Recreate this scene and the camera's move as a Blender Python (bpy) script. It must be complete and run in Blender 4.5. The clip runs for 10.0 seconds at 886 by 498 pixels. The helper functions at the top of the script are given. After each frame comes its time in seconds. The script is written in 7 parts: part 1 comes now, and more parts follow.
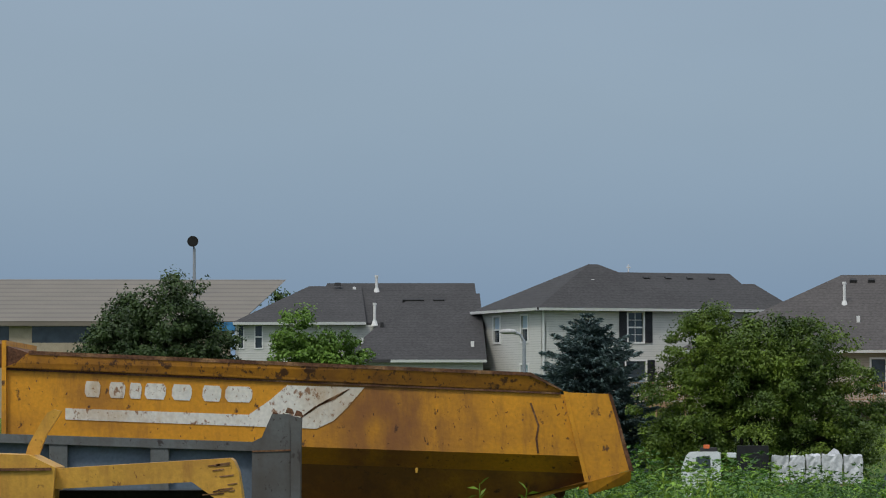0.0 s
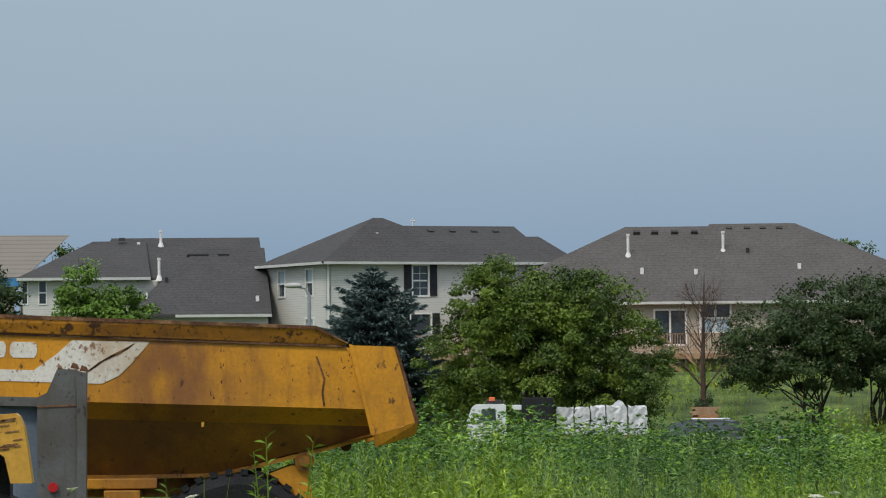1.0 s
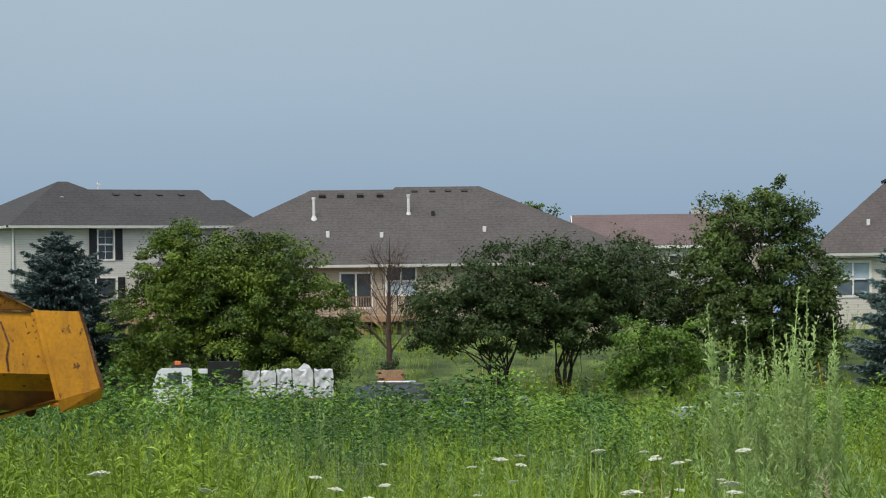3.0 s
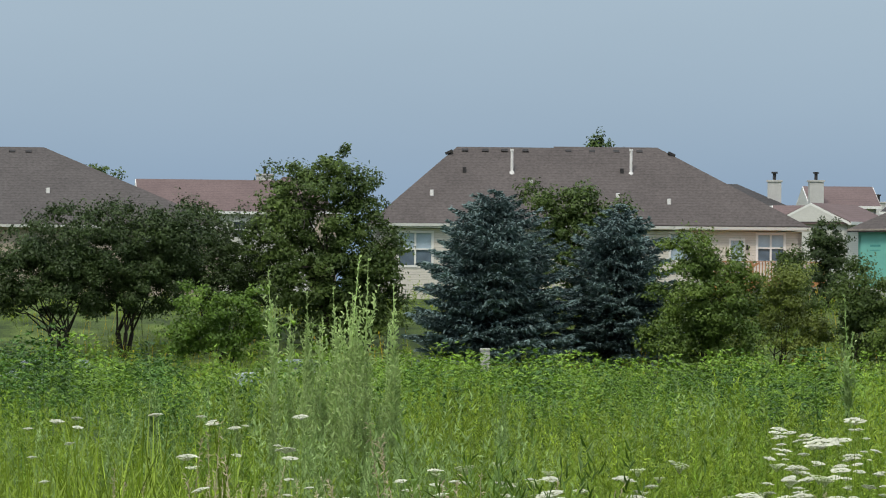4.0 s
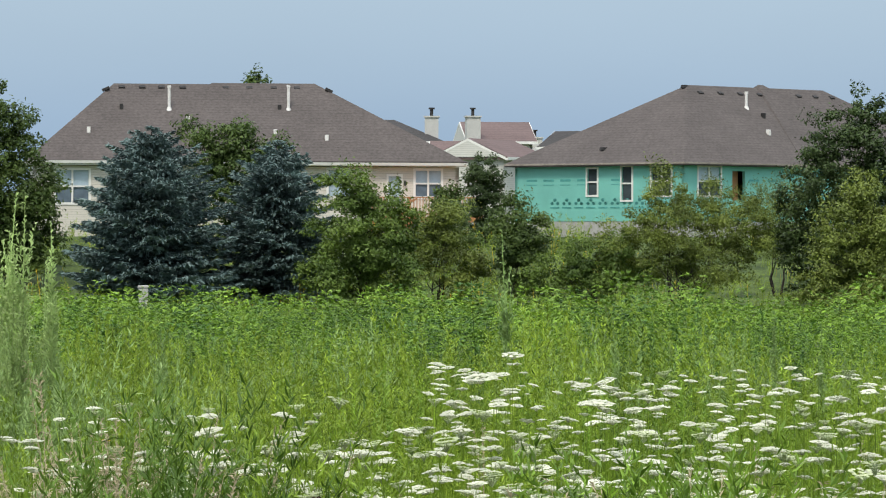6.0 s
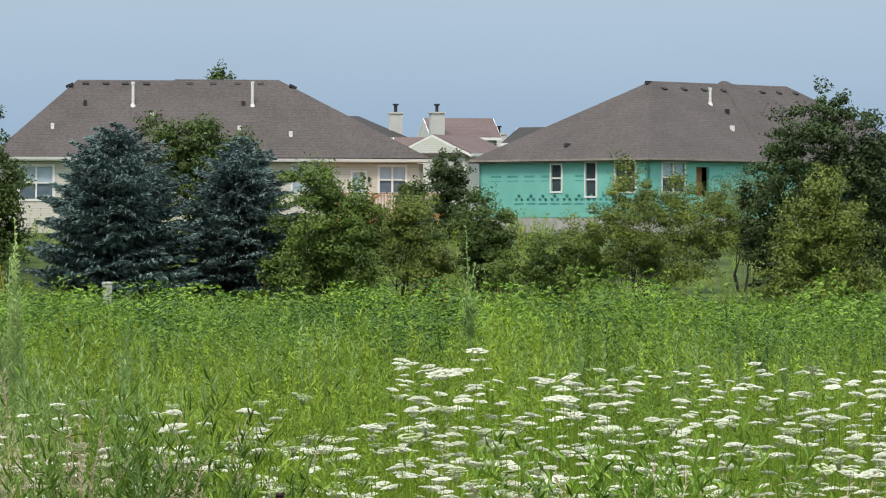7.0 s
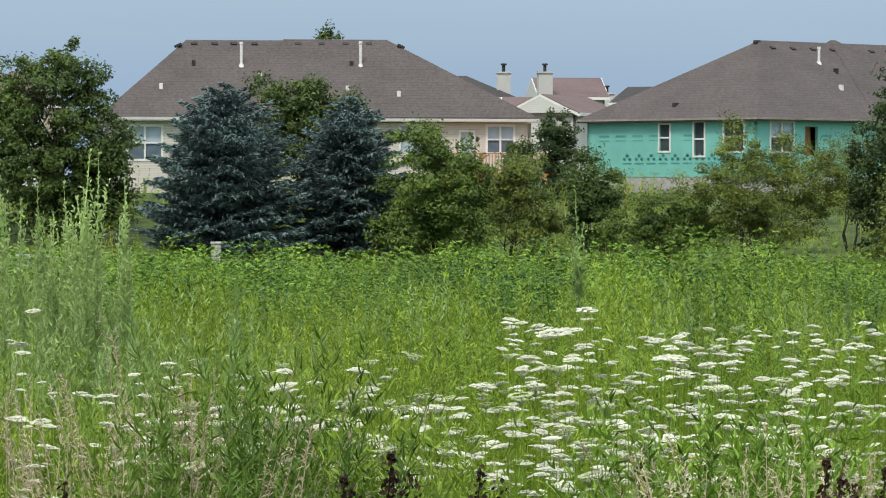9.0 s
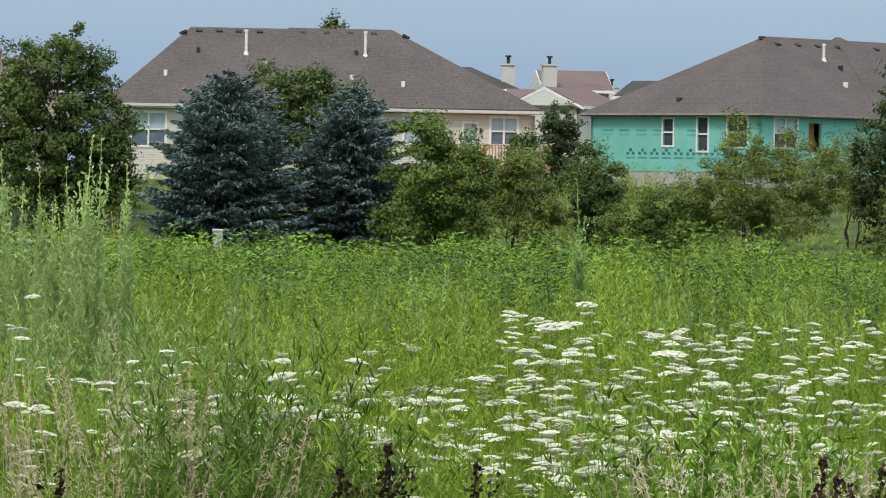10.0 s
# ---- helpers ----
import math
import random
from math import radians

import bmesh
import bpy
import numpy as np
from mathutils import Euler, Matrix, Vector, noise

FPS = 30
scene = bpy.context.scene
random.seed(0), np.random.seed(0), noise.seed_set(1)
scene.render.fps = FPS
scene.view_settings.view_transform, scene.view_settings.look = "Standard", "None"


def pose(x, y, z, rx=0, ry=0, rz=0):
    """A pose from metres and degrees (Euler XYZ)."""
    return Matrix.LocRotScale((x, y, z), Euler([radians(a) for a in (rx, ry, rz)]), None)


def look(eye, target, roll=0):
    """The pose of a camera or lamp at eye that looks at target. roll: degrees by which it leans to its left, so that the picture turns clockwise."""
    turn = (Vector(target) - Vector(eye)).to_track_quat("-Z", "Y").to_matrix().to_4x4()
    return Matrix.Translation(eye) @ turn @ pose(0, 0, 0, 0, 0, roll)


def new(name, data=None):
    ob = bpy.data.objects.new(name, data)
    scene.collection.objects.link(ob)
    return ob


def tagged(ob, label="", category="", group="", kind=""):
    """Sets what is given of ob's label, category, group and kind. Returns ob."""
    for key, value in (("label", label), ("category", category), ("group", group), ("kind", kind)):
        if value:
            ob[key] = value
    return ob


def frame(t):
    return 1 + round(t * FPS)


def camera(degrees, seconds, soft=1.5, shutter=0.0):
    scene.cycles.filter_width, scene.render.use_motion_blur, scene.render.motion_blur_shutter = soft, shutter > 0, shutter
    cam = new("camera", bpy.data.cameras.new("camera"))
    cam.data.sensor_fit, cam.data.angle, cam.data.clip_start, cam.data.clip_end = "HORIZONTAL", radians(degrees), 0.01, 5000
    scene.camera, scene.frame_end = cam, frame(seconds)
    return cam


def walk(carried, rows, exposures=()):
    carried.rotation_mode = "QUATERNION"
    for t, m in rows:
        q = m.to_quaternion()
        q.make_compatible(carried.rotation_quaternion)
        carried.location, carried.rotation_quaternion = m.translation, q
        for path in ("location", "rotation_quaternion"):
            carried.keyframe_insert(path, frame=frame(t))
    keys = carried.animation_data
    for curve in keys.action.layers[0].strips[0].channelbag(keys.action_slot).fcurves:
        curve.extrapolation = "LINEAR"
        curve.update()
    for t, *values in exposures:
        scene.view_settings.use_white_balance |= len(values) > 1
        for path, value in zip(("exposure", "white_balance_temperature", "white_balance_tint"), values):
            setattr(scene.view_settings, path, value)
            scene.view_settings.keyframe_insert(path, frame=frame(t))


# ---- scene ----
cam = camera(11.988, 10.0, soft=1.1, shutter=0.0)

EYE_Z = 1.9
# seconds, sway right, sway up, heading to the right, tilt up, roll
VIEWS = [
    (0, -0.004, 0.004, 0.0071, 2.3443, -0.073),
    (0.1, -0.004, 0.003, 1.1206, 2.3501, 0.044),
    (0.2, -0.005, 0.002, 1.6916, 2.3162, -0.146),
    (0.3, -0.005, 0.001, 2.0096, 2.2906, -0.294),
    (0.5, -0.007, -0.001, 2.4447, 2.2336, -0.955),
    (0.7, -0.007, -0.002, 2.6363, 2.0700, -0.824),
    (1, -0.009, -0.003, 2.9323, 1.7043, -0.523),
    (1.2, -0.007, -0.002, 3.3205, 1.4591, -0.548),
    (1.5, -0.005, -0.001, 3.9229, 1.0696, -0.509),
    (1.7, -0.003, -0.001, 4.4095, 0.9286, -0.318),
    (2, 0.001, -0.001, 5.0507, 0.9822, -0.274),
    (2.2, 0.001, 0.004, 5.7032, 1.1346, -0.124),
    (3.3, -0.005, 0.004, 7.7296, 1.1499, -0.488),
    (3.5, -0.006, 0.004, 8.4508, 1.0449, 0.324),
    (3.6, -0.007, 0.005, 9.1464, 0.9936, 0.358),
    (3.7, -0.008, 0.005, 10.2330, 0.8761, 0.524),
    (3.8, 0.001, 0.003, 11.5012, 0.8581, 0.450),
    (3.9, 0.010, 0.001, 12.3464, 0.7839, 0.348),
    (4, 0.007, -0.000, 13.1105, 0.6796, 0.491),
    (4.2, 0.010, -0.001, 14.3183, 0.4527, 0.433),
    (4.5, 0.015, -0.003, 15.4308, 0.1162, 0.384),
    (5, 0.010, -0.003, 17.3438, -0.1913, 0.261),
    (5.2, 0.009, -0.002, 17.5610, -0.2712, 0.240),
    (6.3, 0.005, 0.002, 17.9001, -0.1066, 0.199),
    (6.5, 0.008, 0.003, 18.1792, -0.1002, 0.348),
    (7, 0.006, -0.001, 18.2430, -0.2091, 0.123),
    (7.5, 0.005, 0.002, 17.9756, -0.3496, 0.172),
    (8, 0.005, -0.001, 17.6060, -0.4645, 0.077),
    (8.5, -0.000, -0.003, 17.3298, -0.6365, 0.152),
    (9, -0.004, -0.004, 16.7789, -0.7576, 0.091),
    (9.5, -0.009, -0.004, 16.3563, -0.8936, 0.141),
    (10, 0.002, 0.003, 16.7551, -0.8829, 1.011),
]


def view(dx, dz, heading, tilt, roll):
    return (Matrix.Translation((dx, 0, EYE_Z + dz)) @ pose(0, 0, 0, 0, 0, -heading)
            @ pose(0, 0, 0, 90 + tilt) @ pose(0, 0, 0, 0, 0, roll))


walk(cam, [(t, view(*v)) for t, *v in VIEWS],
     [(0.0, -0.84, 6250, 10), (0.5, -0.84, 6300, 10), (1.0, -0.60, 6450, 10), (2.2, -0.36, 6500, 10), (3.5, -0.50, 6550, 10), (4.5, -0.34, 6550, 10), (5.0, -0.22, 6550, 10), (6.5, -0.16, 6600, 10), (10.0, -0.21, 6600, 10)])

# ---- light ----
world = bpy.data.worlds.new("world")
scene.world = world
world.use_nodes = True
wn, wl = world.node_tree.nodes, world.node_tree.links
wn.clear()
sky = wn.new("ShaderNodeTexSky")
sky.sky_type, sky.sun_disc = "NISHITA", False
sky.sun_elevation, sky.sun_rotation = radians(54), radians(214)
sky.air_density, sky.dust_density = 1.0, 2.0
sky_light = wn.new("ShaderNodeBackground")
sky_light.inputs["Strength"].default_value = 0.045
wl.new(sky.outputs[0], sky_light.inputs["Color"])
coord = wn.new("ShaderNodeTexCoord")
split = wn.new("ShaderNodeSeparateXYZ")
wl.new(coord.outputs["Generated"], split.inputs[0])
ramp = wn.new("ShaderNodeValToRGB")
cloud = ramp.color_ramp
cloud.elements[0].position, cloud.elements[0].color = 0.0, (0.248, 0.402, 0.602, 1)
cloud.elements[1].position, cloud.elements[1].color = 1.0, (0.80, 0.84, 0.88, 1)
for p, c in ((0.028, (0.258, 0.402, 0.602, 1)), (0.075, (0.362, 0.476, 0.607, 1)), (0.14, (0.44, 0.525, 0.63, 1))):
    cloud.elements.new(p).color = c
wl.new(split.outputs["Z"], ramp.inputs[0])
veil = wn.new("ShaderNodeTexNoise")
veil.inputs["Scale"].default_value = 9.0
veil.inputs["Detail"].default_value = 4.0
stretch = wn.new("ShaderNodeMapping")
stretch.inputs["Scale"].default_value = (1, 1, 3)
wl.new(coord.outputs["Generated"], stretch.inputs[0])
wl.new(stretch.outputs[0], veil.inputs["Vector"])
veil_range = wn.new("ShaderNodeMapRange")
veil_range.inputs["To Min"].default_value, veil_range.inputs["To Max"].default_value = 0.94, 1.06
wl.new(veil.outputs["Fac"], veil_range.inputs["Value"])
cloud_light = wn.new("ShaderNodeBackground")
wl.new(ramp.outputs[0], cloud_light.inputs["Color"])
# an overcast sky is brightest overhead
lift = wn.new("ShaderNodeMapRange")
for key, val in (("From Min", 0.15), ("From Max", 0.75), ("To Min", 1.0), ("To Max", 2.1)):
    lift.inputs[key].default_value = val
wl.new(split.outputs["Z"], lift.inputs["Value"])
both = wn.new("ShaderNodeMath")
both.operation = "MULTIPLY"
wl.new(veil_range.outputs[0], both.inputs[0])
wl.new(lift.outputs[0], both.inputs[1])
wl.new(both.outputs[0], cloud_light.inputs["Strength"])
add = wn.new("ShaderNodeAddShader")
wl.new(sky_light.outputs[0], add.inputs[0])
wl.new(cloud_light.outputs[0], add.inputs[1])
world_out = wn.new("ShaderNodeOutputWorld")
wl.new(add.outputs[0], world_out.inputs[0])

sun_data = bpy.data.lights.new("sun", "SUN")
sun_data.energy, sun_data.angle, sun_data.color = 2.5, radians(10), (1.0, 0.95, 0.86)
sun = new("sun", sun_data)
sun.matrix_world = look((-75, -50, 180), (0, 60, 0))

# ---- materials ----


def rgb(c):
    return (*c, 1.0)


def material(name, base, rough=0.8, metal=0.0, vary=0.25, scale=3.0, fine=40.0, fine_vary=0.2, bump=0.0,
             other=None, patch=None, island=0.0, piece=0.0, translucent=0.0, specular=0.3, stretch=(1, 1, 1), bump_scale=None, coverage=0.5):
    """Base colour varied by a broad and a fine noise; 'other' is a second colour laid on in patches."""
    m = bpy.data.materials.new(name)
    m.use_nodes = True
    n, l = m.node_tree.nodes, m.node_tree.links
    bsdf = n["Principled BSDF"]
    tc = n.new("ShaderNodeTexCoord")
    mp = n.new("ShaderNodeMapping")
    mp.inputs["Scale"].default_value = stretch
    l.new(tc.outputs["Object"], mp.inputs[0])

    def noise_at(s, detail):
        t = n.new("ShaderNodeTexNoise")
        t.inputs["Scale"].default_value, t.inputs["Detail"].default_value = s, detail
        l.new(mp.outputs[0], t.inputs["Vector"])
        return t.outputs["Fac"]

    def ranged(sock, lo, hi, a=0.3, b=0.7):
        r = n.new("ShaderNodeMapRange")
        for k, v in (("From Min", a), ("From Max", b), ("To Min", lo), ("To Max", hi)):
            r.inputs[k].default_value = v
        l.new(sock, r.inputs["Value"])
        return r.outputs[0]

    def times(a, b):
        q = n.new("ShaderNodeMath")
        q.operation = "MULTIPLY"
        l.new(a, q.inputs[0])
        l.new(b, q.inputs[1])
        return q.outputs[0]

    broad = noise_at(scale, 4)
    grain = noise_at(fine, 3)
    value = times(ranged(broad, 1 - vary, 1 + vary), ranged(grain, 1 - fine_vary, 1 + fine_vary))
    if island:
        g = n.new("ShaderNodeNewGeometry")
        value = times(value, ranged(g.outputs["Random Per Island"], 1 - island, 1 + island, 0, 1))
    if piece:
        o = n.new("ShaderNodeObjectInfo")
        value = times(value, ranged(o.outputs["Random"], 1 - piece, 1 + piece, 0, 1))
    mix = n.new("ShaderNodeMix")
    mix.data_type = "RGBA"
    mix.inputs["A"].default_value = rgb(base)
    mix.inputs["B"].default_value = rgb(other or base)
    if patch:
        l.new(ranged(noise_at(patch, 6), 0, 1, 1 - coverage, 1 - coverage + 0.14), mix.inputs["Factor"])
    else:
        mix.inputs["Factor"].default_value = 0.0
        if other:
            l.new(ranged(broad, 0.0, 1.0), mix.inputs["Factor"])
    vm = n.new("ShaderNodeVectorMath")
    vm.operation = "SCALE"
    l.new(mix.outputs["Result"], vm.inputs[0])
    l.new(value, vm.inputs["Scale"])
    l.new(vm.outputs[0], bsdf.inputs["Base Color"])
    bsdf.inputs["Roughness"].default_value = rough
    bsdf.inputs["Metallic"].default_value = metal
    bsdf.inputs["Specular IOR Level"].default_value = specular
    if bump:
        b = n.new("ShaderNodeBump")
        b.inputs["Strength"].default_value = min(1.0, bump)
        b.inputs["Distance"].default_value = 0.02
        l.new(noise_at(bump_scale, 3) if bump_scale else grain, b.inputs["Height"])
        l.new(b.outputs[0], bsdf.inputs["Normal"])
    if translucent:
        tr = n.new("ShaderNodeBsdfTranslucent")
        l.new(vm.outputs[0], tr.inputs["Color"])
        ms = n.new("ShaderNodeMixShader")
        ms.inputs[0].default_value = translucent
        l.new(bsdf.outputs[0], ms.inputs[1])
        l.new(tr.outputs[0], ms.inputs[2])
        l.new(ms.outputs[0], n["Material Output"].inputs["Surface"])
    return m


def coursed(m, step, strength=0.5, axis="Z", dark=0.75, width=0.12):
    """Adds horizontal courses (siding, shingles) to a material: a shadow-line bump and a thin darker joint."""
    n, l = m.node_tree.nodes, m.node_tree.links
    bsdf = n["Principled BSDF"]
    tc = n.new("ShaderNodeTexCoord")
    sp = n.new("ShaderNodeSeparateXYZ")
    l.new(tc.outputs["Object"], sp.inputs[0])
    d = n.new("ShaderNodeMath")
    d.operation = "DIVIDE"
    l.new(sp.outputs[axis], d.inputs[0])
    d.inputs[1].default_value = step
    f = n.new("ShaderNodeMath")
    f.operation = "FRACT"
    l.new(d.outputs[0], f.inputs[0])
    b = n.new("ShaderNodeBump")
    b.inputs["Strength"].default_value, b.inputs["Distance"].default_value = strength, 0.02
    l.new(f.outputs[0], b.inputs["Height"])
    b.invert = True
    l.new(b.outputs[0], bsdf.inputs["Normal"])
    lt = n.new("ShaderNodeMath")
    lt.operation = "GREATER_THAN"
    l.new(f.outputs[0], lt.inputs[0])
    lt.inputs[1].default_value = 1 - width
    mx = n.new("ShaderNodeMix")
    mx.data_type = "RGBA"
    mx.blend_type = "MULTIPLY"
    src = bsdf.inputs["Base Color"].links[0].from_socket
    l.new(lt.outputs[0], mx.inputs["Factor"])
    l.new(src, mx.inputs["A"])
    mx.inputs["B"].default_value = (dark, dark, dark, 1)
    l.new(mx.outputs["Result"], bsdf.inputs["Base Color"])
    return m


SIDING_GREY = coursed(material("siding_grey", (0.56, 0.55, 0.50), 0.6, vary=0.04, fine_vary=0.03), 0.125)
SIDING_CREAM = coursed(material("siding_cream", (0.58, 0.545, 0.475), 0.6, vary=0.04, fine_vary=0.03), 0.125)
SIDING_TAN = coursed(material("siding_tan", (0.42, 0.36, 0.28), 0.6, vary=0.04, fine_vary=0.03), 0.125)
SHEATHING = material("sheathing_teal", (0.185, 0.50, 0.43), 0.55, vary=0.08, fine_vary=0.05, scale=0.8)
SHINGLE = coursed(material("shingle_brown", (0.093, 0.080, 0.074), 0.95, vary=0.10, fine_vary=0.22, fine=7, scale=0.5), 0.14, 0.3)
SHINGLE_DARK = coursed(material("shingle_charcoal", (0.056, 0.053, 0.052), 0.95, vary=0.10, fine_vary=0.22, fine=7, scale=0.5), 0.14, 0.3)
SHINGLE_GREY = coursed(material("shingle_grey_brown", (0.086, 0.077, 0.072), 0.95, vary=0.10, fine_vary=0.22, fine=7, scale=0.5), 0.14, 0.3)
SHINGLE_RED = coursed(material("shingle_russet", (0.150, 0.108, 0.102), 0.95, vary=0.10, fine_vary=0.15, fine=7, scale=0.5), 0.14, 0.3)
TRIM = material("white_trim", (0.74, 0.73, 0.69), 0.5, vary=0.05, fine_vary=0.03)
# glass with its base colour lightened in place of reflected sky
GLASS_PALE = material("pale_glass", (0.13, 0.17, 0.21), 0.08, vary=0.25, fine_vary=0.1, scale=1.2, specular=0.6)
GLASS = material("window_glass", (0.05, 0.065, 0.075), 0.08, vary=0.3, fine_vary=0.1, scale=1.2, specular=0.6)
# pale blue base colour paints a sky reflection onto the pane
SKY_PANE = material("sky_pane", (0.40, 0.50, 0.57), 0.3, vary=0.15, fine_vary=0.1, scale=1.0, specular=0.5)
SHUTTER = material("black_shutter", (0.02, 0.021, 0.024), 0.6)
VENT_DARK = material("dark_vent", (0.03, 0.028, 0.027), 0.6)
PVC = material("white_pipe", (0.72, 0.70, 0.66), 0.5, vary=0.08)
DECK_WOOD = material("deck_wood", (0.36, 0.22, 0.13), 0.8, vary=0.2, fine_vary=0.25, stretch=(1, 1, 0.2))
GREY_BOARD = material("grey_board", (0.30, 0.26, 0.22), 0.85, vary=0.25, fine_vary=0.25, stretch=(0.3, 1, 1))
RAW_WOOD = material("raw_lumber", (0.42, 0.20, 0.09), 0.8, vary=0.2, fine_vary=0.25, stretch=(0.3, 1, 1))
CONCRETE = material("concrete", (0.40, 0.39, 0.37), 0.9, vary=0.15)
CHIMNEY = material("chimney_siding", (0.50, 0.49, 0.46), 0.7, vary=0.05)
SOIL = material("meadow_soil", (0.036, 0.064, 0.014), 0.95, vary=0.4, scale=0.7, fine=12, fine_vary=0.45, other=(0.085, 0.12, 0.024), bump=0.6)
BARK = material("bark", (0.034, 0.028, 0.023), 0.95, vary=0.3, fine=25, fine_vary=0.4, bump=0.6, stretch=(1, 1, 0.3))


def leaf(name, a, b, tr=0.12, rough=0.5, vary=0.30, scale=0.6):
    return material(name, a, rough, other=b, island=0.17, vary=vary, scale=scale, fine=3, fine_vary=0.15, translucent=tr, specular=0.25)


LEAF_MAPLE = leaf("leaf_maple", (0.038, 0.076, 0.011), (0.145, 0.205, 0.024))
LEAF_LIGHT = leaf("leaf_light", (0.075, 0.150, 0.019), (0.136, 0.224, 0.030))
LEAF_DARK = leaf("leaf_dark", (0.034, 0.060, 0.016), (0.054, 0.084, 0.024))
LEAF_OAK = leaf("leaf_oak", (0.049, 0.088, 0.019), (0.092, 0.136, 0.030))
LEAF_BUSH = leaf("leaf_bush", (0.062, 0.113, 0.019), (0.123, 0.180, 0.030))
LEAF_OLIVE = leaf("leaf_olive", (0.106, 0.145, 0.025), (0.167, 0.207, 0.039))
NEEDLE_BLUE = leaf("needle_blue", (0.060, 0.100, 0.094), (0.168, 0.240, 0.226), tr=0.02)
NEEDLE_DEEP = leaf("needle_deep", (0.052, 0.086, 0.080), (0.112, 0.158, 0.148), tr=0.02)
LEAF_RAGWEED = leaf("leaf_ragweed", (0.118, 0.225, 0.024), (0.196, 0.315, 0.036), tr=0.16, vary=0.48, scale=0.9)
# dark green weed, its colour deepened further for shade between the clumps
LEAF_RAGWEED_DARK_SHADED = leaf("leaf_ragweed_dark_shaded", (0.050, 0.118, 0.022), (0.085, 0.175, 0.030), tr=0.12, vary=0.48, scale=0.9)
LEAF_GRASS = leaf("leaf_grass", (0.175, 0.265, 0.02), (0.276, 0.37, 0.038), tr=0.22, vary=0.48, scale=0.9)
LEAF_GOLDENROD = leaf("leaf_goldenrod", (0.133, 0.225, 0.02), (0.215, 0.31, 0.032), tr=0.2, vary=0.48, scale=0.9)
LEAF_PALE = leaf("leaf_pale", (0.22, 0.33, 0.10), (0.30, 0.41, 0.15), tr=0.2, vary=0.36, scale=0.9)
LEAF_SILVER = leaf("leaf_silver", (0.29, 0.39, 0.13), (0.39, 0.50, 0.20), tr=0.3)
STRAW = leaf("straw", (0.44, 0.36, 0.22), (0.56, 0.48, 0.34), tr=0.3)
UMBEL = leaf("umbel_white", (0.55, 0.56, 0.42), (0.70, 0.71, 0.57), tr=0.2, rough=0.8, vary=0.1)
UMBEL_GREEN = leaf("umbel_green", (0.34, 0.40, 0.20), (0.48, 0.52, 0.32), tr=0.2, rough=0.8)
YELLOW_FLOWER = leaf("flower_yellow", (0.60, 0.42, 0.02), (0.70, 0.52, 0.05), tr=0.2)
DOCK_DARK = leaf("dock_seed", (0.022, 0.011, 0.007), (0.045, 0.020, 0.011), tr=0.0, rough=0.85)


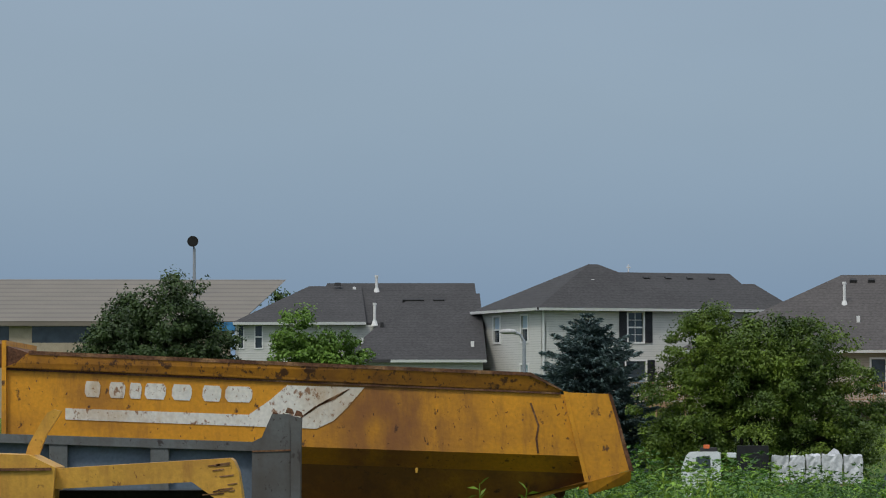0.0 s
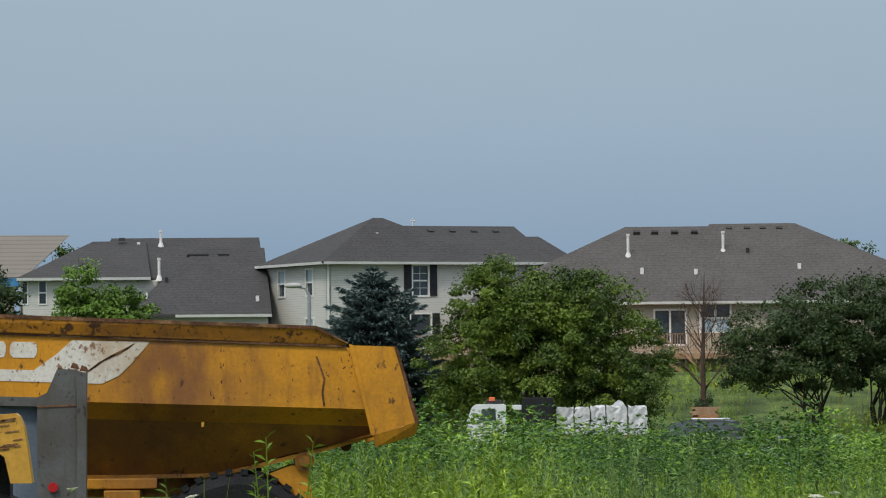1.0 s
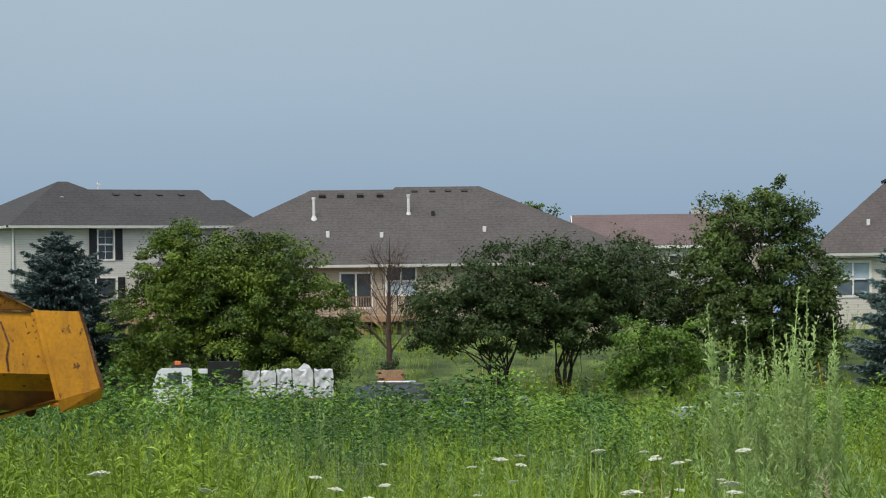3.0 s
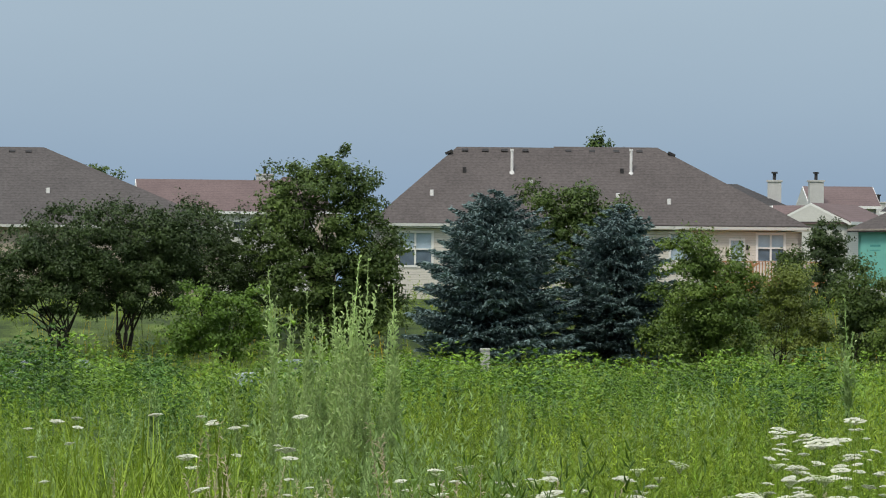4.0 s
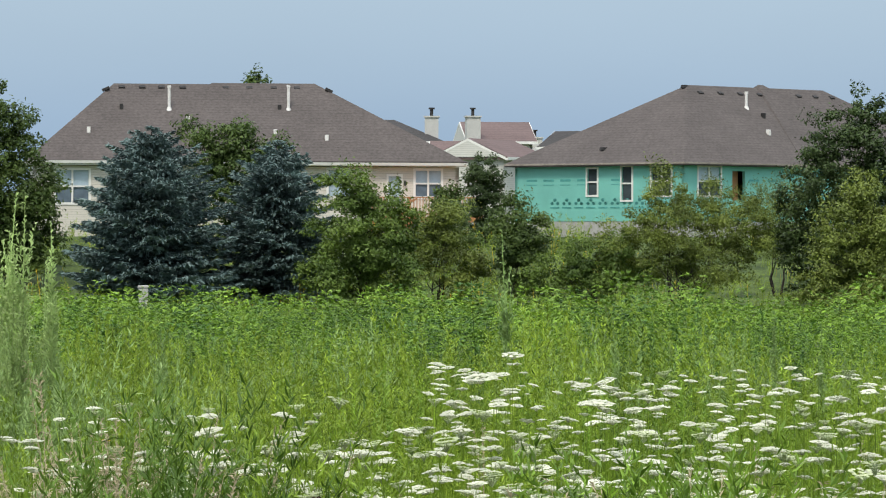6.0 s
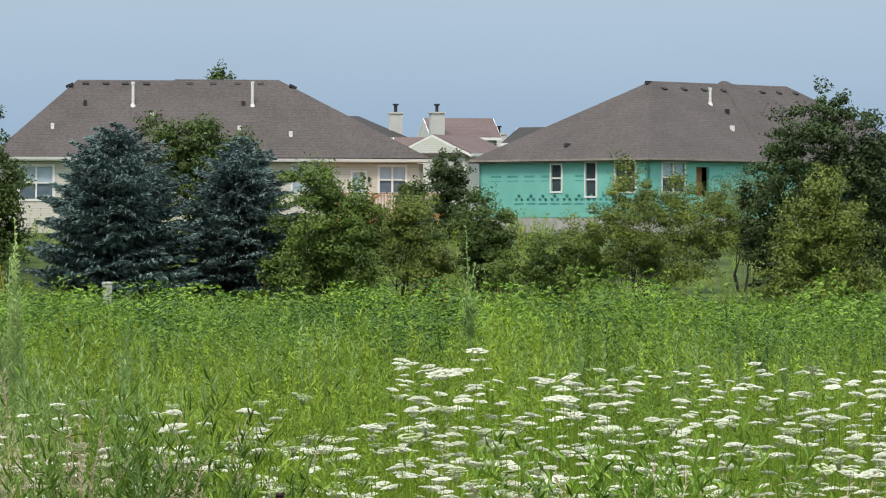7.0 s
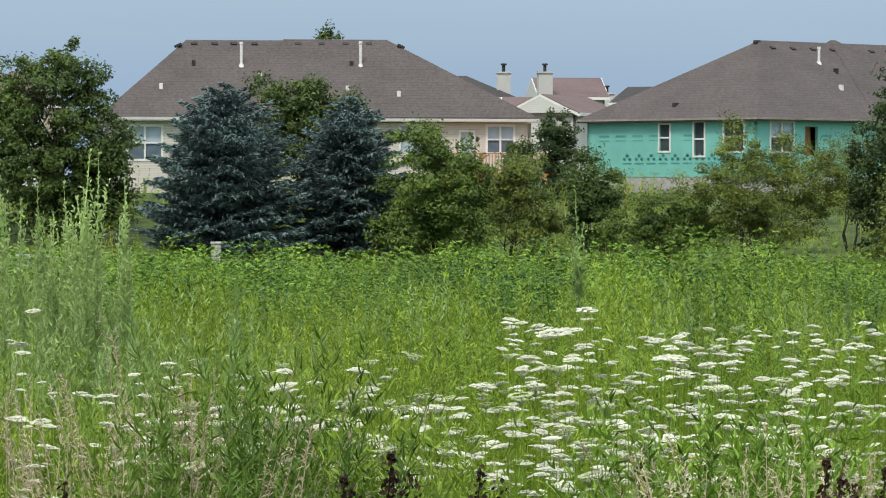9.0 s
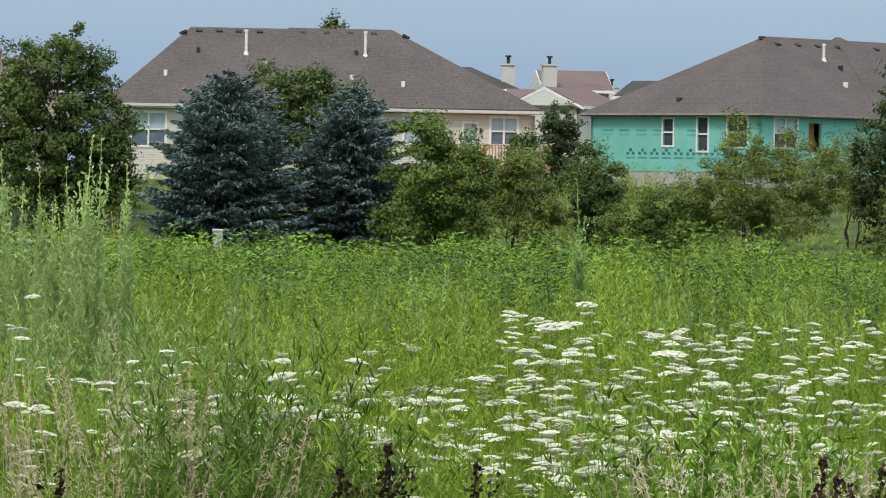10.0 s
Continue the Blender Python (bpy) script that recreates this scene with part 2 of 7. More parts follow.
def weathered(name, base, stain, rust, rough=0.5, stain_at=0.5, speck_at=0.62, streak=(2.2, 2.2, 0.55), bloom=None):
    """Old machine paint: broad brown stains, downward streaks and small chips of rust over the colour."""
    m = material(name, base, rough, vary=0.12, scale=1.2, fine=30, fine_vary=0.10, bump=0.15, specular=0.4)
    n, l = m.node_tree.nodes, m.node_tree.links
    bsdf = n["Principled BSDF"]
    tc = n.new("ShaderNodeTexCoord")

    def mask(scale, stretch, lo, hi, detail=6.0):
        mp = n.new("ShaderNodeMapping")
        mp.inputs["Scale"].default_value = stretch
        l.new(tc.outputs["Object"], mp.inputs[0])
        t = n.new("ShaderNodeTexNoise")
        t.inputs["Scale"].default_value, t.inputs["Detail"].default_value, t.inputs["Roughness"].default_value = scale, detail, 0.65
        l.new(mp.outputs[0], t.inputs["Vector"])
        r = n.new("ShaderNodeMapRange")
        r.inputs["From Min"].default_value, r.inputs["From Max"].default_value = lo, hi
        l.new(t.outputs["Fac"], r.inputs["Value"])
        return r.outputs[0]

    def over(src, fac, colour, most):
        sc = n.new("ShaderNodeMath")
        sc.operation = "MULTIPLY"
        sc.inputs[1].default_value = most
        l.new(fac, sc.inputs[0])
        mx = n.new("ShaderNodeMix")
        mx.data_type = "RGBA"
        l.new(sc.outputs[0], mx.inputs["Factor"])
        l.new(src, mx.inputs["A"])
        mx.inputs["B"].default_value = rgb(colour)
        return mx.outputs["Result"]

    c = bsdf.inputs["Base Color"].links[0].from_socket
    c = over(c, mask(1.0, (0.8, 1, 0.9), stain_at - 0.04, stain_at + 0.14), stain, 0.72)
    c = over(c, mask(3.0, streak, 0.52, 0.70), stain, 0.6)
    if bloom:
        # a rusty bloom that spreads from one stretch of the plate, fading along it
        sp = n.new("ShaderNodeSeparateXYZ")
        l.new(tc.outputs["Object"], sp.inputs[0])
        near = n.new("ShaderNodeMath")
        near.operation = "SUBTRACT"
        near.inputs[1].default_value = bloom[0]
        l.new(sp.outputs["X"], near.inputs[0])
        far = n.new("ShaderNodeMath")
        far.operation = "ABSOLUTE"
        l.new(near.outputs[0], far.inputs[0])
        fade = n.new("ShaderNodeMapRange")
        fade.interpolation_type = "SMOOTHSTEP"
        for key, val in (("From Min", 0.0), ("From Max", bloom[1]), ("To Min", 1.0), ("To Max", 0.0)):
            fade.inputs[key].default_value = val
        l.new(far.outputs[0], fade.inputs["Value"])
        faded = n.new("ShaderNodeMath")
        faded.operation = "MULTIPLY"
        l.new(fade.outputs[0], faded.inputs[0])
        l.new(mask(2.6, (1.5, 1, 0.5), 0.30, 0.52), faded.inputs[1])
        c = over(c, faded.outputs[0], bloom[2], 0.68)
    c = over(c, mask(9.0, (1, 1, 0.8), speck_at, speck_at + 0.05), rust, 0.9)
    c = over(c, mask(26.0, (1, 1, 0.7), speck_at + 0.02, speck_at + 0.07), rust, 0.8)
    l.new(c, bsdf.inputs["Base Color"])
    return m


TRUCK_YELLOW = weathered("truck_yellow", (0.62, 0.270, 0.012), (0.24, 0.095, 0.020), (0.065, 0.026, 0.013), stain_at=0.55, bloom=(-0.45, 1.15, (0.17, 0.064, 0.030)))
RAIL_YELLOW = weathered("rail_yellow", (0.46, 0.19, 0.012), (0.16, 0.065, 0.020), (0.055, 0.024, 0.013), 0.6, 0.46, 0.56, (3.0, 2.2, 0.8))
RUST = material("rust", (0.12, 0.055, 0.028), 0.9, vary=0.35, scale=4, fine=50, fine_vary=0.4, other=(0.24, 0.13, 0.06), patch=5, bump=0.4)

# ---- building blocks ----


def part(name, bm, mat, parent=None, label="", smooth=False):
    me = bpy.data.meshes.new(name)
    bmesh.ops.recalc_face_normals(bm, faces=bm.faces)
    if smooth:
        for f in bm.faces:
            f.smooth = True
    bm.to_mesh(me)
    bm.free()
    me.materials.append(mat)
    ob = new(name, me)
    if parent:
        ob.parent = parent
    if label:
        ob["label"] = label
    return ob


def thing(name, m, label, category, group="", kind=""):
    ob = new(name)
    ob.matrix_world = m
    return tagged(ob, label, category, group, kind)


def box(bm, x0, x1, y0, y1, z0, z1, bevel=0.0):
    v = [bm.verts.new(p) for p in ((x0, y0, z0), (x1, y0, z0), (x1, y1, z0), (x0, y1, z0),
                                   (x0, y0, z1), (x1, y0, z1), (x1, y1, z1), (x0, y1, z1))]
    fs = [bm.faces.new([v[i] for i in q]) for q in ((0, 3, 2, 1), (4, 5, 6, 7), (0, 1, 5, 4), (1, 2, 6, 5), (2, 3, 7, 6), (3, 0, 4, 7))]
    if bevel:
        bmesh.ops.bevel(bm, geom=list({e for f in fs for e in f.edges}), offset=bevel, segments=2, affect="EDGES", profile=0.5)
    return v


def prism(bm, poly, y0, y1, shift=None):
    """A plate: polygon in x, z drawn at depth y0 and y1; shift(x, z) leans the plate in y."""
    s = shift or (lambda x, z: 0.0)
    a = [bm.verts.new((x, y0 + s(x, z), z)) for x, z in poly]
    b = [bm.verts.new((x, y1 + s(x, z), z)) for x, z in poly]
    k = len(poly)
    bm.faces.new(a)
    bm.faces.new(b[::-1])
    for i in range(k):
        bm.faces.new((a[i], b[i], b[(i + 1) % k], a[(i + 1) % k]))


def rod(bm, p, q, r0, r1=None, n=8, caps=True):
    r1 = r0 if r1 is None else r1
    p, q = Vector(p), Vector(q)
    d = (q - p).normalized()
    u = d.orthogonal().normalized()
    w = d.cross(u)
    ring = [[bm.verts.new(c + r * (math.cos(2 * math.pi * i / n) * u + math.sin(2 * math.pi * i / n) * w)) for i in range(n)]
            for c, r in ((p, r0), (q, max(r1, 1e-3)))]
    for i in range(n):
        bm.faces.new((ring[0][i], ring[0][(i + 1) % n], ring[1][(i + 1) % n], ring[1][i]))
    if caps:
        bm.faces.new(ring[0][::-1])
        bm.faces.new(ring[1])


def at(az, dist, z=0.0, turn=0.0):
    """A pose at a heading (degrees to the right of +y) and distance from the viewpoint, facing it, turned by 'turn' degrees."""
    a = radians(az)
    return pose(dist * math.sin(a), dist * math.cos(a), z, 0, 0, -az + turn)


# ---- ground ----
GROUND_LINE = ((0, 0.0), (20, -0.2), (100, -1.05), (160, -1.7), (172, -1.75), (178, -1.35), (186, -0.85), (200, 1.1), (208, 1.9), (260, 2.2), (400, 2.6), (3000, -2.0))


def ground_z(x, y):
    d = math.hypot(x, y)
    for (d0, z0), (d1, z1) in zip(GROUND_LINE, GROUND_LINE[1:]):
        if d <= d1:
            k = (d - d0) / (d1 - d0)
            k = k * k * (3 - 2 * k) if d0 >= 160 else k
            z = z0 + (z1 - z0) * k
            break
    else:
        z = -2.0
    w = min(1.0, d / 15) * (1 if d < 400 else 0.0)
    return z + w * 0.06 * noise.noise((x * 0.15, y * 0.15, 0.0)) + w * 0.03 * noise.noise((x * 0.6, y * 0.6, 3.0))


def build_ground():
    bm = bmesh.new()
    rings = [0.5, 3, 6, 9, 12] + [14 + 2.0 * i for i in range(40)] + [95 + 4 * i for i in range(32)] + [226, 240, 260, 300, 360, 450, 700, 1200, 2000, 3000]
    headings = [-180 + 10 * i for i in range(17)] + [-12 + 0.75 * i for i in range(57)] + [35 + 10 * i for i in range(15)]
    grid = []
    for r in rings:
        row = []
        for h in headings:
            x, y = r * math.sin(radians(h)), r * math.cos(radians(h))
            row.append(bm.verts.new((x, y, ground_z(x, y))))
        grid.append(row)
    k = len(headings)
    for a, b in zip(grid, grid[1:]):
        for i in range(k):
            bm.faces.new((a[i], a[(i + 1) % k], b[(i + 1) % k], b[i]))
    bm.faces.new(grid[0])
    tagged(part("ground", bm, SOIL, None, smooth=True), "overgrown green meadow ground falling away and rising to the houses", "ground", kind="structure")


build_ground()

# ---- houses ----


def slab_with_holes(bm, length, z0, z1, holes, thick=0.18):
    """A wall along +x from 0 to length with its outer face at y = 0; holes are (x0, x1, z0, z1)."""
    xs = sorted({0, length, *[h[0] for h in holes], *[h[1] for h in holes]})
    zs = sorted({z0, z1, *[h[2] for h in holes], *[h[3] for h in holes]})
    nx, nz = len(xs) - 1, len(zs) - 1
    solid = lambda i, j: 0 <= i < nx and 0 <= j < nz and not any(
        h[0] <= xs[i] and xs[i + 1] <= h[1] and h[2] <= zs[j] and zs[j + 1] <= h[3] for h in holes)
    grid = {}

    def at_(i, j, k):
        if (i, j, k) not in grid:
            grid[i, j, k] = bm.verts.new((xs[i], thick * k, zs[j]))
        return grid[i, j, k]

    for i in range(nx):
        for j in range(nz):
            if not solid(i, j):
                continue
            bm.faces.new([at_(a, b, 0) for a, b in ((i, j), (i + 1, j), (i + 1, j + 1), (i, j + 1))])
            bm.faces.new([at_(a, b, 1) for a, b in ((i, j), (i, j + 1), (i + 1, j + 1), (i + 1, j))])
            for di, dj, p, q in ((-1, 0, (i, j), (i, j + 1)), (1, 0, (i + 1, j), (i + 1, j + 1)), (0, -1, (i, j), (i + 1, j)), (0, 1, (i, j + 1), (i + 1, j + 1))):
                if not solid(i + di, j + dj):
                    bm.faces.new((at_(*p, 0), at_(*q, 0), at_(*q, 1), at_(*p, 1)))


def ring_frame(bm, x0, x1, z0, z1, t, y0, y1):
    """A rectangular frame of width t round an opening."""
    out = ((x0 - t, z0 - t), (x1 + t, z0 - t), (x1 + t, z1 + t), (x0 - t, z1 + t))
    inn = ((x0, z0), (x1, z0), (x1, z1), (x0, z1))
    v = [[bm.verts.new((x, y, z)) for x, z in p] for p, y in ((out, y0), (inn, y0), (inn, y1), (out, y1))]
    for a, b in zip(v, v[1:] + v[:1]):
        for i in range(4):
            bm.faces.new((a[i], a[(i + 1) % 4], b[(i + 1) % 4], b[i]))


def window(parent, m, w, h, glass, cols=1, rows=2, trim=0.10, shutters=False, grid=False, trim_mat=None):
    """A window set in an opening w by h; local origin at the opening's lower middle, outer wall face at y = 0."""
    bm = bmesh.new()
    t = trim
    ring_frame(bm, -w / 2, w / 2, 0, h, t, -0.04, 0.03)
    fr = part("window", bm, trim_mat or TRIM, parent)
    fr.matrix_local = m
    bar = 0.05
    for c in range(1, cols):
        x = -w / 2 + w * c / cols
        bm = bmesh.new()
        box(bm, x - bar, x + bar, -0.01, 0.05, 0, h)
        part("mullion", bm, trim_mat or TRIM, fr)
    for r in range(1, rows):
        z = h * r / rows
        bm = bmesh.new()
        box(bm, -w / 2, w / 2, 0.0, 0.045, z - bar * 0.8, z + bar * 0.8)
        part("meeting_rail", bm, trim_mat or TRIM, fr)
    if grid:
        for c in range(cols):
            x = -w / 2 + w * (c + 0.5) / cols
            bm = bmesh.new()
            box(bm, x - 0.012, x + 0.012, 0.06, 0.08, 0, h)
            part("glazing_bar", bm, trim_mat or TRIM, fr)
        for r in range(rows):
            z = h * (r + 0.5) / rows
            bm = bmesh.new()
            box(bm, -w / 2, w / 2, 0.058, 0.079, z - 0.012, z + 0.012)
            part("glazing_bar", bm, trim_mat or TRIM, fr)
    for c in range(cols):
        for r in range(rows):
            bm = bmesh.new()
            box(bm, -w / 2 + w * c / cols, -w / 2 + w * (c + 1) / cols, 0.085, 0.10, h * r / rows, h * (r + 1) / rows)
            part("pane", bm, glass[r] if isinstance(glass, tuple) else glass, fr)
    if shutters:
        for s in (-1, 1):
            bm = bmesh.new()
            a, b = sorted((s * (w / 2 + t), s * (w / 2 + t + 0.42)))
            box(bm, a, b, -0.05, -0.005, -0.04, h + 0.06)
            for i in range(12):
                z = 0.05 + (h - 0.1) * i / 12
                box(bm, a + 0.05, b - 0.05, -0.065, -0.05, z, z + 0.06)
            part("shutter", bm, SHUTTER, fr, "black louvred shutter")
    return fr


def hip_faces(bm, x0, x1, y0, y1, rx0, rx1, ry, ze, zr, thick=0.16):
    """A hipped roof: eave rectangle, ridge from rx0 to rx1 at depth ry."""
    e = [bm.verts.new(p) for p in ((x0, y0, ze), (x1, y0, ze), (x1, y1, ze), (x0, y1, ze))]
    u = [bm.verts.new((v.co.x, v.co.y, ze - thick)) for v in e]
    r = [bm.verts.new((rx0, ry, zr)), bm.verts.new((rx1, ry, zr))]
    bm.faces.new((e[0], e[1], r[1], r[0]))
    bm.faces.new((e[1], e[2], r[1]))
    bm.faces.new((e[2], e[3], r[0], r[1]))
    bm.faces.new((e[3], e[0], r[0]))
    bm.faces.new((u[3], u[2], u[1], u[0]))
    for i in range(4):
        bm.faces.new((e[i], u[i], u[(i + 1) % 4], e[(i + 1) % 4]))


def gutter(parent, pts, label=""):
    bm = bmesh.new()
    for p, q in zip(pts, pts[1:]):
        p, q = Vector(p), Vector(q)
        d = (q - p).normalized()
        nrm = Vector((d.y, -d.x, 0))
        prof = ((0, 0), (0.10, 0), (0.13, 0.14), (0.10, 0.14), (0.08, 0.03), (0, 0.03))
        a = [bm.verts.new(p + nrm * u + Vector((0, 0, w))) for u, w in prof]
        b = [bm.verts.new(q + nrm * u + Vector((0, 0, w))) for u, w in prof]
        for i in range(len(prof)):
            j = (i + 1) % len(prof)
            bm.faces.new((a[i], a[j], b[j], b[i]))
        bm.faces.new(a)
        bm.faces.new(b[::-1])
    return part("gutter", bm, TRIM, parent, label)


def roof_vent(parent, p, lean=0.0):
    bm = bmesh.new()
    v = box(bm, -0.19, 0.19, -0.13, 0.13, -0.08, 0.075)
    for q in v[4:]:
        q.co.x *= 0.8
        q.co.y *= 0.8
    ob = part("roof_vent", bm, VENT_DARK, parent)
    ob.matrix_local = pose(*p, lean)
    return ob


def vent_pipe(parent, p, h, r=0.075):
    bm = bmesh.new()
    rod(bm, (0, 0, -0.25), (0, 0, h), r, n=10)
    rod(bm, (0, 0, h - 0.10), (0, 0, h + 0.02), r * 1.35, n=10)
    rod(bm, (0, 0, -0.2), (0, 0, 0.10), r * 2.6, r * 1.3, n=10)
    ob = part("vent_pipe", bm, PVC, parent, "white plastic vent pipe")
    ob.matrix_local = pose(*p)
    return ob


def small_vent(parent, p, dark=False):
    bm = bmesh.new()
    box(bm, -0.09, 0.09, -0.1, 0.12, -0.15, 0.24, 0.02)
    ob = part("exhaust_vent", bm, VENT_DARK if dark else PVC, parent)
    ob.matrix_local = pose(*p)
    return ob


def walls_box(parent, w, d, z0, z1, front, left, mat, x0=0.0):
    """Four walls of a block w by d whose front left corner is the local origin. Openings: front by x, left by depth."""
    made = []
    for name, m, length, holes in (("wall", pose(x0, 0, 0), w, front), ("wall", pose(x0, d, 0, 0, 0, -90), d, left),
                                   ("wall", pose(x0 + w, d, 0, 0, 0, 180), w, ()), ("wall", pose(x0 + w, 0, 0, 0, 0, 90), d, ())):
        bm = bmesh.new()
        slab_with_holes(bm, length, z0, z1, list(holes))
        ob = part(name, bm, mat, parent)
        ob.matrix_local = m
        made.append(ob)
    return made


def roof_spot(x, z, dist, y0, ze, ry, zr):
    """The point of a front roof slope seen at x, z on an upright plane at the house front."""
    k = (zr - ze) / (ry - y0)
    y = (ze - k * y0 - z) / ((z - EYE_Z) / dist - k)
    return x * (dist + y) / dist, y, EYE_Z + (z - EYE_Z) * (dist + y) / dist


def roof_fittings(house, dist, slope, ridge_vents, pipes, vents, dark):
    lean = math.degrees(math.atan2(slope[3] - slope[1], slope[2] - slope[0]))
    for x, z in ridge_vents:
        roof_vent(house, roof_spot(x, z, dist, *slope), lean)
    for x, z, h in pipes:
        vent_pipe(house, roof_spot(x, z, dist, *slope), h)
    for x, z in vents:
        small_vent(house, roof_spot(x, z, dist, *slope))
    for x, z in dark:
        small_vent(house, roof_spot(x, z, dist, *slope), True)


def deck(parent, x0, x1, y0, y1, z, mat, ground, stairs=None, gap=0.13):
    """A raised timber deck with posts, joists and a baluster railing; stairs are (x, run to the right, drop)."""
    bm = bmesh.new()
    n = max(2, int((y1 - y0) / 0.145))
    for i in range(n):
        box(bm, x0, x1, y0 + i * (y1 - y0) / n, y0 + (i + 0.93) * (y1 - y0) / n, z - 0.035, z)
    box(bm, x0, x1, y0 - 0.045, y0 - 0.003, z - 0.28, z - 0.01)
    part("deck_boards", bm, mat, parent)
    k = max(2, round((x1 - x0) / 1.9) + 1)
    for i in range(k):
        x = x0 + 0.06 + (x1 - x0 - 0.12) * i / (k - 1)
        bm = bmesh.new()
        box(bm, x - 0.05, x + 0.05, y0 + 0.0, y0 + 0.1, ground, z + 1.0)
        part("post", bm, mat, parent)
    for zz in (z + 0.10, z + 0.95):
        bm = bmesh.new()
        box(bm, x0, x1, y0 - 0.02, y0 + 0.07, zz, zz + 0.05)
        part("rail", bm, mat, parent)
    bm = bmesh.new()
    m = int((x1 - x0) / gap)
    for i in range(1, m):
        x = x0 + i * (x1 - x0) / m
        box(bm, x - 0.02, x + 0.02, y0 + 0.005, y0 + 0.045, z + 0.15, z + 0.95)
    part("balusters", bm, mat, parent)
    if stairs:
        sx, run, drop = stairs
        steps = max(3, round(drop / 0.18))
        for i in range(steps):
            bm = bmesh.new()
            a = sx + run * i / steps
            b = sx + run * (i + 1.05) / steps
            box(bm, min(a, b), max(a, b), y0 - 1.0, y0 - 0.06, z - drop * (i + 1) / steps - 0.04, z - drop * (i + 1) / steps)
            part("tread", bm, mat, parent)
        for yy in (y0 - 1.04, y0 - 0.1):
            for up, th in ((-0.22, 0.24), (0.85, 0.09)):
                bm = bmesh.new()
                prism(bm, ((sx, z + up), (sx + run, z - drop + up), (sx + run, z - drop + up + th), (sx, z + up + th)), yy, yy + 0.05)
                part("stringer" if up < 0 else "handrail", bm, mat, parent)


def house_ranch_cream():
    D = 213
    h = thing("house", at(15.06, D, 0, 4), "cream vinyl-sided ranch house with a brown hipped shingle roof", "house", "row of houses")
    hor, ppm = 413.5, 35.05
    X = lambda px: (px - 486) / ppm
    Z = lambda py: EYE_Z + (hor - py) / ppm
    x0, x1, ze, zr, ry = X(114), X(868), 5.72, 9.80, 6.0
    win1, win2, win3, door = (X(183), 1.62, 1.62, Z(354)), (X(813), 1.28, 1.30, Z(341)), (X(655), 1.1, 1.3, Z(341)), (X(753), 0.62, 1.9, Z(372))
    holes = [(a - w / 2 - x0, a + w / 2 - x0, z, z + hh) for a, w, hh, z in (win1, win2, win3, door)]
    walls_box(h, x1 - x0, 11.4, 1.6, 5.45, holes, (), SIDING_CREAM, x0)
    for (a, w, hh, z), cols, gl in ((win1, 2, (GLASS_PALE, SKY_PANE)), (win2, 2, (GLASS_PALE, SKY_PANE)), (win3, 1, SKY_PANE)):
        window(h, pose(a, 0, z), w, hh, gl, cols, 2, 0.12)
    d = window(h, pose(door[0], 0, door[3]), door[1], door[2], SKY_PANE, 1, 1)
    d.name = "door"
    bm = bmesh.new()
    rod(bm, (0, 0, 0), (0, -0.1, 0.06), 0.02)
    rod(bm, (0, -0.12, -0.12), (0, -0.12, 0.14), 0.07, 0.05)
    part("wall_lamp", bm, VENT_DARK, h, "small dark lantern beside the door").matrix_local = pose(X(771), 0, Z(318))
    bm = bmesh.new()
    hip_faces(bm, x0 - 0.4, x1 + 0.4, -0.45, 11.9, X(270) * 1.03, X(440), ry, ze, zr)
    part("roof", bm, SHINGLE, h)
    bm = bmesh.new()
    hip_faces(bm, X(380), x1 + 0.3, -0.45, 11.9, X(440), X(624) * 1.03, ry, ze - 0.004, zr + 0.06)
    part("roof", bm, SHINGLE, h)
    gutter(h, ((x0 - 0.4, -0.45, ze - 0.16), (X(430), -0.45, ze - 0.16)), "white rain gutter")
    gutter(h, ((X(432), -0.45, ze - 0.2), (x1 + 0.4, -0.45, ze - 0.2)), "white rain gutter")
    bm = bmesh.new()
    box(bm, x0 - 0.38, x1 + 0.38, -0.42, 0.0, ze - 0.24, ze - 0.17)
    part("soffit", bm, TRIM, h)
    slope = (-0.45, ze, ry, zr)
    roof_fittings(h, D, slope, [(X(a), Z(151)) for a in (283, 319, 353, 390, 466, 508, 551, 592)],
                  [(X(362), Z(189), 1.2), (X(573), Z(189), 1.25)],
                  [(X(216), Z(229)), (X(393), Z(210)), (X(545), Z(232)), (X(635), Z(241))], [(X(278), Z(188)), (X(557), Z(188))])
    for px in (238, 632):
        bm = bmesh.new()
        box(bm, -0.2, 0.2, -0.15, 0.15, -0.05, 0.10, 0.02)
        part("hip_vent", bm, VENT_DARK, h).matrix_local = pose(0.9 * X(624 if px > 500 else 270) * 1.03 + 0.1 * (x1 if px > 500 else x0), ry * 0.9, ze + (zr - ze) * 0.92, 0, 25 if px > 500 else -25)
    t = thing("deck", h.matrix_world.copy(), "unpainted orange timber deck with railing and stairs behind the house", "deck")
    deck(t, X(700), X(897), -3.4, -0.02, Z(378), RAW_WOOD, 1.0, (X(775), -2.3, 1.4), 0.15)


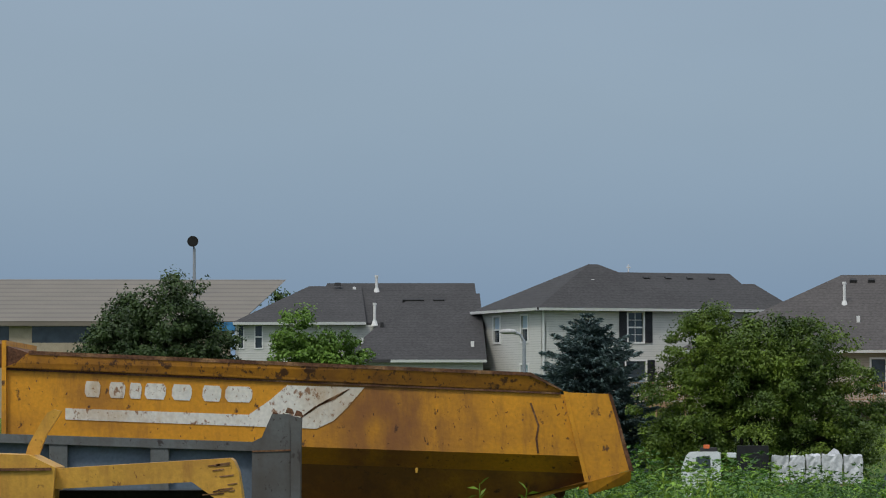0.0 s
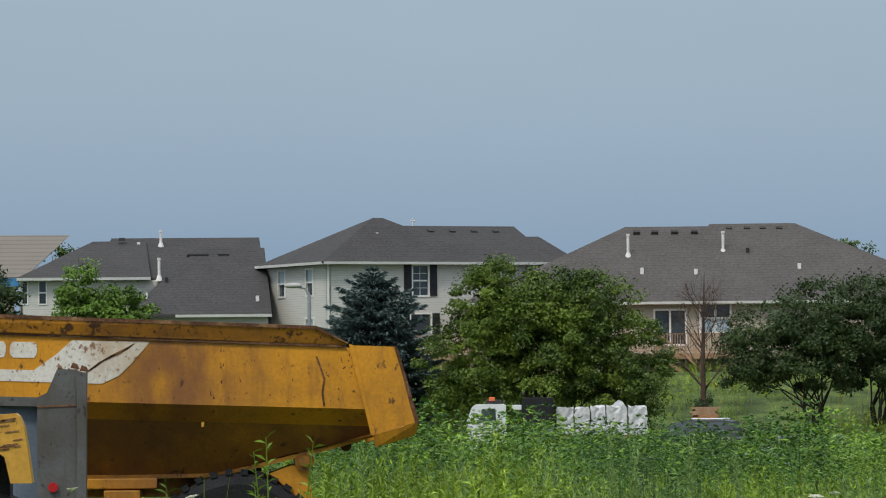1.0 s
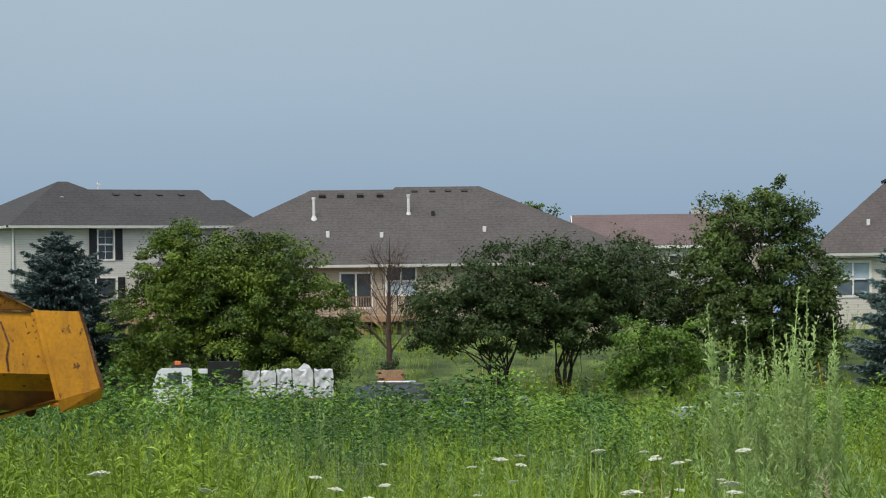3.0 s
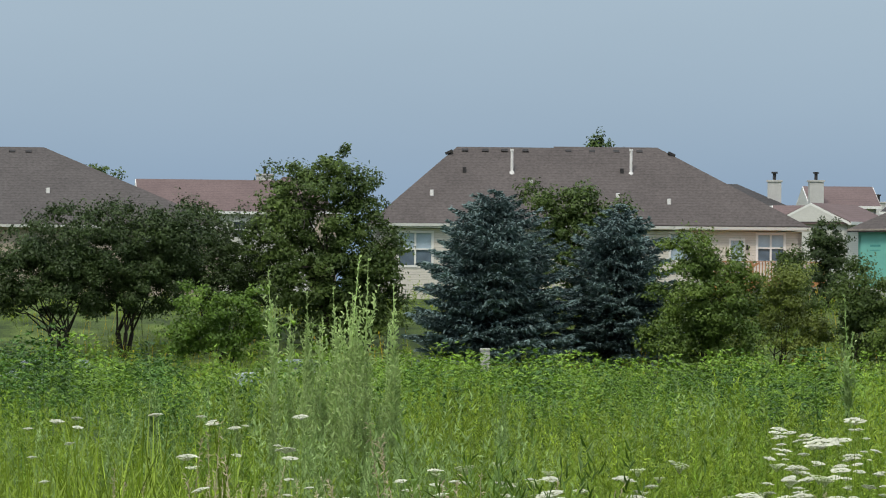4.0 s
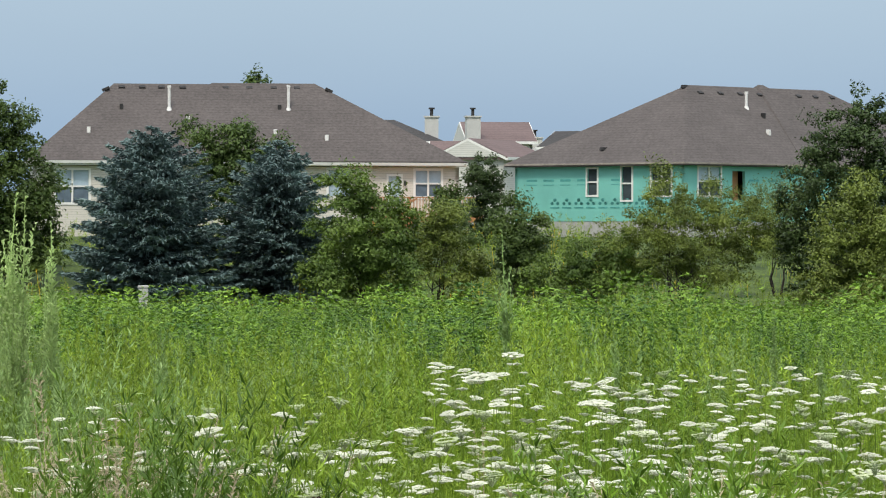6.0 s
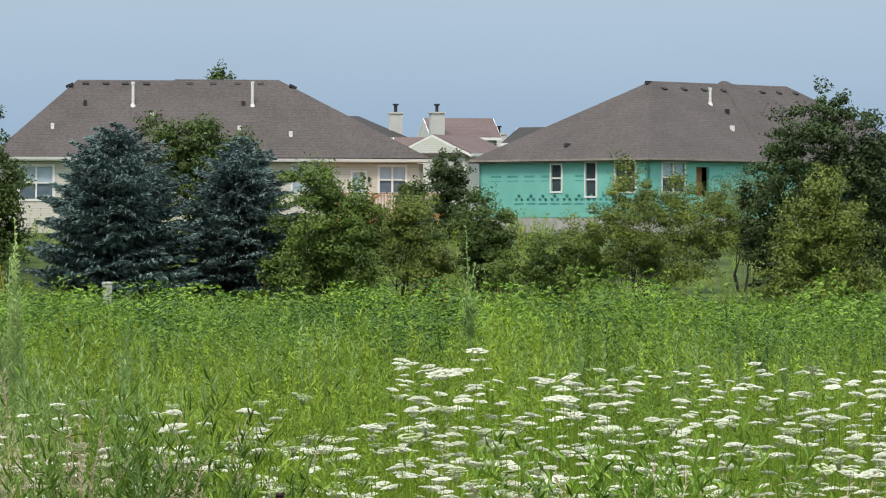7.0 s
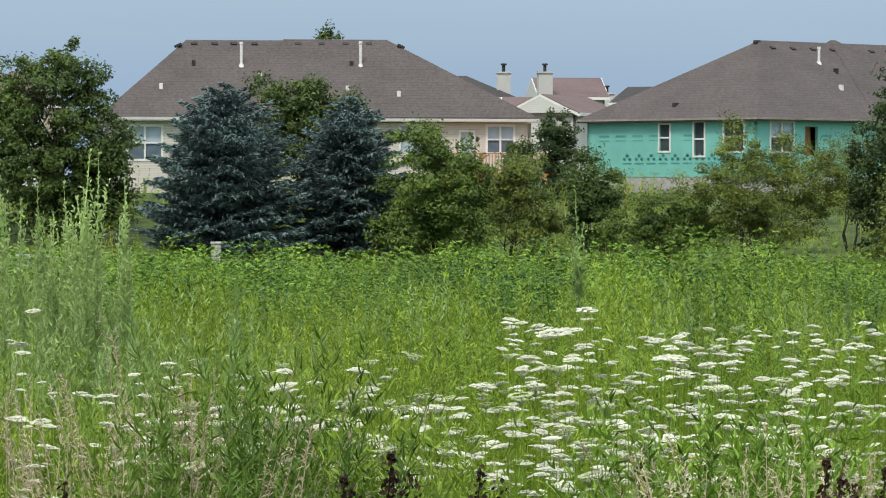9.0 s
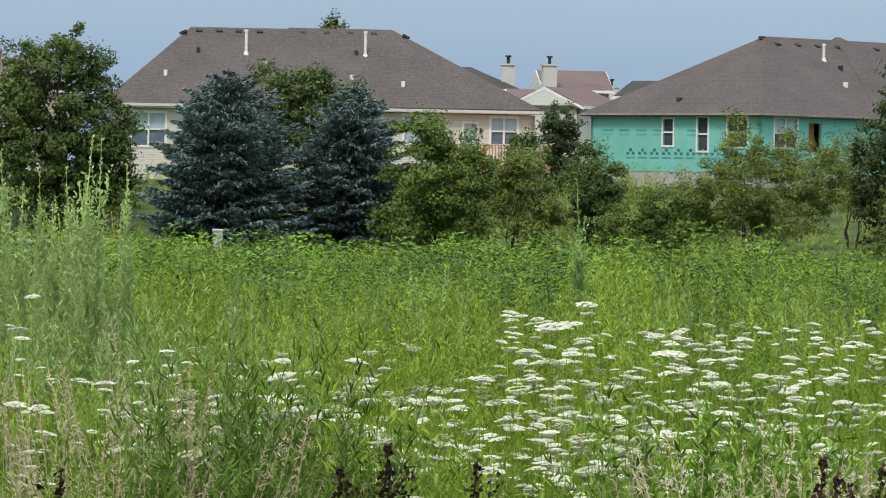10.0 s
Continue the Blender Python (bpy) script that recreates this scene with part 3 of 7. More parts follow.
def house_teal():
    D = 215
    h = thing("house", at(21.024, D, 0, 48), "unfinished house wrapped in teal sheathing under a brown hipped roof", "house", "row of houses")
    Z = lambda py: EYE_Z + (418 - py) / 34.73
    U = lambda px: (px - 1265) / 34.73 / 0.669
    V = lambda px: (1265 - px) / 34.73 / 0.743
    depth, length, z0, ze, zr = 12.0, 24.0, 2.75, 5.77, 10.02
    fr = [(U(1310), 1.7, 1.45, Z(342)), (U(1363), 1.0, 1.5, Z(350))]
    lf = [(V(1100), 0.7, 1.35, Z(341)), (V(1163), 0.7, 1.7, Z(350)), (V(1225), 1.35, 1.45, Z(342))]
    walls_box(h, length, depth, z0, 5.6, [(a - w / 2, a + w / 2, z, z + hh) for a, w, hh, z in fr],
              [(depth - a - w / 2, depth - a + w / 2, z, z + hh) for a, w, hh, z in lf], SHEATHING)
    window(h, pose(fr[0][0], 0, fr[0][3]), fr[0][1], fr[0][2], (GLASS, SKY_PANE), 2)
    bm = bmesh.new()
    box(bm, -0.5, 0.5, 0.5, 0.6, 0, 1.5)
    part("doorway", bm, RAW_WOOD, h, "open doorway into the dark shell").matrix_local = pose(fr[1][0], 0, fr[1][3])
    for (a, w, hh, z), cols in zip(lf, (1, 1, 2)):
        window(h, pose(0, a, z, 0, 0, -90), w, hh, GLASS, cols)
    bm = bmesh.new()
    hip_faces(bm, -0.4, length + 0.4, -0.4, depth + 0.4, 6.9, length - 6.0, depth / 2, ze, zr)
    part("roof", bm, SHINGLE, h)
    bm = bmesh.new()
    hip_faces(bm, 9.0, length - 5.0, -0.4, depth + 0.4, 12.6, 13.0, depth / 2, ze + 0.01, zr + 0.16)
    part("roof_peak", bm, SHINGLE, h)
    for name, a, b in (("fascia", (-0.4, -0.44, ze - 0.09), (length + 0.4, -0.40, ze + 0.0)), ("fascia", (-0.44, -0.4, ze - 0.09), (-0.40, depth + 0.4, ze + 0.0))):
        bm = bmesh.new()
        box(bm, a[0], b[0], a[1], b[1], a[2], b[2])
        part(name, bm, GREY_BOARD, h, "bare wooden fascia board")
    bm = bmesh.new()
    box(bm, 0.02, length, 0.02, depth - 0.02, 1.4, z0 - 0.003)
    part("foundation", bm, CONCRETE, h, "grey concrete foundation")
    # printed marks of the sheathing: rows of plain dark bars and trefoils
    for k in range(9):
        for row, zz in ((0, Z(316)), (1, Z(323))):
            v = 1.0 + k * 1.22
            if any(abs(v - a) < w for a, w, *_ in lf):
                continue
            bm = bmesh.new()
            box(bm, -0.012, -0.003, v - 0.38, v + 0.38, zz, zz + (0.11 if row == 0 else 0.04))
            part("print_bar", bm, PRINT, h)
    for k in range(9):
        v = 2.2 + k * 0.86
        bm = bmesh.new()
        for dy, dz, r in ((0, 0.18, 0.13), (-0.2, 0.0, 0.12), (0.2, 0.0, 0.12)):
            poly = [(v + dy + r * math.cos(a), Z(356) + dz + 0.75 * r * math.sin(a)) for a in (0, 1.05, 2.1, 3.14, 4.2, 5.2)]
            vs = [bm.verts.new((-0.006, y, z)) for y, z in poly]
            f = bm.faces.new(vs)
            bmesh.ops.solidify(bm, geom=[f], thickness=0.004)
        box(bm, -0.012, -0.004, v - 0.33, v + 0.33, Z(364) - 0.03, Z(364) + 0.05)
        part("print_mark", bm, PRINT, h)
    for k in range(5):
        u = 0.9 + k * 1.5
        if abs(u - fr[0][0]) < 1.2 or abs(u - fr[1][0]) < 0.7:
            continue
        bm = bmesh.new()
        box(bm, u - 0.4, u + 0.4, -0.012, -0.003, Z(316), Z(316) + 0.1)
        part("print_bar", bm, PRINT, h)
    P = lambda u, f: (u, -0.4 + 6.4 * f, ze + (zr - ze) * f)
    for u in (7.2, 8.8, 10.4, 12.0, 15.2, 16.6, 18.0):
        roof_vent(h, P(u, 0.90), 33)
    vent_pipe(h, P(9.6, 0.72), 0.85)
    small_vent(h, P(8.9, 0.38))
    small_vent(h, P(10.1, 0.60), True)
    for v, f in ((6.4, 0.17), (6.0, 0.97)):
        roof_vent(h, (-0.4 + 7.3 * f, v, ze + (zr - ze) * f + 0.05), 0)


def house_two_storey():
    D = 215
    h = thing("house", at(1.357, D, 0, 23), "grey vinyl-sided two-storey house with black shutters", "house", "row of houses")
    Z = lambda py: EYE_Z + (746 - py) / 34.73
    U = lambda px: (px - 960) / 34.73 / 0.92
    V = lambda px: (960 - px) / 34.73 / 0.39
    w, d, ze = 12.4, 8.2, 7.72
    fr = [(U(1126), 0.84, 1.5, Z(604), True), (U(1126), 1.1, 1.75, Z(699), True)]
    lf = [(V(877), 0.85, 1.3, Z(602)), (V(928), 0.85, 1.3, Z(602)), (V(928), 1.0, 1.3, Z(690))]
    walls_box(h, w, d, 1.7, 7.55, [(a - b / 2, a + b / 2, z, z + c) for a, b, c, z, _ in fr],
              [(d - a - b / 2, d - a + b / 2, z, z + c) for a, b, c, z in lf], SIDING_GREY)
    for a, b, c, z, s in fr:
        window(h, pose(a, 0, z), b, c, GLASS if z > 5 else (SKY_PANE, GLASS), 1, 2, 0.09, s, grid=z > 5)
    for a, b, c, z in lf:
        window(h, pose(0, a, z, 0, 0, -90), b, c, (GLASS, SKY_PANE), 1)
    bm = bmesh.new()
    hip_faces(bm, -0.4, w + 0.4, -0.4, d + 0.4, 4.5, w + 0.1, 4.1, ze, 9.72)
    part("roof", bm, SHINGLE_DARK, h)
    bm = bmesh.new()
    hip_faces(bm, -0.4, 9.4, -0.42, d + 0.42, 4.35, 4.9, 4.1, ze + 0.006, 10.12)
    part("roof_peak", bm, SHINGLE_DARK, h)
    bm = bmesh.new()
    hip_faces(bm, w - 1.0, w + 2.6, 1.0, d, w - 0.5, w + 1.7, 4.4, ze, 9.2)
    part("roof", bm, SHINGLE_DARK, h)
    gutter(h, ((-0.4, -0.4, ze - 0.16), (w + 0.4, -0.4, ze - 0.16)), "white rain gutter")
    gutter(h, ((-0.4, d + 0.4, ze - 0.16), (-0.4, -0.4, ze - 0.16)), "white rain gutter")
    for x, y in ((-0.02, -0.05), (w - 0.08, -0.05)):
        bm = bmesh.new()
        box(bm, x, x + 0.08, y - 0.06, y + 0.045, 1.8, ze - 0.1)
        part("downspout", bm, TRIM, h)
    P = lambda u, f: (u, -0.4 + 4.5 * f, ze + 2.0 * f)
    for px in (1053, 1104, 1143, 1183, 1223, 1263):
        roof_vent(h, P(U(px) + 1.6, 0.84), 24)
    small_vent(h, P(U(1052) + 1.0, 0.66))
    bm = bmesh.new()
    rod(bm, (0, 0, -0.4), (0, 0, 0.55), 0.04)
    rod(bm, (-0.12, 0, 0.4), (0.12, 0, 0.4), 0.03)
    part("roof_pipe", bm, PVC, h).matrix_local = pose(U(1128) + 1.6, 4.6, 9.6)
    t = thing("deck", h.matrix_world.copy(), "weathered timber deck with baluster railing against the house", "deck")
    deck(t, 3.2, 8.2, -3.2, -0.02, Z(712), DECK_WOOD, 1.0)


def house_charcoal():
    D = 222
    h = thing("house", at(-1.1, D, 0, 0), "pale two-storey house under a large charcoal shingle roof", "house", "row of houses")
    Z = lambda py: EYE_Z + (746 - py) / 33.6
    X = lambda px: (px - 640) / 33.6
    x0 = X(417)
    lf = [(X(425) - x0, 0.34, 1.15, Z(615)), (X(458) - x0, 0.34, 1.15, Z(615))]
    walls_box(h, 7.6, 9, 1.9, 7.0, [(a - b / 2, a + b / 2, z, z + c) for a, b, c, z in lf], (), SIDING_GREY, x0)
    for a, b, c, z in lf:
        window(h, pose(x0 + a, 0, z), b, c, GLASS, 1, 2, 0.06)
    bm = bmesh.new()
    hip_faces(bm, X(413), X(648), -0.4, 10.4, X(545), X(640), 5.0, 7.15, 9.2)
    part("roof", bm, SHINGLE_DARK, h)
    bm = bmesh.new()
    hip_faces(bm, X(540), X(850), 0.6, 11.0, X(578), X(845), 5.6, 7.1, 9.38)
    part("roof", bm, SHINGLE_DARK, h)
    bm = bmesh.new()
    hip_faces(bm, X(600), X(857), -4.4, 9.4, X(735), X(852), 3.2, 5.12, 8.75)
    part("roof", bm, SHINGLE_DARK, h)
    gutter(h, ((X(413), -0.4, 7.0), (X(648), -0.4, 7.0)), "white rain gutter")
    gutter(h, ((X(690), -4.4, 4.96), (X(857), -4.4, 4.96)), "white rain gutter")
    bm = bmesh.new()
    slab_with_holes(bm, X(850) - X(605), 1.9, 4.96, [(4.8, 6.2, 3.2, 4.5)])
    part("wall", bm, SIDING_GREY, h).matrix_local = pose(X(605), -4.0, 0)
    window(h, pose(X(605) + 5.5, -4.0, 3.2), 1.4, 1.3, SKY_PANE, 2)
    bm = bmesh.new()
    box(bm, X(845), X(851), -3.9, 8, 1.9, 4.96)
    part("wall", bm, SIDING_GREY, h)
    slope = (-4.4, 5.12, 3.2, 8.75)
    roof_fittings(h, D, slope, [(X(a), Z(531)) for a in (718, 727, 736, 745, 772, 781)], [(X(663), Z(570), 1.0)], [(X(640), Z(606)), (X(836), Z(612))], [(X(676), Z(578))])
    vent_pipe(h, (X(667), 4.6, 9.0), 0.75)
    small_vent(h, (X(627), 4.6, 8.9))
    roof_vent(h, (X(597), 4.6, 9.3), 0)


def house_ranch_grey():
    D = 215
    h = thing("house", at(6.6, D, 0, 2), "grey-beige ranch house with a broad brown hipped roof", "house", "row of houses")
    Z = lambda py: EYE_Z + (578 - py) / 34.73
    X = lambda px: (px - 1133) / 34.73
    x0, x1, ze, zr, ry = X(700), X(1590), 5.52, 9.66, 7.0
    win, slider, win2 = (X(1135), 1.45, 1.35, Z(506)), (X(1055), 1.5, 1.7, Z(528)), (X(1480), 1.6, 1.5, Z(506))
    walls_box(h, x1 - x0, 13.2, 1.4, 5.36, [(a - w / 2 - x0, a + w / 2 - x0, z, z + c) for a, w, c, z in (win, slider, win2)], (), SIDING_TAN, x0)
    window(h, pose(win[0], 0, win[3]), win[1], win[2], (SKY_PANE, GLASS), 2)
    window(h, pose(slider[0], 0, slider[3]), slider[1], slider[2], GLASS, 2, 1).name = "sliding_door"
    window(h, pose(win2[0], 0, win2[3]), win2[1], win2[2], GLASS, 2)
    bm = bmesh.new()
    hip_faces(bm, x0 - 0.4, X(1250), -0.45, 13.7, X(985) * 1.03, X(1140), ry, ze, zr - 0.1)
    part("roof", bm, SHINGLE_GREY, h)
    bm = bmesh.new()
    hip_faces(bm, X(985), x1 + 0.4, -0.47, 13.72, X(1135), X(1285) * 1.03, ry, ze + 0.006, zr + 0.02)
    part("roof", bm, SHINGLE_GREY, h)
    gutter(h, ((x0 - 0.4, -0.47, ze - 0.16), (x1 + 0.4, -0.47, ze - 0.16)), "white rain gutter")
    roof_fittings(h, D, (-0.45, ze, ry, zr), [(X(a), Z(330)) for a in (1005, 1037, 1072, 1107)] + [(X(a), Z(325)) for a in (1168, 1200, 1228, 1257)],
                  [(X(987), Z(369), 1.05), (X(1155), Z(364), 1.0)], [(X(1009), Z(401)), (X(1104), Z(404)), (X(1287), Z(396))], [(X(1198), Z(367))])
    t = thing("deck", h.matrix_world.copy(), "brown timber deck with balusters and a pale stair rail", "deck")
    deck(t, X(960), X(1165), -3.6, -0.02, Z(545), DECK_WOOD, 1.0, (X(1035), 2.0, 1.7))


def far_house(name, az, dist, w, d, ze, zr, wall, roof, label, gable=False, turn=0.0, chimney=None, chimney_mat=None, windows=()):
    """A distant house: block with hipped or gabled roof and perhaps a chimney (x, y, width, top)."""
    h = thing(name, at(az, dist, 0, turn), label, "house", "distant houses")
    walls_box(h, w, d, 1.5, ze, [(x - 0.45, x + 0.45, z, z + 1.2) for x, z in windows], (), wall, -w / 2)
    for x, z in windows:
        window(h, pose(x - w / 2, 0, z), 0.9, 1.2, GLASS, 1)
    bm = bmesh.new()
    if gable:
        hip_faces(bm, -w / 2 - 0.3, w / 2 + 0.3, -0.4, d + 0.4, -w / 2 - 0.3, w / 2 + 0.3, d / 2, ze, zr)
    else:
        hip_faces(bm, -w / 2 - 0.4, w / 2 + 0.4, -0.4, d + 0.4, -w / 2 + d * 0.4, w / 2 - d * 0.4, d / 2, ze, zr)
    part("roof", bm, roof, h)
    if gable:
        for s in (-1, 1):
            bm = bmesh.new()
            x = s * (w / 2 + 0.3)
            for a, b in (((-0.4, ze - 0.1), (d / 2, zr - 0.02)), ((d + 0.4, ze - 0.1), (d / 2, zr - 0.02))):
                vs = [bm.verts.new(p) for p in ((x, a[0], a[1]), (x, b[0], b[1]), (x, b[0], b[1] - 0.15), (x, a[0], a[1] - 0.15))]
                ws = [bm.verts.new((v.co.x + s * 0.06, v.co.y, v.co.z)) for v in vs]
                bm.faces.new(vs)
                bm.faces.new(ws[::-1])
                for i in range(4):
                    bm.faces.new((vs[i], ws[i], ws[(i + 1) % 4], vs[(i + 1) % 4]))
            part("rake_board", bm, TRIM, h, "white rake board")
            bm = bmesh.new()
            for k in (0.005, 0.05):
                bm.faces.new([bm.verts.new((x + s * k, y, z)) for y, z in ((-0.3, ze), (d + 0.3, ze), (d / 2, zr - 0.12))])
            part("gable_wall", bm, wall, h)
    bm = bmesh.new()
    box(bm, -w / 2 - 0.35, w / 2 + 0.35, -0.46, -0.41, ze - 0.2, ze)
    part("fascia", bm, TRIM, h)
    if chimney:
        cx, cy, cw, ct = chimney
        bm = bmesh.new()
        box(bm, cx - cw / 2, cx + cw / 2, cy - 0.5, cy + 0.5, ze - 0.5, ct)
        box(bm, cx - cw / 2 - 0.08, cx + cw / 2 + 0.08, cy - 0.58, cy + 0.58, ct, ct + 0.12)
        c = part("chimney", bm, chimney_mat or CHIMNEY, h, "boxed siding chimney")
        bm = bmesh.new()
        rod(bm, (cx, cy, ct + 0.1), (cx, cy, ct + 0.6), 0.12)
        rod(bm, (cx, cy, ct + 0.6), (cx, cy, ct + 0.72), 0.22)
        part("flue", bm, VENT_DARK, c, "dark metal flue cap")
    return h


PRINT = material("sheathing_print", (0.085, 0.33, 0.30), 0.6, vary=0.2)
METAL_TAN = coursed(material("metal_roof_tan", (0.175, 0.148, 0.112), 0.6, vary=0.08, fine_vary=0.05, scale=0.4), 0.30, 0.6, "Z", 0.72, 0.3)
BEIGE_WALL = material("beige_wall", (0.40, 0.33, 0.23), 0.85, vary=0.1)
BLUE_PAINT = material("blue_paint", (0.06, 0.22, 0.42), 0.5)
STEEL = material("galvanised_steel", (0.36, 0.37, 0.38), 0.5, metal=0.6, vary=0.1)


def shed_building():
    D = 260
    h = thing("warehouse", at(-4.05, D, 0, 0), "long beige warehouse with a low tan ribbed metal roof", "building")
    X = lambda px: (px - 257) / 28.72
    Z = lambda py: EYE_Z + (746 - py) / 28.72
    bm = bmesh.new()
    hip_faces(bm, X(-420), X(428), -0.5, 30, X(-360), X(522), 14.0, Z(568), Z(495) + 0.5, 0.3)
    part("roof", bm, METAL_TAN, h)
    holes = [(X(a) - X(-400), X(b) - X(-400), Z(606), Z(577)) for a, b in ((-300, -160), (-120, 20), (60, 205), (240, 330))]
    walls_box(h, X(410) - X(-400), 29, 1.8, Z(569), holes, (), BEIGE_WALL, X(-400))
    for a, b, c, d in holes:
        bm = bmesh.new()
        box(bm, a + X(-400), b + X(-400), 0.12, 0.2, c, d)
        part("window_band", bm, GLASS, h, "dark ribbon window")
    bm = bmesh.new()
    box(bm, X(370), X(425), -0.7, -0.5, Z(585), Z(570))
    part("fascia_panel", bm, BLUE_PAINT, h, "blue fascia panel")
    p = thing("floodlight_pole", at(-3.37, 268, 1.5), "tall galvanised pole with a round floodlight", "light pole")
    bm = bmesh.new()
    rod(bm, (0, 0, 0), (0, 0, 11.4), 0.14, 0.09, 10)
    part("pole", bm, STEEL, p)
    bm = bmesh.new()
    rod(bm, (-0.1, -0.35, 11.85), (-0.1, 0.15, 12.0), 0.36, 0.22, 14)
    rod(bm, (0, 0, 11.3), (-0.1, 0, 11.9), 0.05)
    part("lamp_head", bm, VENT_DARK, p, "round dark floodlight head")


house_ranch_cream()
house_teal()
house_two_storey()
house_charcoal()
house_ranch_grey()
shed_building()
far_house("house", 10.2, 330, 13.5, 9, 8.6, 11.2, SIDING_GREY, SHINGLE_RED, "distant grey house with a faded red gabled roof", True, 4, None, None, ((7.6, 6.6),))
far_house("house", 11.0, 345, 8, 9, 9.0, 11.9, SIDING_TAN, SHINGLE_RED, "distant house with a red roof and a pale chimney", False, 0, (-1.9, 0.5, 1.4, 11.9))
far_house("house", 16.98, 300, 7.6, 8, 8.7, 10.35, SIDING_GREY, SHINGLE_DARK, "distant house with a grey roof and a pale chimney", False, 0, (3.25, 1.6, 0.98, 10.45))
far_house("house", 18.0, 275, 3.5, 6, 6.8, 8.25, SIDING_GREY, SHINGLE_RED, "distant house wing with a brown roof", True, 0)
far_house("house", 18.55, 312, 4.6, 8, 9.0, 10.55, SIDING_GREY, SHINGLE_RED, "distant grey gabled house with a tall boxed chimney", True, 8, (-2.2, -0.3, 1.04, 10.75))
far_house("house", 18.86, 268, 7.0, 4.6, 6.95, 8.15, SIDING_GREY, SHINGLE_RED, "distant pale gabled house behind the row", True, 68)
far_house("house", 19.0, 345, 4.4, 8, 8.6, 9.3, SIDING_TAN, SHINGLE_RED, "distant house with a low pale chimney", False, 0, (0.0, 0.4, 1.25, 10.0))
far_house("house", 19.35, 330, 3.3, 5, 9.0, 10.3, SIDING_TAN, SHINGLE_DARK, "distant house with a dark gabled roof", True, -30)

# ---- trees and shrubs ----


def mesh_from(name, verts, faces, mat, parent=None):
    """One mesh from numpy arrays: verts (n, 3), faces (m, k)."""
    me = bpy.data.meshes.new(name)
    k = faces.shape[1]
    me.vertices.add(len(verts))
    me.vertices.foreach_set("co", np.ascontiguousarray(verts, dtype=np.float32).ravel())
    me.loops.add(faces.size)
    me.loops.foreach_set("vertex_index", faces.astype(np.int32).ravel())
    me.polygons.add(len(faces))
    me.polygons.foreach_set("loop_start", np.arange(0, faces.size, k, dtype=np.int32))
    me.update(calc_edges=True)
    me.materials.append(mat)
    ob = new(name, me)
    if parent:
        ob.parent = parent
    return ob


def leaf_quads(rng, centres, size, droop=0.2, narrow=0.55, face=None):
    """Small pointed leaves, one at each centre, facing roughly 'face'; returns verts, triangles."""
    n = len(centres)
    nrm = rng.normal(size=(n, 3)) * 0.55
    nrm += np.array([0, 0, 0.8]) if face is None else face
    d = rng.normal(size=(n, 3))
    d[:, 2] -= droop
    side = np.cross(d, nrm)
    side /= np.linalg.norm(side, axis=1)[:, None] + 1e-9
    d = np.cross(nrm, side)
    d /= np.linalg.norm(d, axis=1)[:, None] + 1e-9
    L = (size * rng.uniform(0.65, 1.35, n))[:, None]
    a = centres - d * L * 0.40 + side * L * narrow * 0.55
    b = centres - d * L * 0.28 - side * L * narrow * 0.55
    c = centres + d * L * 0.62
    return np.stack([a, b, c], 1).reshape(-1, 3), np.arange(3 * n).reshape(n, 3)


def crown_points(rng, blobs, count, hollow=0.6, sprig=0.55):
    """Leaf centres and facings: boughs spread over ellipsoids (cx, cy, cz, rx, ry, rz), each a flat-bottomed tuft about sprig metres across."""
    vol = np.array([b[3] * b[5] + b[3] * b[4] for b in blobs])
    pts, faces = [], []
    for b, k in zip(blobs, (count * vol / vol.sum()).astype(int)):
        r = np.array(b[3:])
        clumps = max(9, int(4.6 * (r[0] * r[1] + r[0] * r[2] + r[1] * r[2]) / (3 * sprig * sprig)))
        dirs = rng.normal(size=(clumps, 3))
        dirs /= np.linalg.norm(dirs, axis=1)[:, None]
        rad = np.where(rng.random(clumps) < 0.3, rng.uniform(0.2, hollow, clumps), rng.uniform(0.72, 1.0, clumps))
        cc = dirs * rad[:, None] * r
        cs = sprig * rng.uniform(0.55, 1.35, clumps)
        per = rng.integers(0, clumps, k)
        q = rng.normal(size=(k, 3))
        q /= np.linalg.norm(q, axis=1)[:, None]
        q[:, 2] = np.where(q[:, 2] < 0, q[:, 2] * 0.45, q[:, 2] * 0.8)
        q *= rng.uniform(0.55, 1.0, k)[:, None]
        # sprigs trail outwards from the crown
        trail = dirs[per] * (rng.random(k) ** 3 * 0.9)[:, None]
        pts.append(cc[per] + (q + trail) * cs[per][:, None] + np.array(b[:3]))
        faces.append(q * 0.9 + dirs[per] * 0.25 + np.array([0, 0, 0.45]))
    return np.concatenate(pts), np.concatenate(faces)


def limb(bm, rng, p, d, length, r, depth, bend=0.25, forks=3, tips=None, rise=0.12):
    """A tapering limb in short runs that forks at its end."""
    runs = 3
    p, d = Vector(p), Vector(d).normalized()
    for i in range(runs):
        q = p + d * length / runs
        rod(bm, p, q, r * (1 - 0.12 * i), r * (1 - 0.12 * (i + 1)), 6 if r < 0.05 else 8, caps=False)
        p = q
        d = (d + Vector(rng.normal(size=3) * bend * 0.4) + Vector((0, 0, rise))).normalized()
    if depth <= 0:
        if tips is not None:
            tips.append(tuple(p))
        return
    for _ in range(forks):
        nd = (d + Vector(rng.normal(size=3)) * (0.45 + bend)).normalized()
        limb(bm, rng, p, nd, length * rng.uniform(0.6, 0.85), r * 0.55, depth - 1, bend, forks, tips, rise)


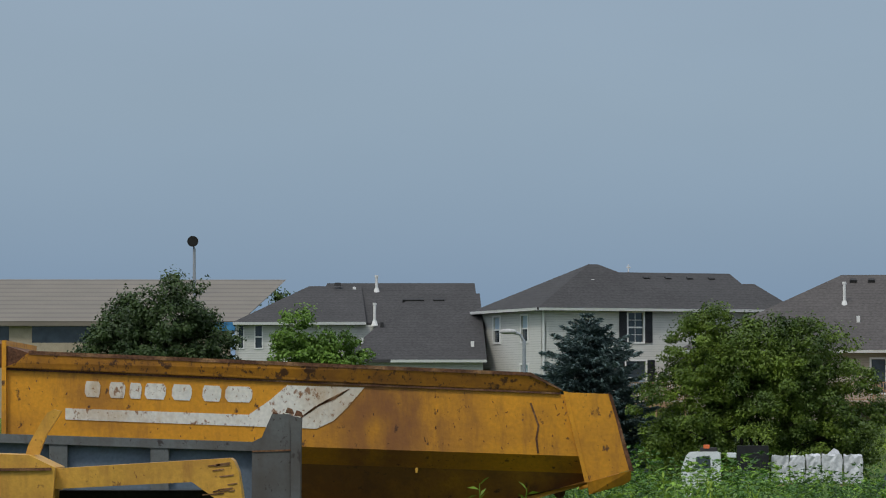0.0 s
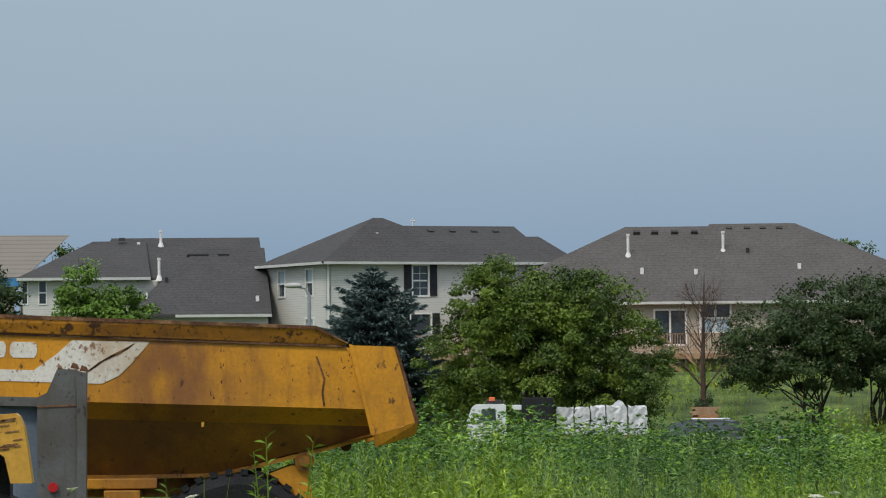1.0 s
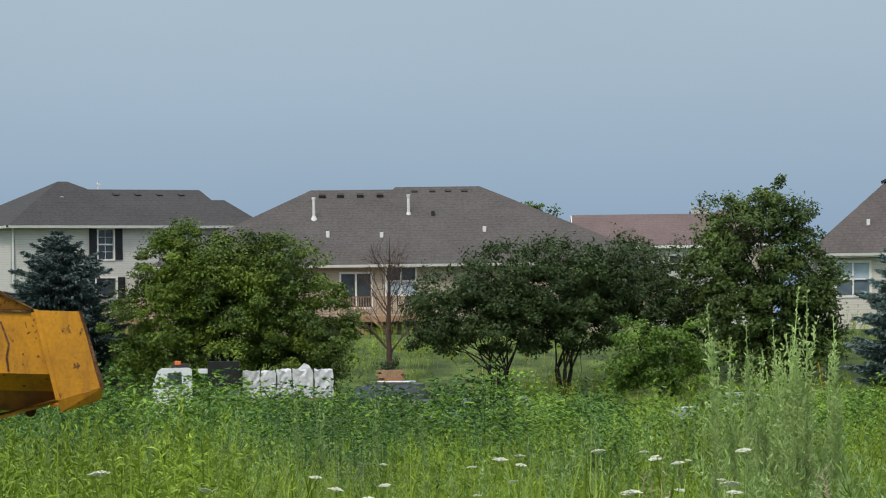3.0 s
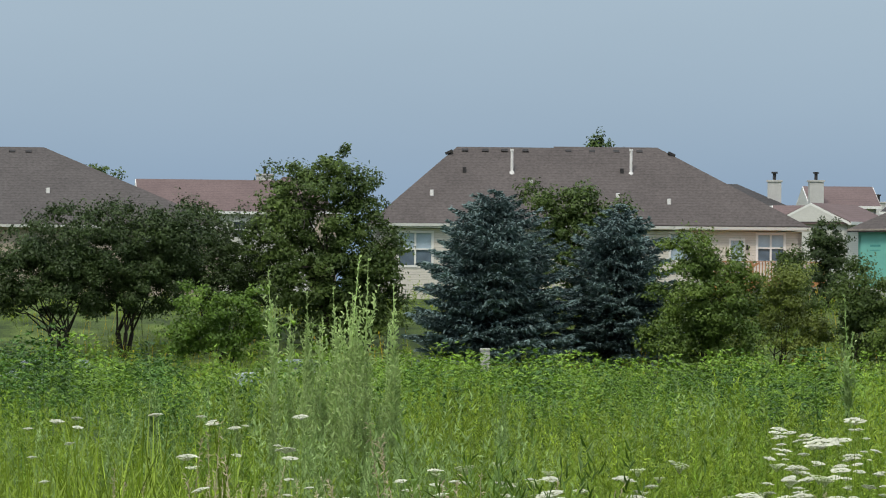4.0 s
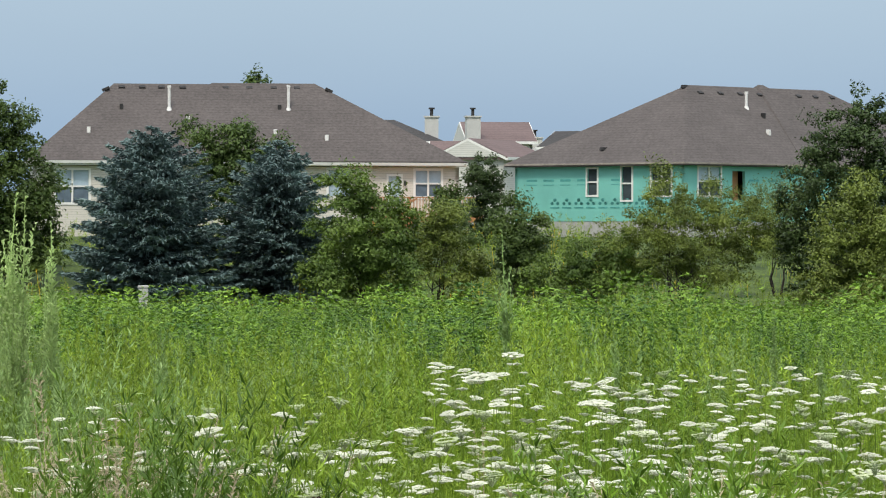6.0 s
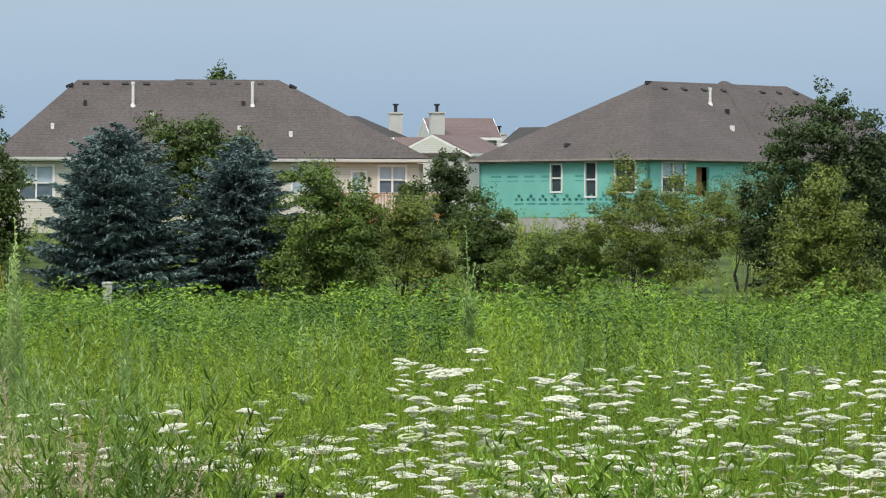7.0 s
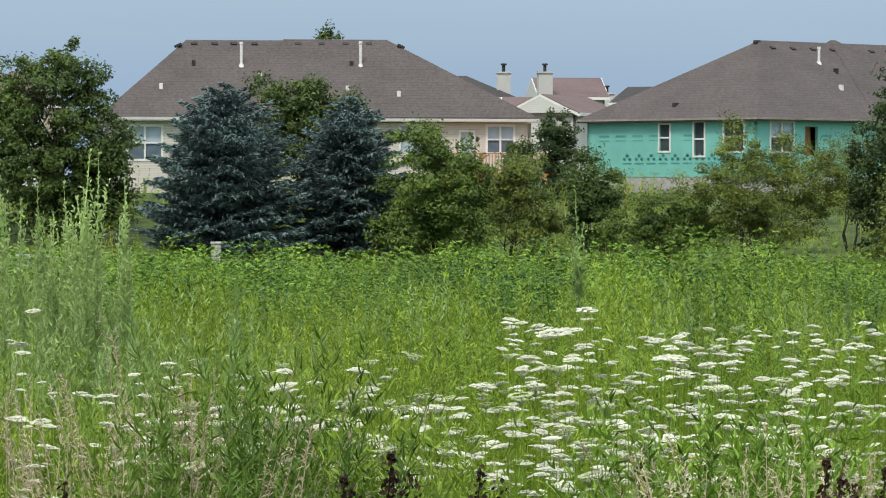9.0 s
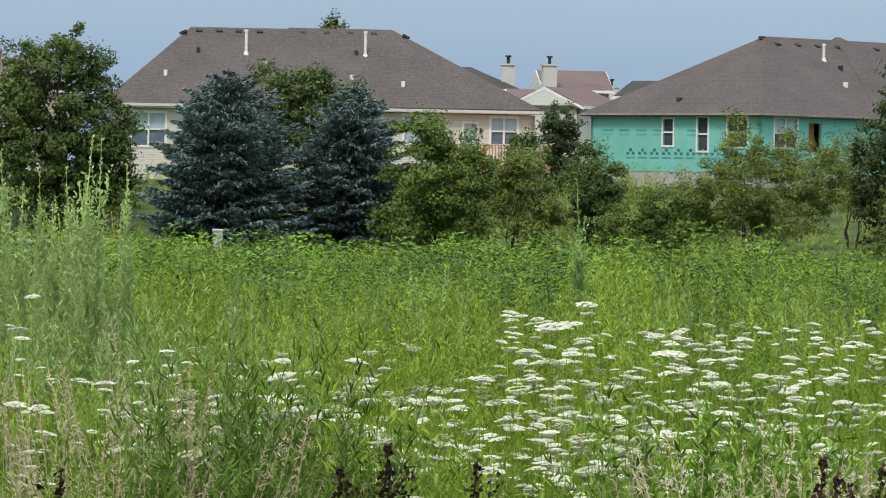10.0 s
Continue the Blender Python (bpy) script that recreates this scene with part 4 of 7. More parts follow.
def broadleaf(name, az, dist, blobs, mat, label, seed, leaves=9000, size=0.17, trunks=1, trunk_r=0.14, fork_z=1.2, category="tree", group="", narrow=0.6, hollow=0.6, lean=0.25, z=None, sprig=0.5):
    """A broadleaf tree or shrub; blobs in metres from its foot (x right, y away, z up)."""
    rng = np.random.default_rng(seed)
    m = at(az, dist)
    gz = ground_z(m.translation.x, m.translation.y) if z is None else z
    m.translation.z = gz
    t = thing(name, m, label, category, group)
    bm = bmesh.new()
    top = max(b[2] for b in blobs)
    for k in range(trunks):
        a = 2 * math.pi * k / max(1, trunks) + rng.uniform(0, 1)
        foot = Vector((0.12 * math.cos(a), 0.12 * math.sin(a), -0.15)) if trunks > 1 else Vector((0, 0, -0.15))
        d = Vector((lean * math.cos(a), lean * math.sin(a), 1)) if trunks > 1 else Vector((0.05, 0, 1))
        p = foot + d.normalized() * fork_z
        rod(bm, foot, p, trunk_r * 1.25, trunk_r * 0.85, 9, caps=False)
        for b in blobs:
            if trunks > 1 and rng.random() < 0.35:
                continue
            aim = Vector(b[:3]) - p
            if aim.length > 0.4:
                limb(bm, rng, p, aim, aim.length * 0.42, trunk_r * 0.45, 2, 0.15, 2)
    part("trunk", bm, BARK, t, smooth=True)
    pts, face = crown_points(rng, blobs, int(leaves * 3.0), hollow, sprig)
    keep = pts[:, 2] > 0.05
    v, f = leaf_quads(rng, pts[keep], size * 0.86, narrow=narrow, face=face[keep])
    mesh_from("crown", v, f, mat, t)
    return t


def spruce(name, az, dist, height, radius, mat, label, seed, density=1.0, z=None, group="blue spruces"):
    """A conifer: straight trunk and tiers of separate boughs, each a flat drooping fan of needle sprays with shade beneath."""
    rng = np.random.default_rng(seed)
    m = at(az, dist)
    m.translation.z = ground_z(m.translation.x, m.translation.y) if z is None else z
    t = thing(name, m, label, "tree", group)
    bm = bmesh.new()
    rod(bm, (0, 0, -0.2), (0, 0, height * 0.97), radius * 0.06, 0.015, 9, caps=False)
    pts, ds, ls = [], [], []
    tiers = int(height / 0.42)
    for i in range(tiers):
        zt = 0.25 + (height - 0.35) * i / (tiers - 1)
        n = 6 + int(3.2 * radius * (1 - math.exp(-(height - zt) / (0.27 * height))))
        for j in range(n):
            zz = min(height - 0.05, zt + rng.uniform(-0.13, 0.13))
            k = zz / height
            reach = radius * (1 - math.exp(-(height - zz) / (0.27 * height))) + 0.05
            a = 2 * math.pi * (j + rng.uniform(-0.35, 0.35)) / n + i * 0.9
            r = reach * rng.uniform(0.76, 1.12)
            d = np.array([math.cos(a), math.sin(a), 0.0])
            side = np.array([-d[1], d[0], 0.0])
            slope, lift = -0.34 + 0.75 * k, 0.22 * (1 - k)
            rise = lambda u: r * (slope * u + lift * u * u)
            tip = d * r + np.array([0, 0, zz + rise(1.0)])
            mid = d * r * 0.5 + np.array([0, 0, zz + rise(0.5)])
            rod(bm, (0, 0, zz), tuple(mid), 0.03, 0.018, 3, caps=False)
            rod(bm, tuple(mid), tuple(tip), 0.018, 0.006, 3, caps=False)
            c = max(20, int(135 * density * r))
            u = rng.uniform(0.02, 1.0, c) ** 0.72
            span = 0.46 * r * np.minimum(1.0, 1.5 * (1.02 - u) + 0.10)
            # side twigs lie in separate lines along the bough
            w = rng.uniform(-1, 1, c)
            w = np.round(w * 4) / 4 + rng.normal(size=c) * 0.07
            off = w * span
            p = d * (r * u)[:, None] + side * off[:, None]
            p[:, 2] = zz + rise(u) - 0.26 * np.abs(off) + rng.normal(size=c) * 0.028
            hang = rng.random(c) < 0.15
            dd = d * 0.8 + side * (np.sign(off) * rng.uniform(0.1, 0.9, c))[:, None]
            dd[:, 2] = np.where(hang, rng.uniform(-1.4, -0.5, c), rng.uniform(-0.25, 0.4, c))
            pts.append(p)
            ds.append(dd / np.linalg.norm(dd, axis=1)[:, None])
            ls.append(rng.uniform(0.16, 0.27, c) * (0.7 + 0.3 * (1 - k)))
    # short shaded twigs that fill the heart of the tree
    c = int(520 * density * height)
    zz = rng.uniform(0.3, height * 0.93, c)
    a = rng.uniform(0, 2 * math.pi, c)
    r = radius * (1 - np.exp(-(height - zz) / (0.27 * height))) * rng.uniform(0.1, 0.72, c)
    dd = np.stack([np.cos(a), np.sin(a), rng.uniform(-0.9, 0.3, c)], 1)
    pts.append(np.stack([r * np.cos(a), r * np.sin(a), zz - 0.1 * r], 1))
    ds.append(dd / np.linalg.norm(dd, axis=1)[:, None])
    ls.append(rng.uniform(0.2, 0.36, c))
    part("trunk", bm, BARK, t)
    P, Dv, L = np.concatenate(pts), np.concatenate(ds), np.concatenate(ls)[:, None]
    nrm = rng.normal(size=P.shape) * 0.7
    nrm[:, 2] += 1.2
    S = np.cross(Dv, nrm)
    S /= np.linalg.norm(S, axis=1)[:, None] + 1e-9
    w = L * 0.26
    v = np.stack([P - Dv * L * 0.2 + S * w, P - Dv * L * 0.2 - S * w, P + Dv * L], 1).reshape(-1, 3)
    mesh_from("needles", v, np.arange(len(v)).reshape(-1, 3), mat, t)
    return t


def bare_tree(az, dist, height, seed):
    rng = np.random.default_rng(seed)
    m = at(az, dist)
    m.translation.z = ground_z(m.translation.x, m.translation.y)
    t = thing("bare_tree", m, "dead leafless young tree with fine upright twigs", "tree")
    bm = bmesh.new()
    rod(bm, (0, 0, -0.2), (0, 0, height * 0.42), 0.15, 0.10, 9, caps=False)
    rod(bm, (0, 0, height * 0.42), (0.1, 0, height * 0.98), 0.10, 0.012, 7, caps=False)
    for i in range(34):
        zz = height * rng.uniform(0.2, 0.82)
        a = rng.uniform(0, 2 * math.pi)
        d = Vector((math.cos(a), math.sin(a), 1.15))
        limb(bm, rng, (0.0, 0, zz), d, (height - zz) * 0.22 + 0.35, 0.036 * (1.2 - zz / height), 2, 0.2, 3, rise=0.08)
    part("trunk", bm, material("dead_twig", (0.085, 0.055, 0.042), 0.95), t)
    pts, face = crown_points(rng, [(0, 0, 0.75, 0.5, 0.5, 0.45)], 500, 0.6, 0.3)
    v, f = leaf_quads(rng, pts, 0.13, face=face)
    mesh_from("basal_leaves", v, f, LEAF_DARK, t)


broadleaf("maple_tree", -3.95, 186, [(0.1, 0, 6.0, 2.9, 2.6, 2.0), (0.9, 0, 7.6, 1.6, 1.5, 1.4), (-1.9, 0, 5.6, 1.6, 1.5, 1.5), (2.2, 0, 5.6, 1.5, 1.3, 1.6), (-0.6, 0, 7.2, 1.3, 1.3, 1.2), (0, 0, 3.6, 3.2, 2.4, 2.0)], LEAF_DARK, "dark green maple tree near the warehouse", 1, 18000, 0.19)
broadleaf("young_tree", -1.72, 181, [(-0.7, 0, 6.6, 1.2, 1.2, 1.3), (0.8, 0, 5.8, 1.5, 1.2, 1.2), (-0.5, 0, 5.2, 1.9, 1.6, 1.5), (0.6, 0, 4.4, 2.0, 1.6, 1.6), (0, 0, 3.0, 1.8, 1.6, 1.6)], LEAF_LIGHT, "light green young tree in front of the houses", 2, 13000, 0.17, sprig=0.4)
spruce("spruce_tree", 1.98, 182, 7.7, 3.1, NEEDLE_DEEP, "dark blue-green spruce beside the grey house", 3, 0.85)
broadleaf("maple_tree", 4.25, 179, [(-1.6, 0, 6.0, 2.2, 2.1, 2.0), (1.7, 0, 5.8, 2.3, 2.1, 1.9), (0, 0.3, 5.2, 3.2, 2.0, 2.2), (-3.3, 0, 3.4, 2.0, 1.9, 2.2), (3.3, 0, 3.7, 2.1, 1.9, 2.4), (0, -0.4, 4.2, 3.0, 2.3, 2.5), (-2.6, 0, 1.9, 2.2, 1.8, 1.4), (2.4, 0, 1.9, 2.6, 1.8, 1.3), (-2.0, 0, 7.4, 1.0, 1.0, 0.9)], LEAF_MAPLE, "broad twin-crowned green maple tree with yellowish tips", 4, 46000, 0.15, 2, 0.2, 1.0)
bare_tree(6.44, 190, 7.0, 5)
broadleaf("crab_apple_tree", 7.93, 185, [(-1.9, 0, 3.9, 2.0, 1.9, 1.7), (0.3, 0, 5.1, 2.0, 1.9, 1.7), (1.6, 0, 4.0, 1.7, 1.7, 1.9), (-0.4, 0, 3.3, 3.2, 2.2, 1.5), (-3.0, 0, 2.9, 1.2, 1.2, 1.2)], LEAF_DARK, "dark-leaved crab apple tree with several trunks", 6, 15000, 0.15, 4, 0.09, 1.3, "tree", "crab apple trees")
broadleaf("crab_apple_tree", 8.8, 186, [(-0.2, 0, 5.1, 2.0, 1.9, 1.8), (1.6, 0, 4.4, 1.8, 1.7, 1.8), (0.5, 0, 3.2, 2.5, 2.0, 1.4), (2.2, 0, 5.4, 1.3, 1.3, 1.3)], LEAF_DARK, "dark-leaved crab apple tree with several trunks", 7, 13000, 0.15, 4, 0.10, 1.3, "tree", "crab apple trees")
broadleaf("crab_apple_tree", 9.95, 192, [(-1.4, 0, 4.6, 1.8, 1.7, 1.6), (0.9, 0, 4.2, 2.0, 1.8, 1.8), (0, 0, 2.9, 2.4, 2.0, 1.6), (2.2, 0, 3.4, 1.4, 1.4, 1.8)], LEAF_DARK, "dark-leaved crab apple tree behind the others", 8, 11000, 0.15, 3, 0.10, 1.3, "tree", "crab apple trees")
broadleaf("small_tree", 10.2, 178, [(-1.1, 0, 2.5, 1.3, 1.2, 1.3), (0.9, 0, 2.7, 1.2, 1.0, 0.9), (0.4, 0, 1.7, 1.9, 1.4, 0.8), (-1.6, 0, 1.5, 0.9, 0.9, 0.7)], LEAF_LIGHT, "small bright green tree with layered boughs", 9, 4200, 0.16, 2, 0.08, 0.9)
broadleaf("oak_tree", 11.52, 190, [(0.3, 0, 8.3, 0.9, 0.9, 1.1), (-1.7, 0, 7.3, 1.1, 1.1, 1.2), (1.6, 0, 7.0, 1.3, 1.1, 1.0), (-0.1, 0, 6.4, 1.9, 1.7, 1.6), (-1.9, 0, 5.0, 1.6, 1.5, 1.8), (1.7, 0, 4.7, 1.6, 1.5, 1.6), (0, 0, 3.6, 2.8, 2.2, 2.0), (1.7, 0, 3.0, 1.4, 1.4, 1.6), (0, 0, 1.8, 2.5, 2.0, 1.4), (2.5, 0, 3.9, 1.2, 1.1, 1.5), (2.3, 0, 2.0, 1.5, 1.3, 1.3), (-2.0, 0, 6.2, 1.0, 1.0, 1.1)], LEAF_OAK, "tall uneven oak tree with a ragged crown", 10, 17000, 0.19, 1, 0.17, 1.5)
spruce("spruce_tree", 13.8, 181, 7.75, 3.7, NEEDLE_BLUE, "broad blue spruce with drooping layered boughs", 11, 0.85)
spruce("spruce_tree", 15.5, 184, 7.0, 3.0, NEEDLE_BLUE, "narrower blue spruce with layered boughs", 12, 0.85)
broadleaf("oak_tree", 14.85, 197, [(0.4, 0, 6.1, 0.7, 0.7, 0.8), (-1.5, 0, 5.8, 1.0, 0.8, 0.5), (1.7, 0, 5.0, 1.1, 0.8, 0.6), (0.1, 0, 4.9, 1.2, 1.1, 1.0), (0.3, 0, 3.5, 1.7, 1.4, 1.3), (0.5, 0, 1.9, 1.7, 1.4, 1.5), (-0.9, 0, 3.9, 1.0, 1.0, 1.2), (1.4, 0, 3.4, 1.0, 1.0, 1.3)], LEAF_OAK, "thin oak tree showing above the spruces", 13, 6500, 0.19, 1, 0.12, 1.8)
broadleaf("oak_tree", 16.65, 178, [(-0.7, 0, 4.9, 1.2, 1.2, 1.1), (0.9, 0, 4.3, 1.4, 1.2, 1.1), (0, 0, 3.1, 2.2, 1.8, 1.4), (-0.6, 0, 1.6, 2.0, 1.7, 1.3), (1.6, 0, 1.9, 1.3, 1.2, 1.3)], LEAF_BUSH, "bushy young oak tree with yellowish leaves", 14, 10000, 0.17, 1, 0.1, 0.7)
broadleaf("shrub", 17.7, 184, [(0, 0, 3.0, 1.3, 1.2, 1.1), (-1.2, 0, 1.6, 1.4, 1.2, 1.3), (1.2, 0, 1.5, 1.3, 1.2, 1.4), (0.3, 0, 3.9, 0.8, 0.8, 0.6)], LEAF_OLIVE, "olive green shrub below the deck", 15, 6000, 0.14, 4, 0.05, 0.7, "shrub", "shrubs")
broadleaf("shrub", 17.85, 196, [(0, 0, 2.7, 0.8, 0.8, 0.8), (0.2, 0, 1.6, 1.2, 1.1, 0.9)], LEAF_OAK, "dark green shrub against the house", 16, 3000, 0.15, 3, 0.05, 0.7, "shrub", "shrubs")
broadleaf("small_tree", 18.33, 205, [(0, 0, 3.4, 0.75, 0.7, 0.85), (0.1, 0, 2.4, 1.1, 1.0, 1.0), (-0.1, 0, 1.2, 1.2, 1.1, 1.0)], LEAF_DARK, "dark green oval tree between the houses", 17, 5200, 0.14, 1, 0.07, 0.6, sprig=0.32)
broadleaf("shrub", 18.71, 181, [(-0.3, 0, 3.7, 0.9, 0.8, 1.0), (0.7, 0, 2.9, 0.9, 0.8, 1.1), (0.2, 0, 1.9, 1.3, 1.1, 1.3)], LEAF_OAK, "dark green shrub in the thicket", 18, 5000, 0.15, 3, 0.05, 0.7, "shrub", "shrubs")
broadleaf("shrub", 19.75, 178, [(0, 0, 1.9, 1.6, 1.3, 1.2), (-1.3, 0, 1.4, 1.2, 1.1, 1.1), (1.2, 0, 1.9, 1.2, 1.1, 1.4)], LEAF_BUSH, "rounded green shrub in the thicket", 19, 6500, 0.13, 5, 0.05, 0.8, "shrub", "shrubs")
broadleaf("willow_shrub", 21.05, 178, [(-2.2, 0, 3.2, 1.6, 1.4, 1.3), (-0.4, 0, 4.2, 1.7, 1.4, 1.4), (1.6, 0, 4.2, 1.7, 1.4, 1.4), (3.0, 0, 3.5, 1.2, 1.2, 1.3), (0.4, 0, 2.3, 2.8, 1.8, 1.0), (-1.0, 0, 5.5, 0.5, 0.5, 0.8)], LEAF_OLIVE, "wide many-stemmed shrub with yellow-green leaves", 20, 15000, 0.13, 7, 0.045, 1.2, "shrub", "shrubs", 0.45, 0.5, 0.6)
broadleaf("willow_shrub", 22.3, 188, [(0, 0, 3.9, 1.2, 1.0, 1.3), (0.3, 0, 2.7, 1.5, 1.2, 1.3)], LEAF_OLIVE, "feathery olive shrub beside the sheathed house", 21, 4500, 0.12, 4, 0.05, 1.0, "shrub", "shrubs", 0.3)
broadleaf("elm_tree", 23.36, 180, [(0.2, 0, 8.6, 0.9, 0.9, 1.0), (-0.6, 0, 7.2, 1.7, 1.5, 1.6), (1.2, 0, 7.0, 1.6, 1.5, 1.5), (-1.2, 0, 5.2, 2.1, 1.8, 1.9), (1.0, 0, 4.8, 2.3, 1.8, 2.0), (-1.4, 0, 3.1, 2.2, 1.8, 1.7), (1.0, 0, 2.6, 2.4, 1.9, 1.8), (-0.6, 0, 1.6, 2.4, 1.8, 1.3), (2.3, 0, 5.6, 1.5, 1.4, 1.7), (-2.4, 0, 3.9, 1.3, 1.3, 1.8), (2.6, 0, 3.4, 1.7, 1.5, 1.9)], LEAF_DARK, "tall dark green elm tree beside the sheathed house", 22, 20000, 0.17, 1, 0.17, 1.0)
broadleaf("young_tree", 23.33, 173, [(0.4, 0, 6.0, 0.5, 0.5, 0.8), (0.3, 0, 4.9, 1.1, 1.0, 1.1), (-0.4, 0, 3.7, 1.4, 1.3, 1.3), (1.0, 0, 3.5, 1.3, 1.3, 1.3), (-0.8, 0, 2.3, 1.6, 1.4, 1.2), (1.2, 0, 2.1, 1.5, 1.4, 1.2), (0, 0, 1.3, 2.3, 1.7, 1.2)], LEAF_OLIVE, "conical yellow-green young tree", 23, 11000, 0.15, 1, 0.1, 0.6)
spruce("spruce_tree", 24.05, 200, 5.6, 2.2, NEEDLE_BLUE, "blue spruce half hidden behind the elm", 24, 0.7)
for k, (az, d, h) in enumerate(((15.2, 330, 14.9), (8.46, 330, 12.2), (-2.24, 300, 11.3))):
    broadleaf("far_tree", az, d, [(0, 0, h - 3.2, 0.8, 0.8, 1.0), (0.6, 0, h - 4.4, 1.3, 1.2, 1.4), (-0.5, 0, h - 6.0, 1.6, 1.4, 2.2), (0, 0, h - 8.5, 2.0, 1.6, 2.4)], LEAF_OAK, "distant green tree top above the roofs", 40 + k, 1600, 0.3, 1, 0.14, 2.0, "tree", "distant trees")

# ---- dumper and yard machines ----
WHITE_PAINT = weathered("worn_white_paint", (0.70, 0.66, 0.57), (0.48, 0.33, 0.18), (0.24, 0.10, 0.03), 0.6, 0.54, 0.58)
GREY_STEEL = weathered("grey_painted_steel", (0.125, 0.13, 0.125), (0.075, 0.062, 0.05), (0.035, 0.025, 0.02), 0.65)
BLUE_GREY = material("blue_grey_panel", (0.13, 0.165, 0.205), 0.55, vary=0.15, fine_vary=0.1, other=(0.07, 0.07, 0.07), patch=3, coverage=0.35)
TYRE = material("tyre_rubber", (0.018, 0.018, 0.019), 0.9, vary=0.3, bump=0.4)
LOADER_YELLOW = weathered("loader_yellow", (0.56, 0.30, 0.040), (0.30, 0.13, 0.03), (0.11, 0.04, 0.018), 0.5, 0.56, 0.64)
RED_LENS = material("red_lens", (0.42, 0.02, 0.02), 0.25)
# truck yellow darkened for the underside's shade, with heavier rust stains
SHADED_YELLOW = weathered("shaded_yellow", (0.36, 0.155, 0.012), (0.11, 0.046, 0.018), (0.05, 0.022, 0.012), 0.6, 0.38, 0.62)


def sheet(bm, pts, thick=0.03):
    """A plate through 3D points (flat or nearly), given some thickness away from the viewer."""
    a = [bm.verts.new(p) for p in pts]
    b = [bm.verts.new((x, y + thick, z)) for x, y, z in pts]
    k = len(pts)
    bm.faces.new(a)
    bm.faces.new(b[::-1])
    for i in range(k):
        bm.faces.new((a[i], b[i], b[(i + 1) % k], a[(i + 1) % k]))


def dumper():
    D = 36.0
    s = 7467 / D
    X = lambda a: (a - 784) / s
    Z = lambda b: EYE_Z + (745.6 - b) / s
    t = thing("dump_truck", pose(0, 0, 0), "worn yellow articulated dump truck with a rusty tipping body", "truck")
    wide = 2.6
    pt = lambda a, b, y=0.0: (X(a), D + y, Z(b))
    top = lambda a: 621 + (a - 45) * 40 / 894.0
    low = lambda a: 649 + (a - 45) * 43 / 949.0
    f1 = lambda a: 770 + a * 0.0351
    f2 = lambda a: 800 + a * 0.0358
    # body sides
    for far in (0, 1):
        y = wide * far
        sg = -1 if far else 1
        bm = bmesh.new()
        sheet(bm, [pt(8, low(8), y), pt(990, low(990), y), pt(1027, f1(1027), y), pt(10, f1(10), y)], 0.03)
        part("side_panel", bm, TRUCK_YELLOW, t)
        bm = bmesh.new()
        sheet(bm, [pt(52, top(52), y - 0.07 * sg), pt(939, top(939), y - 0.07 * sg), pt(996, 690, y - 0.04 * sg), pt(990, low(990), y - 0.02 * sg), pt(8, low(8), y - 0.05 * sg), pt(30, 640, y - 0.06 * sg)], 0.09 * sg)
        part("top_rail", bm, RAIL_YELLOW, t, "dented top rail with rust")
        bm = bmesh.new()
        sheet(bm, [pt(52, top(52) - 3, y - 0.075 * sg), pt(939, top(939) - 3, y - 0.075 * sg), pt(992, 687, y - 0.045 * sg), pt(996, 691, y - 0.045 * sg), pt(938, top(939) + 3, y - 0.075 * sg), pt(52, top(52) + 4, y - 0.075 * sg)], 0.11 * sg)
        part("rail_lip", bm, RUST, t, "rusted upper lip of the rail")
        bm = bmesh.new()
        sheet(bm, [pt(8, low(8) + 1, y - 0.02 * sg), pt(990, low(990) + 1, y - 0.02 * sg), pt(991, low(990) + 5, y - 0.02 * sg), pt(8, low(8) + 5, y - 0.02 * sg)], 0.02 * sg)
        part("seam", bm, RUST, t)
        bm = bmesh.new()
        sheet(bm, [pt(10, f1(10), y), pt(1027, f1(1027), y), pt(1034, f2(1034), y + 0.17 * sg), pt(10, f2(10), y + 0.17 * sg)], 0.03 * sg)
        part("lower_panel", bm, TRUCK_YELLOW, t)
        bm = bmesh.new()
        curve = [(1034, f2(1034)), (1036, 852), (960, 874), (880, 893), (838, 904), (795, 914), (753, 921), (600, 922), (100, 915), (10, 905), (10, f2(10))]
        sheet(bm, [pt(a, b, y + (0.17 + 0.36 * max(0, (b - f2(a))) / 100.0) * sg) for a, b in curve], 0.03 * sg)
        # shade of the inward-sloping plate is painted in by the darker yellow
        part("belly_panel", bm, SHADED_YELLOW, t, "rust-stained lower body plate, its yellow darkened for the shade there")
        bm = bmesh.new()
        edge = [(1040, 851), (960, 874), (880, 893), (838, 904), (795, 914), (753, 921), (600, 923), (100, 916)]
        for (a, b), (c, d) in zip(edge, edge[1:]):
            ya, yb = y + (0.12 + 0.36 * max(0, (b - f2(a))) / 100.0) * sg, y + (0.12 + 0.36 * max(0, (d - f2(c))) / 100.0) * sg
            sheet(bm, [pt(a, b - 2, ya), pt(c, d - 2, yb), pt(c, d + 5, yb), pt(a, b + 5, ya)], 0.10 * sg)
        part("belly_flange", bm, TRUCK_YELLOW, t)
        # flared tail chute
        bm = bmesh.new()
        sheet(bm, [pt(1000, 693, y - 0.02 * sg), pt(1078, 696, y + 0.05 * sg), pt(1117, 830, y + 0.05 * sg), pt(1038, 852, y - 0.02 * sg)], 0.03 * sg)
        part("tail_panel", bm, TRUCK_YELLOW, t, "flared tail plate with worn edge")
        bm = bmesh.new()
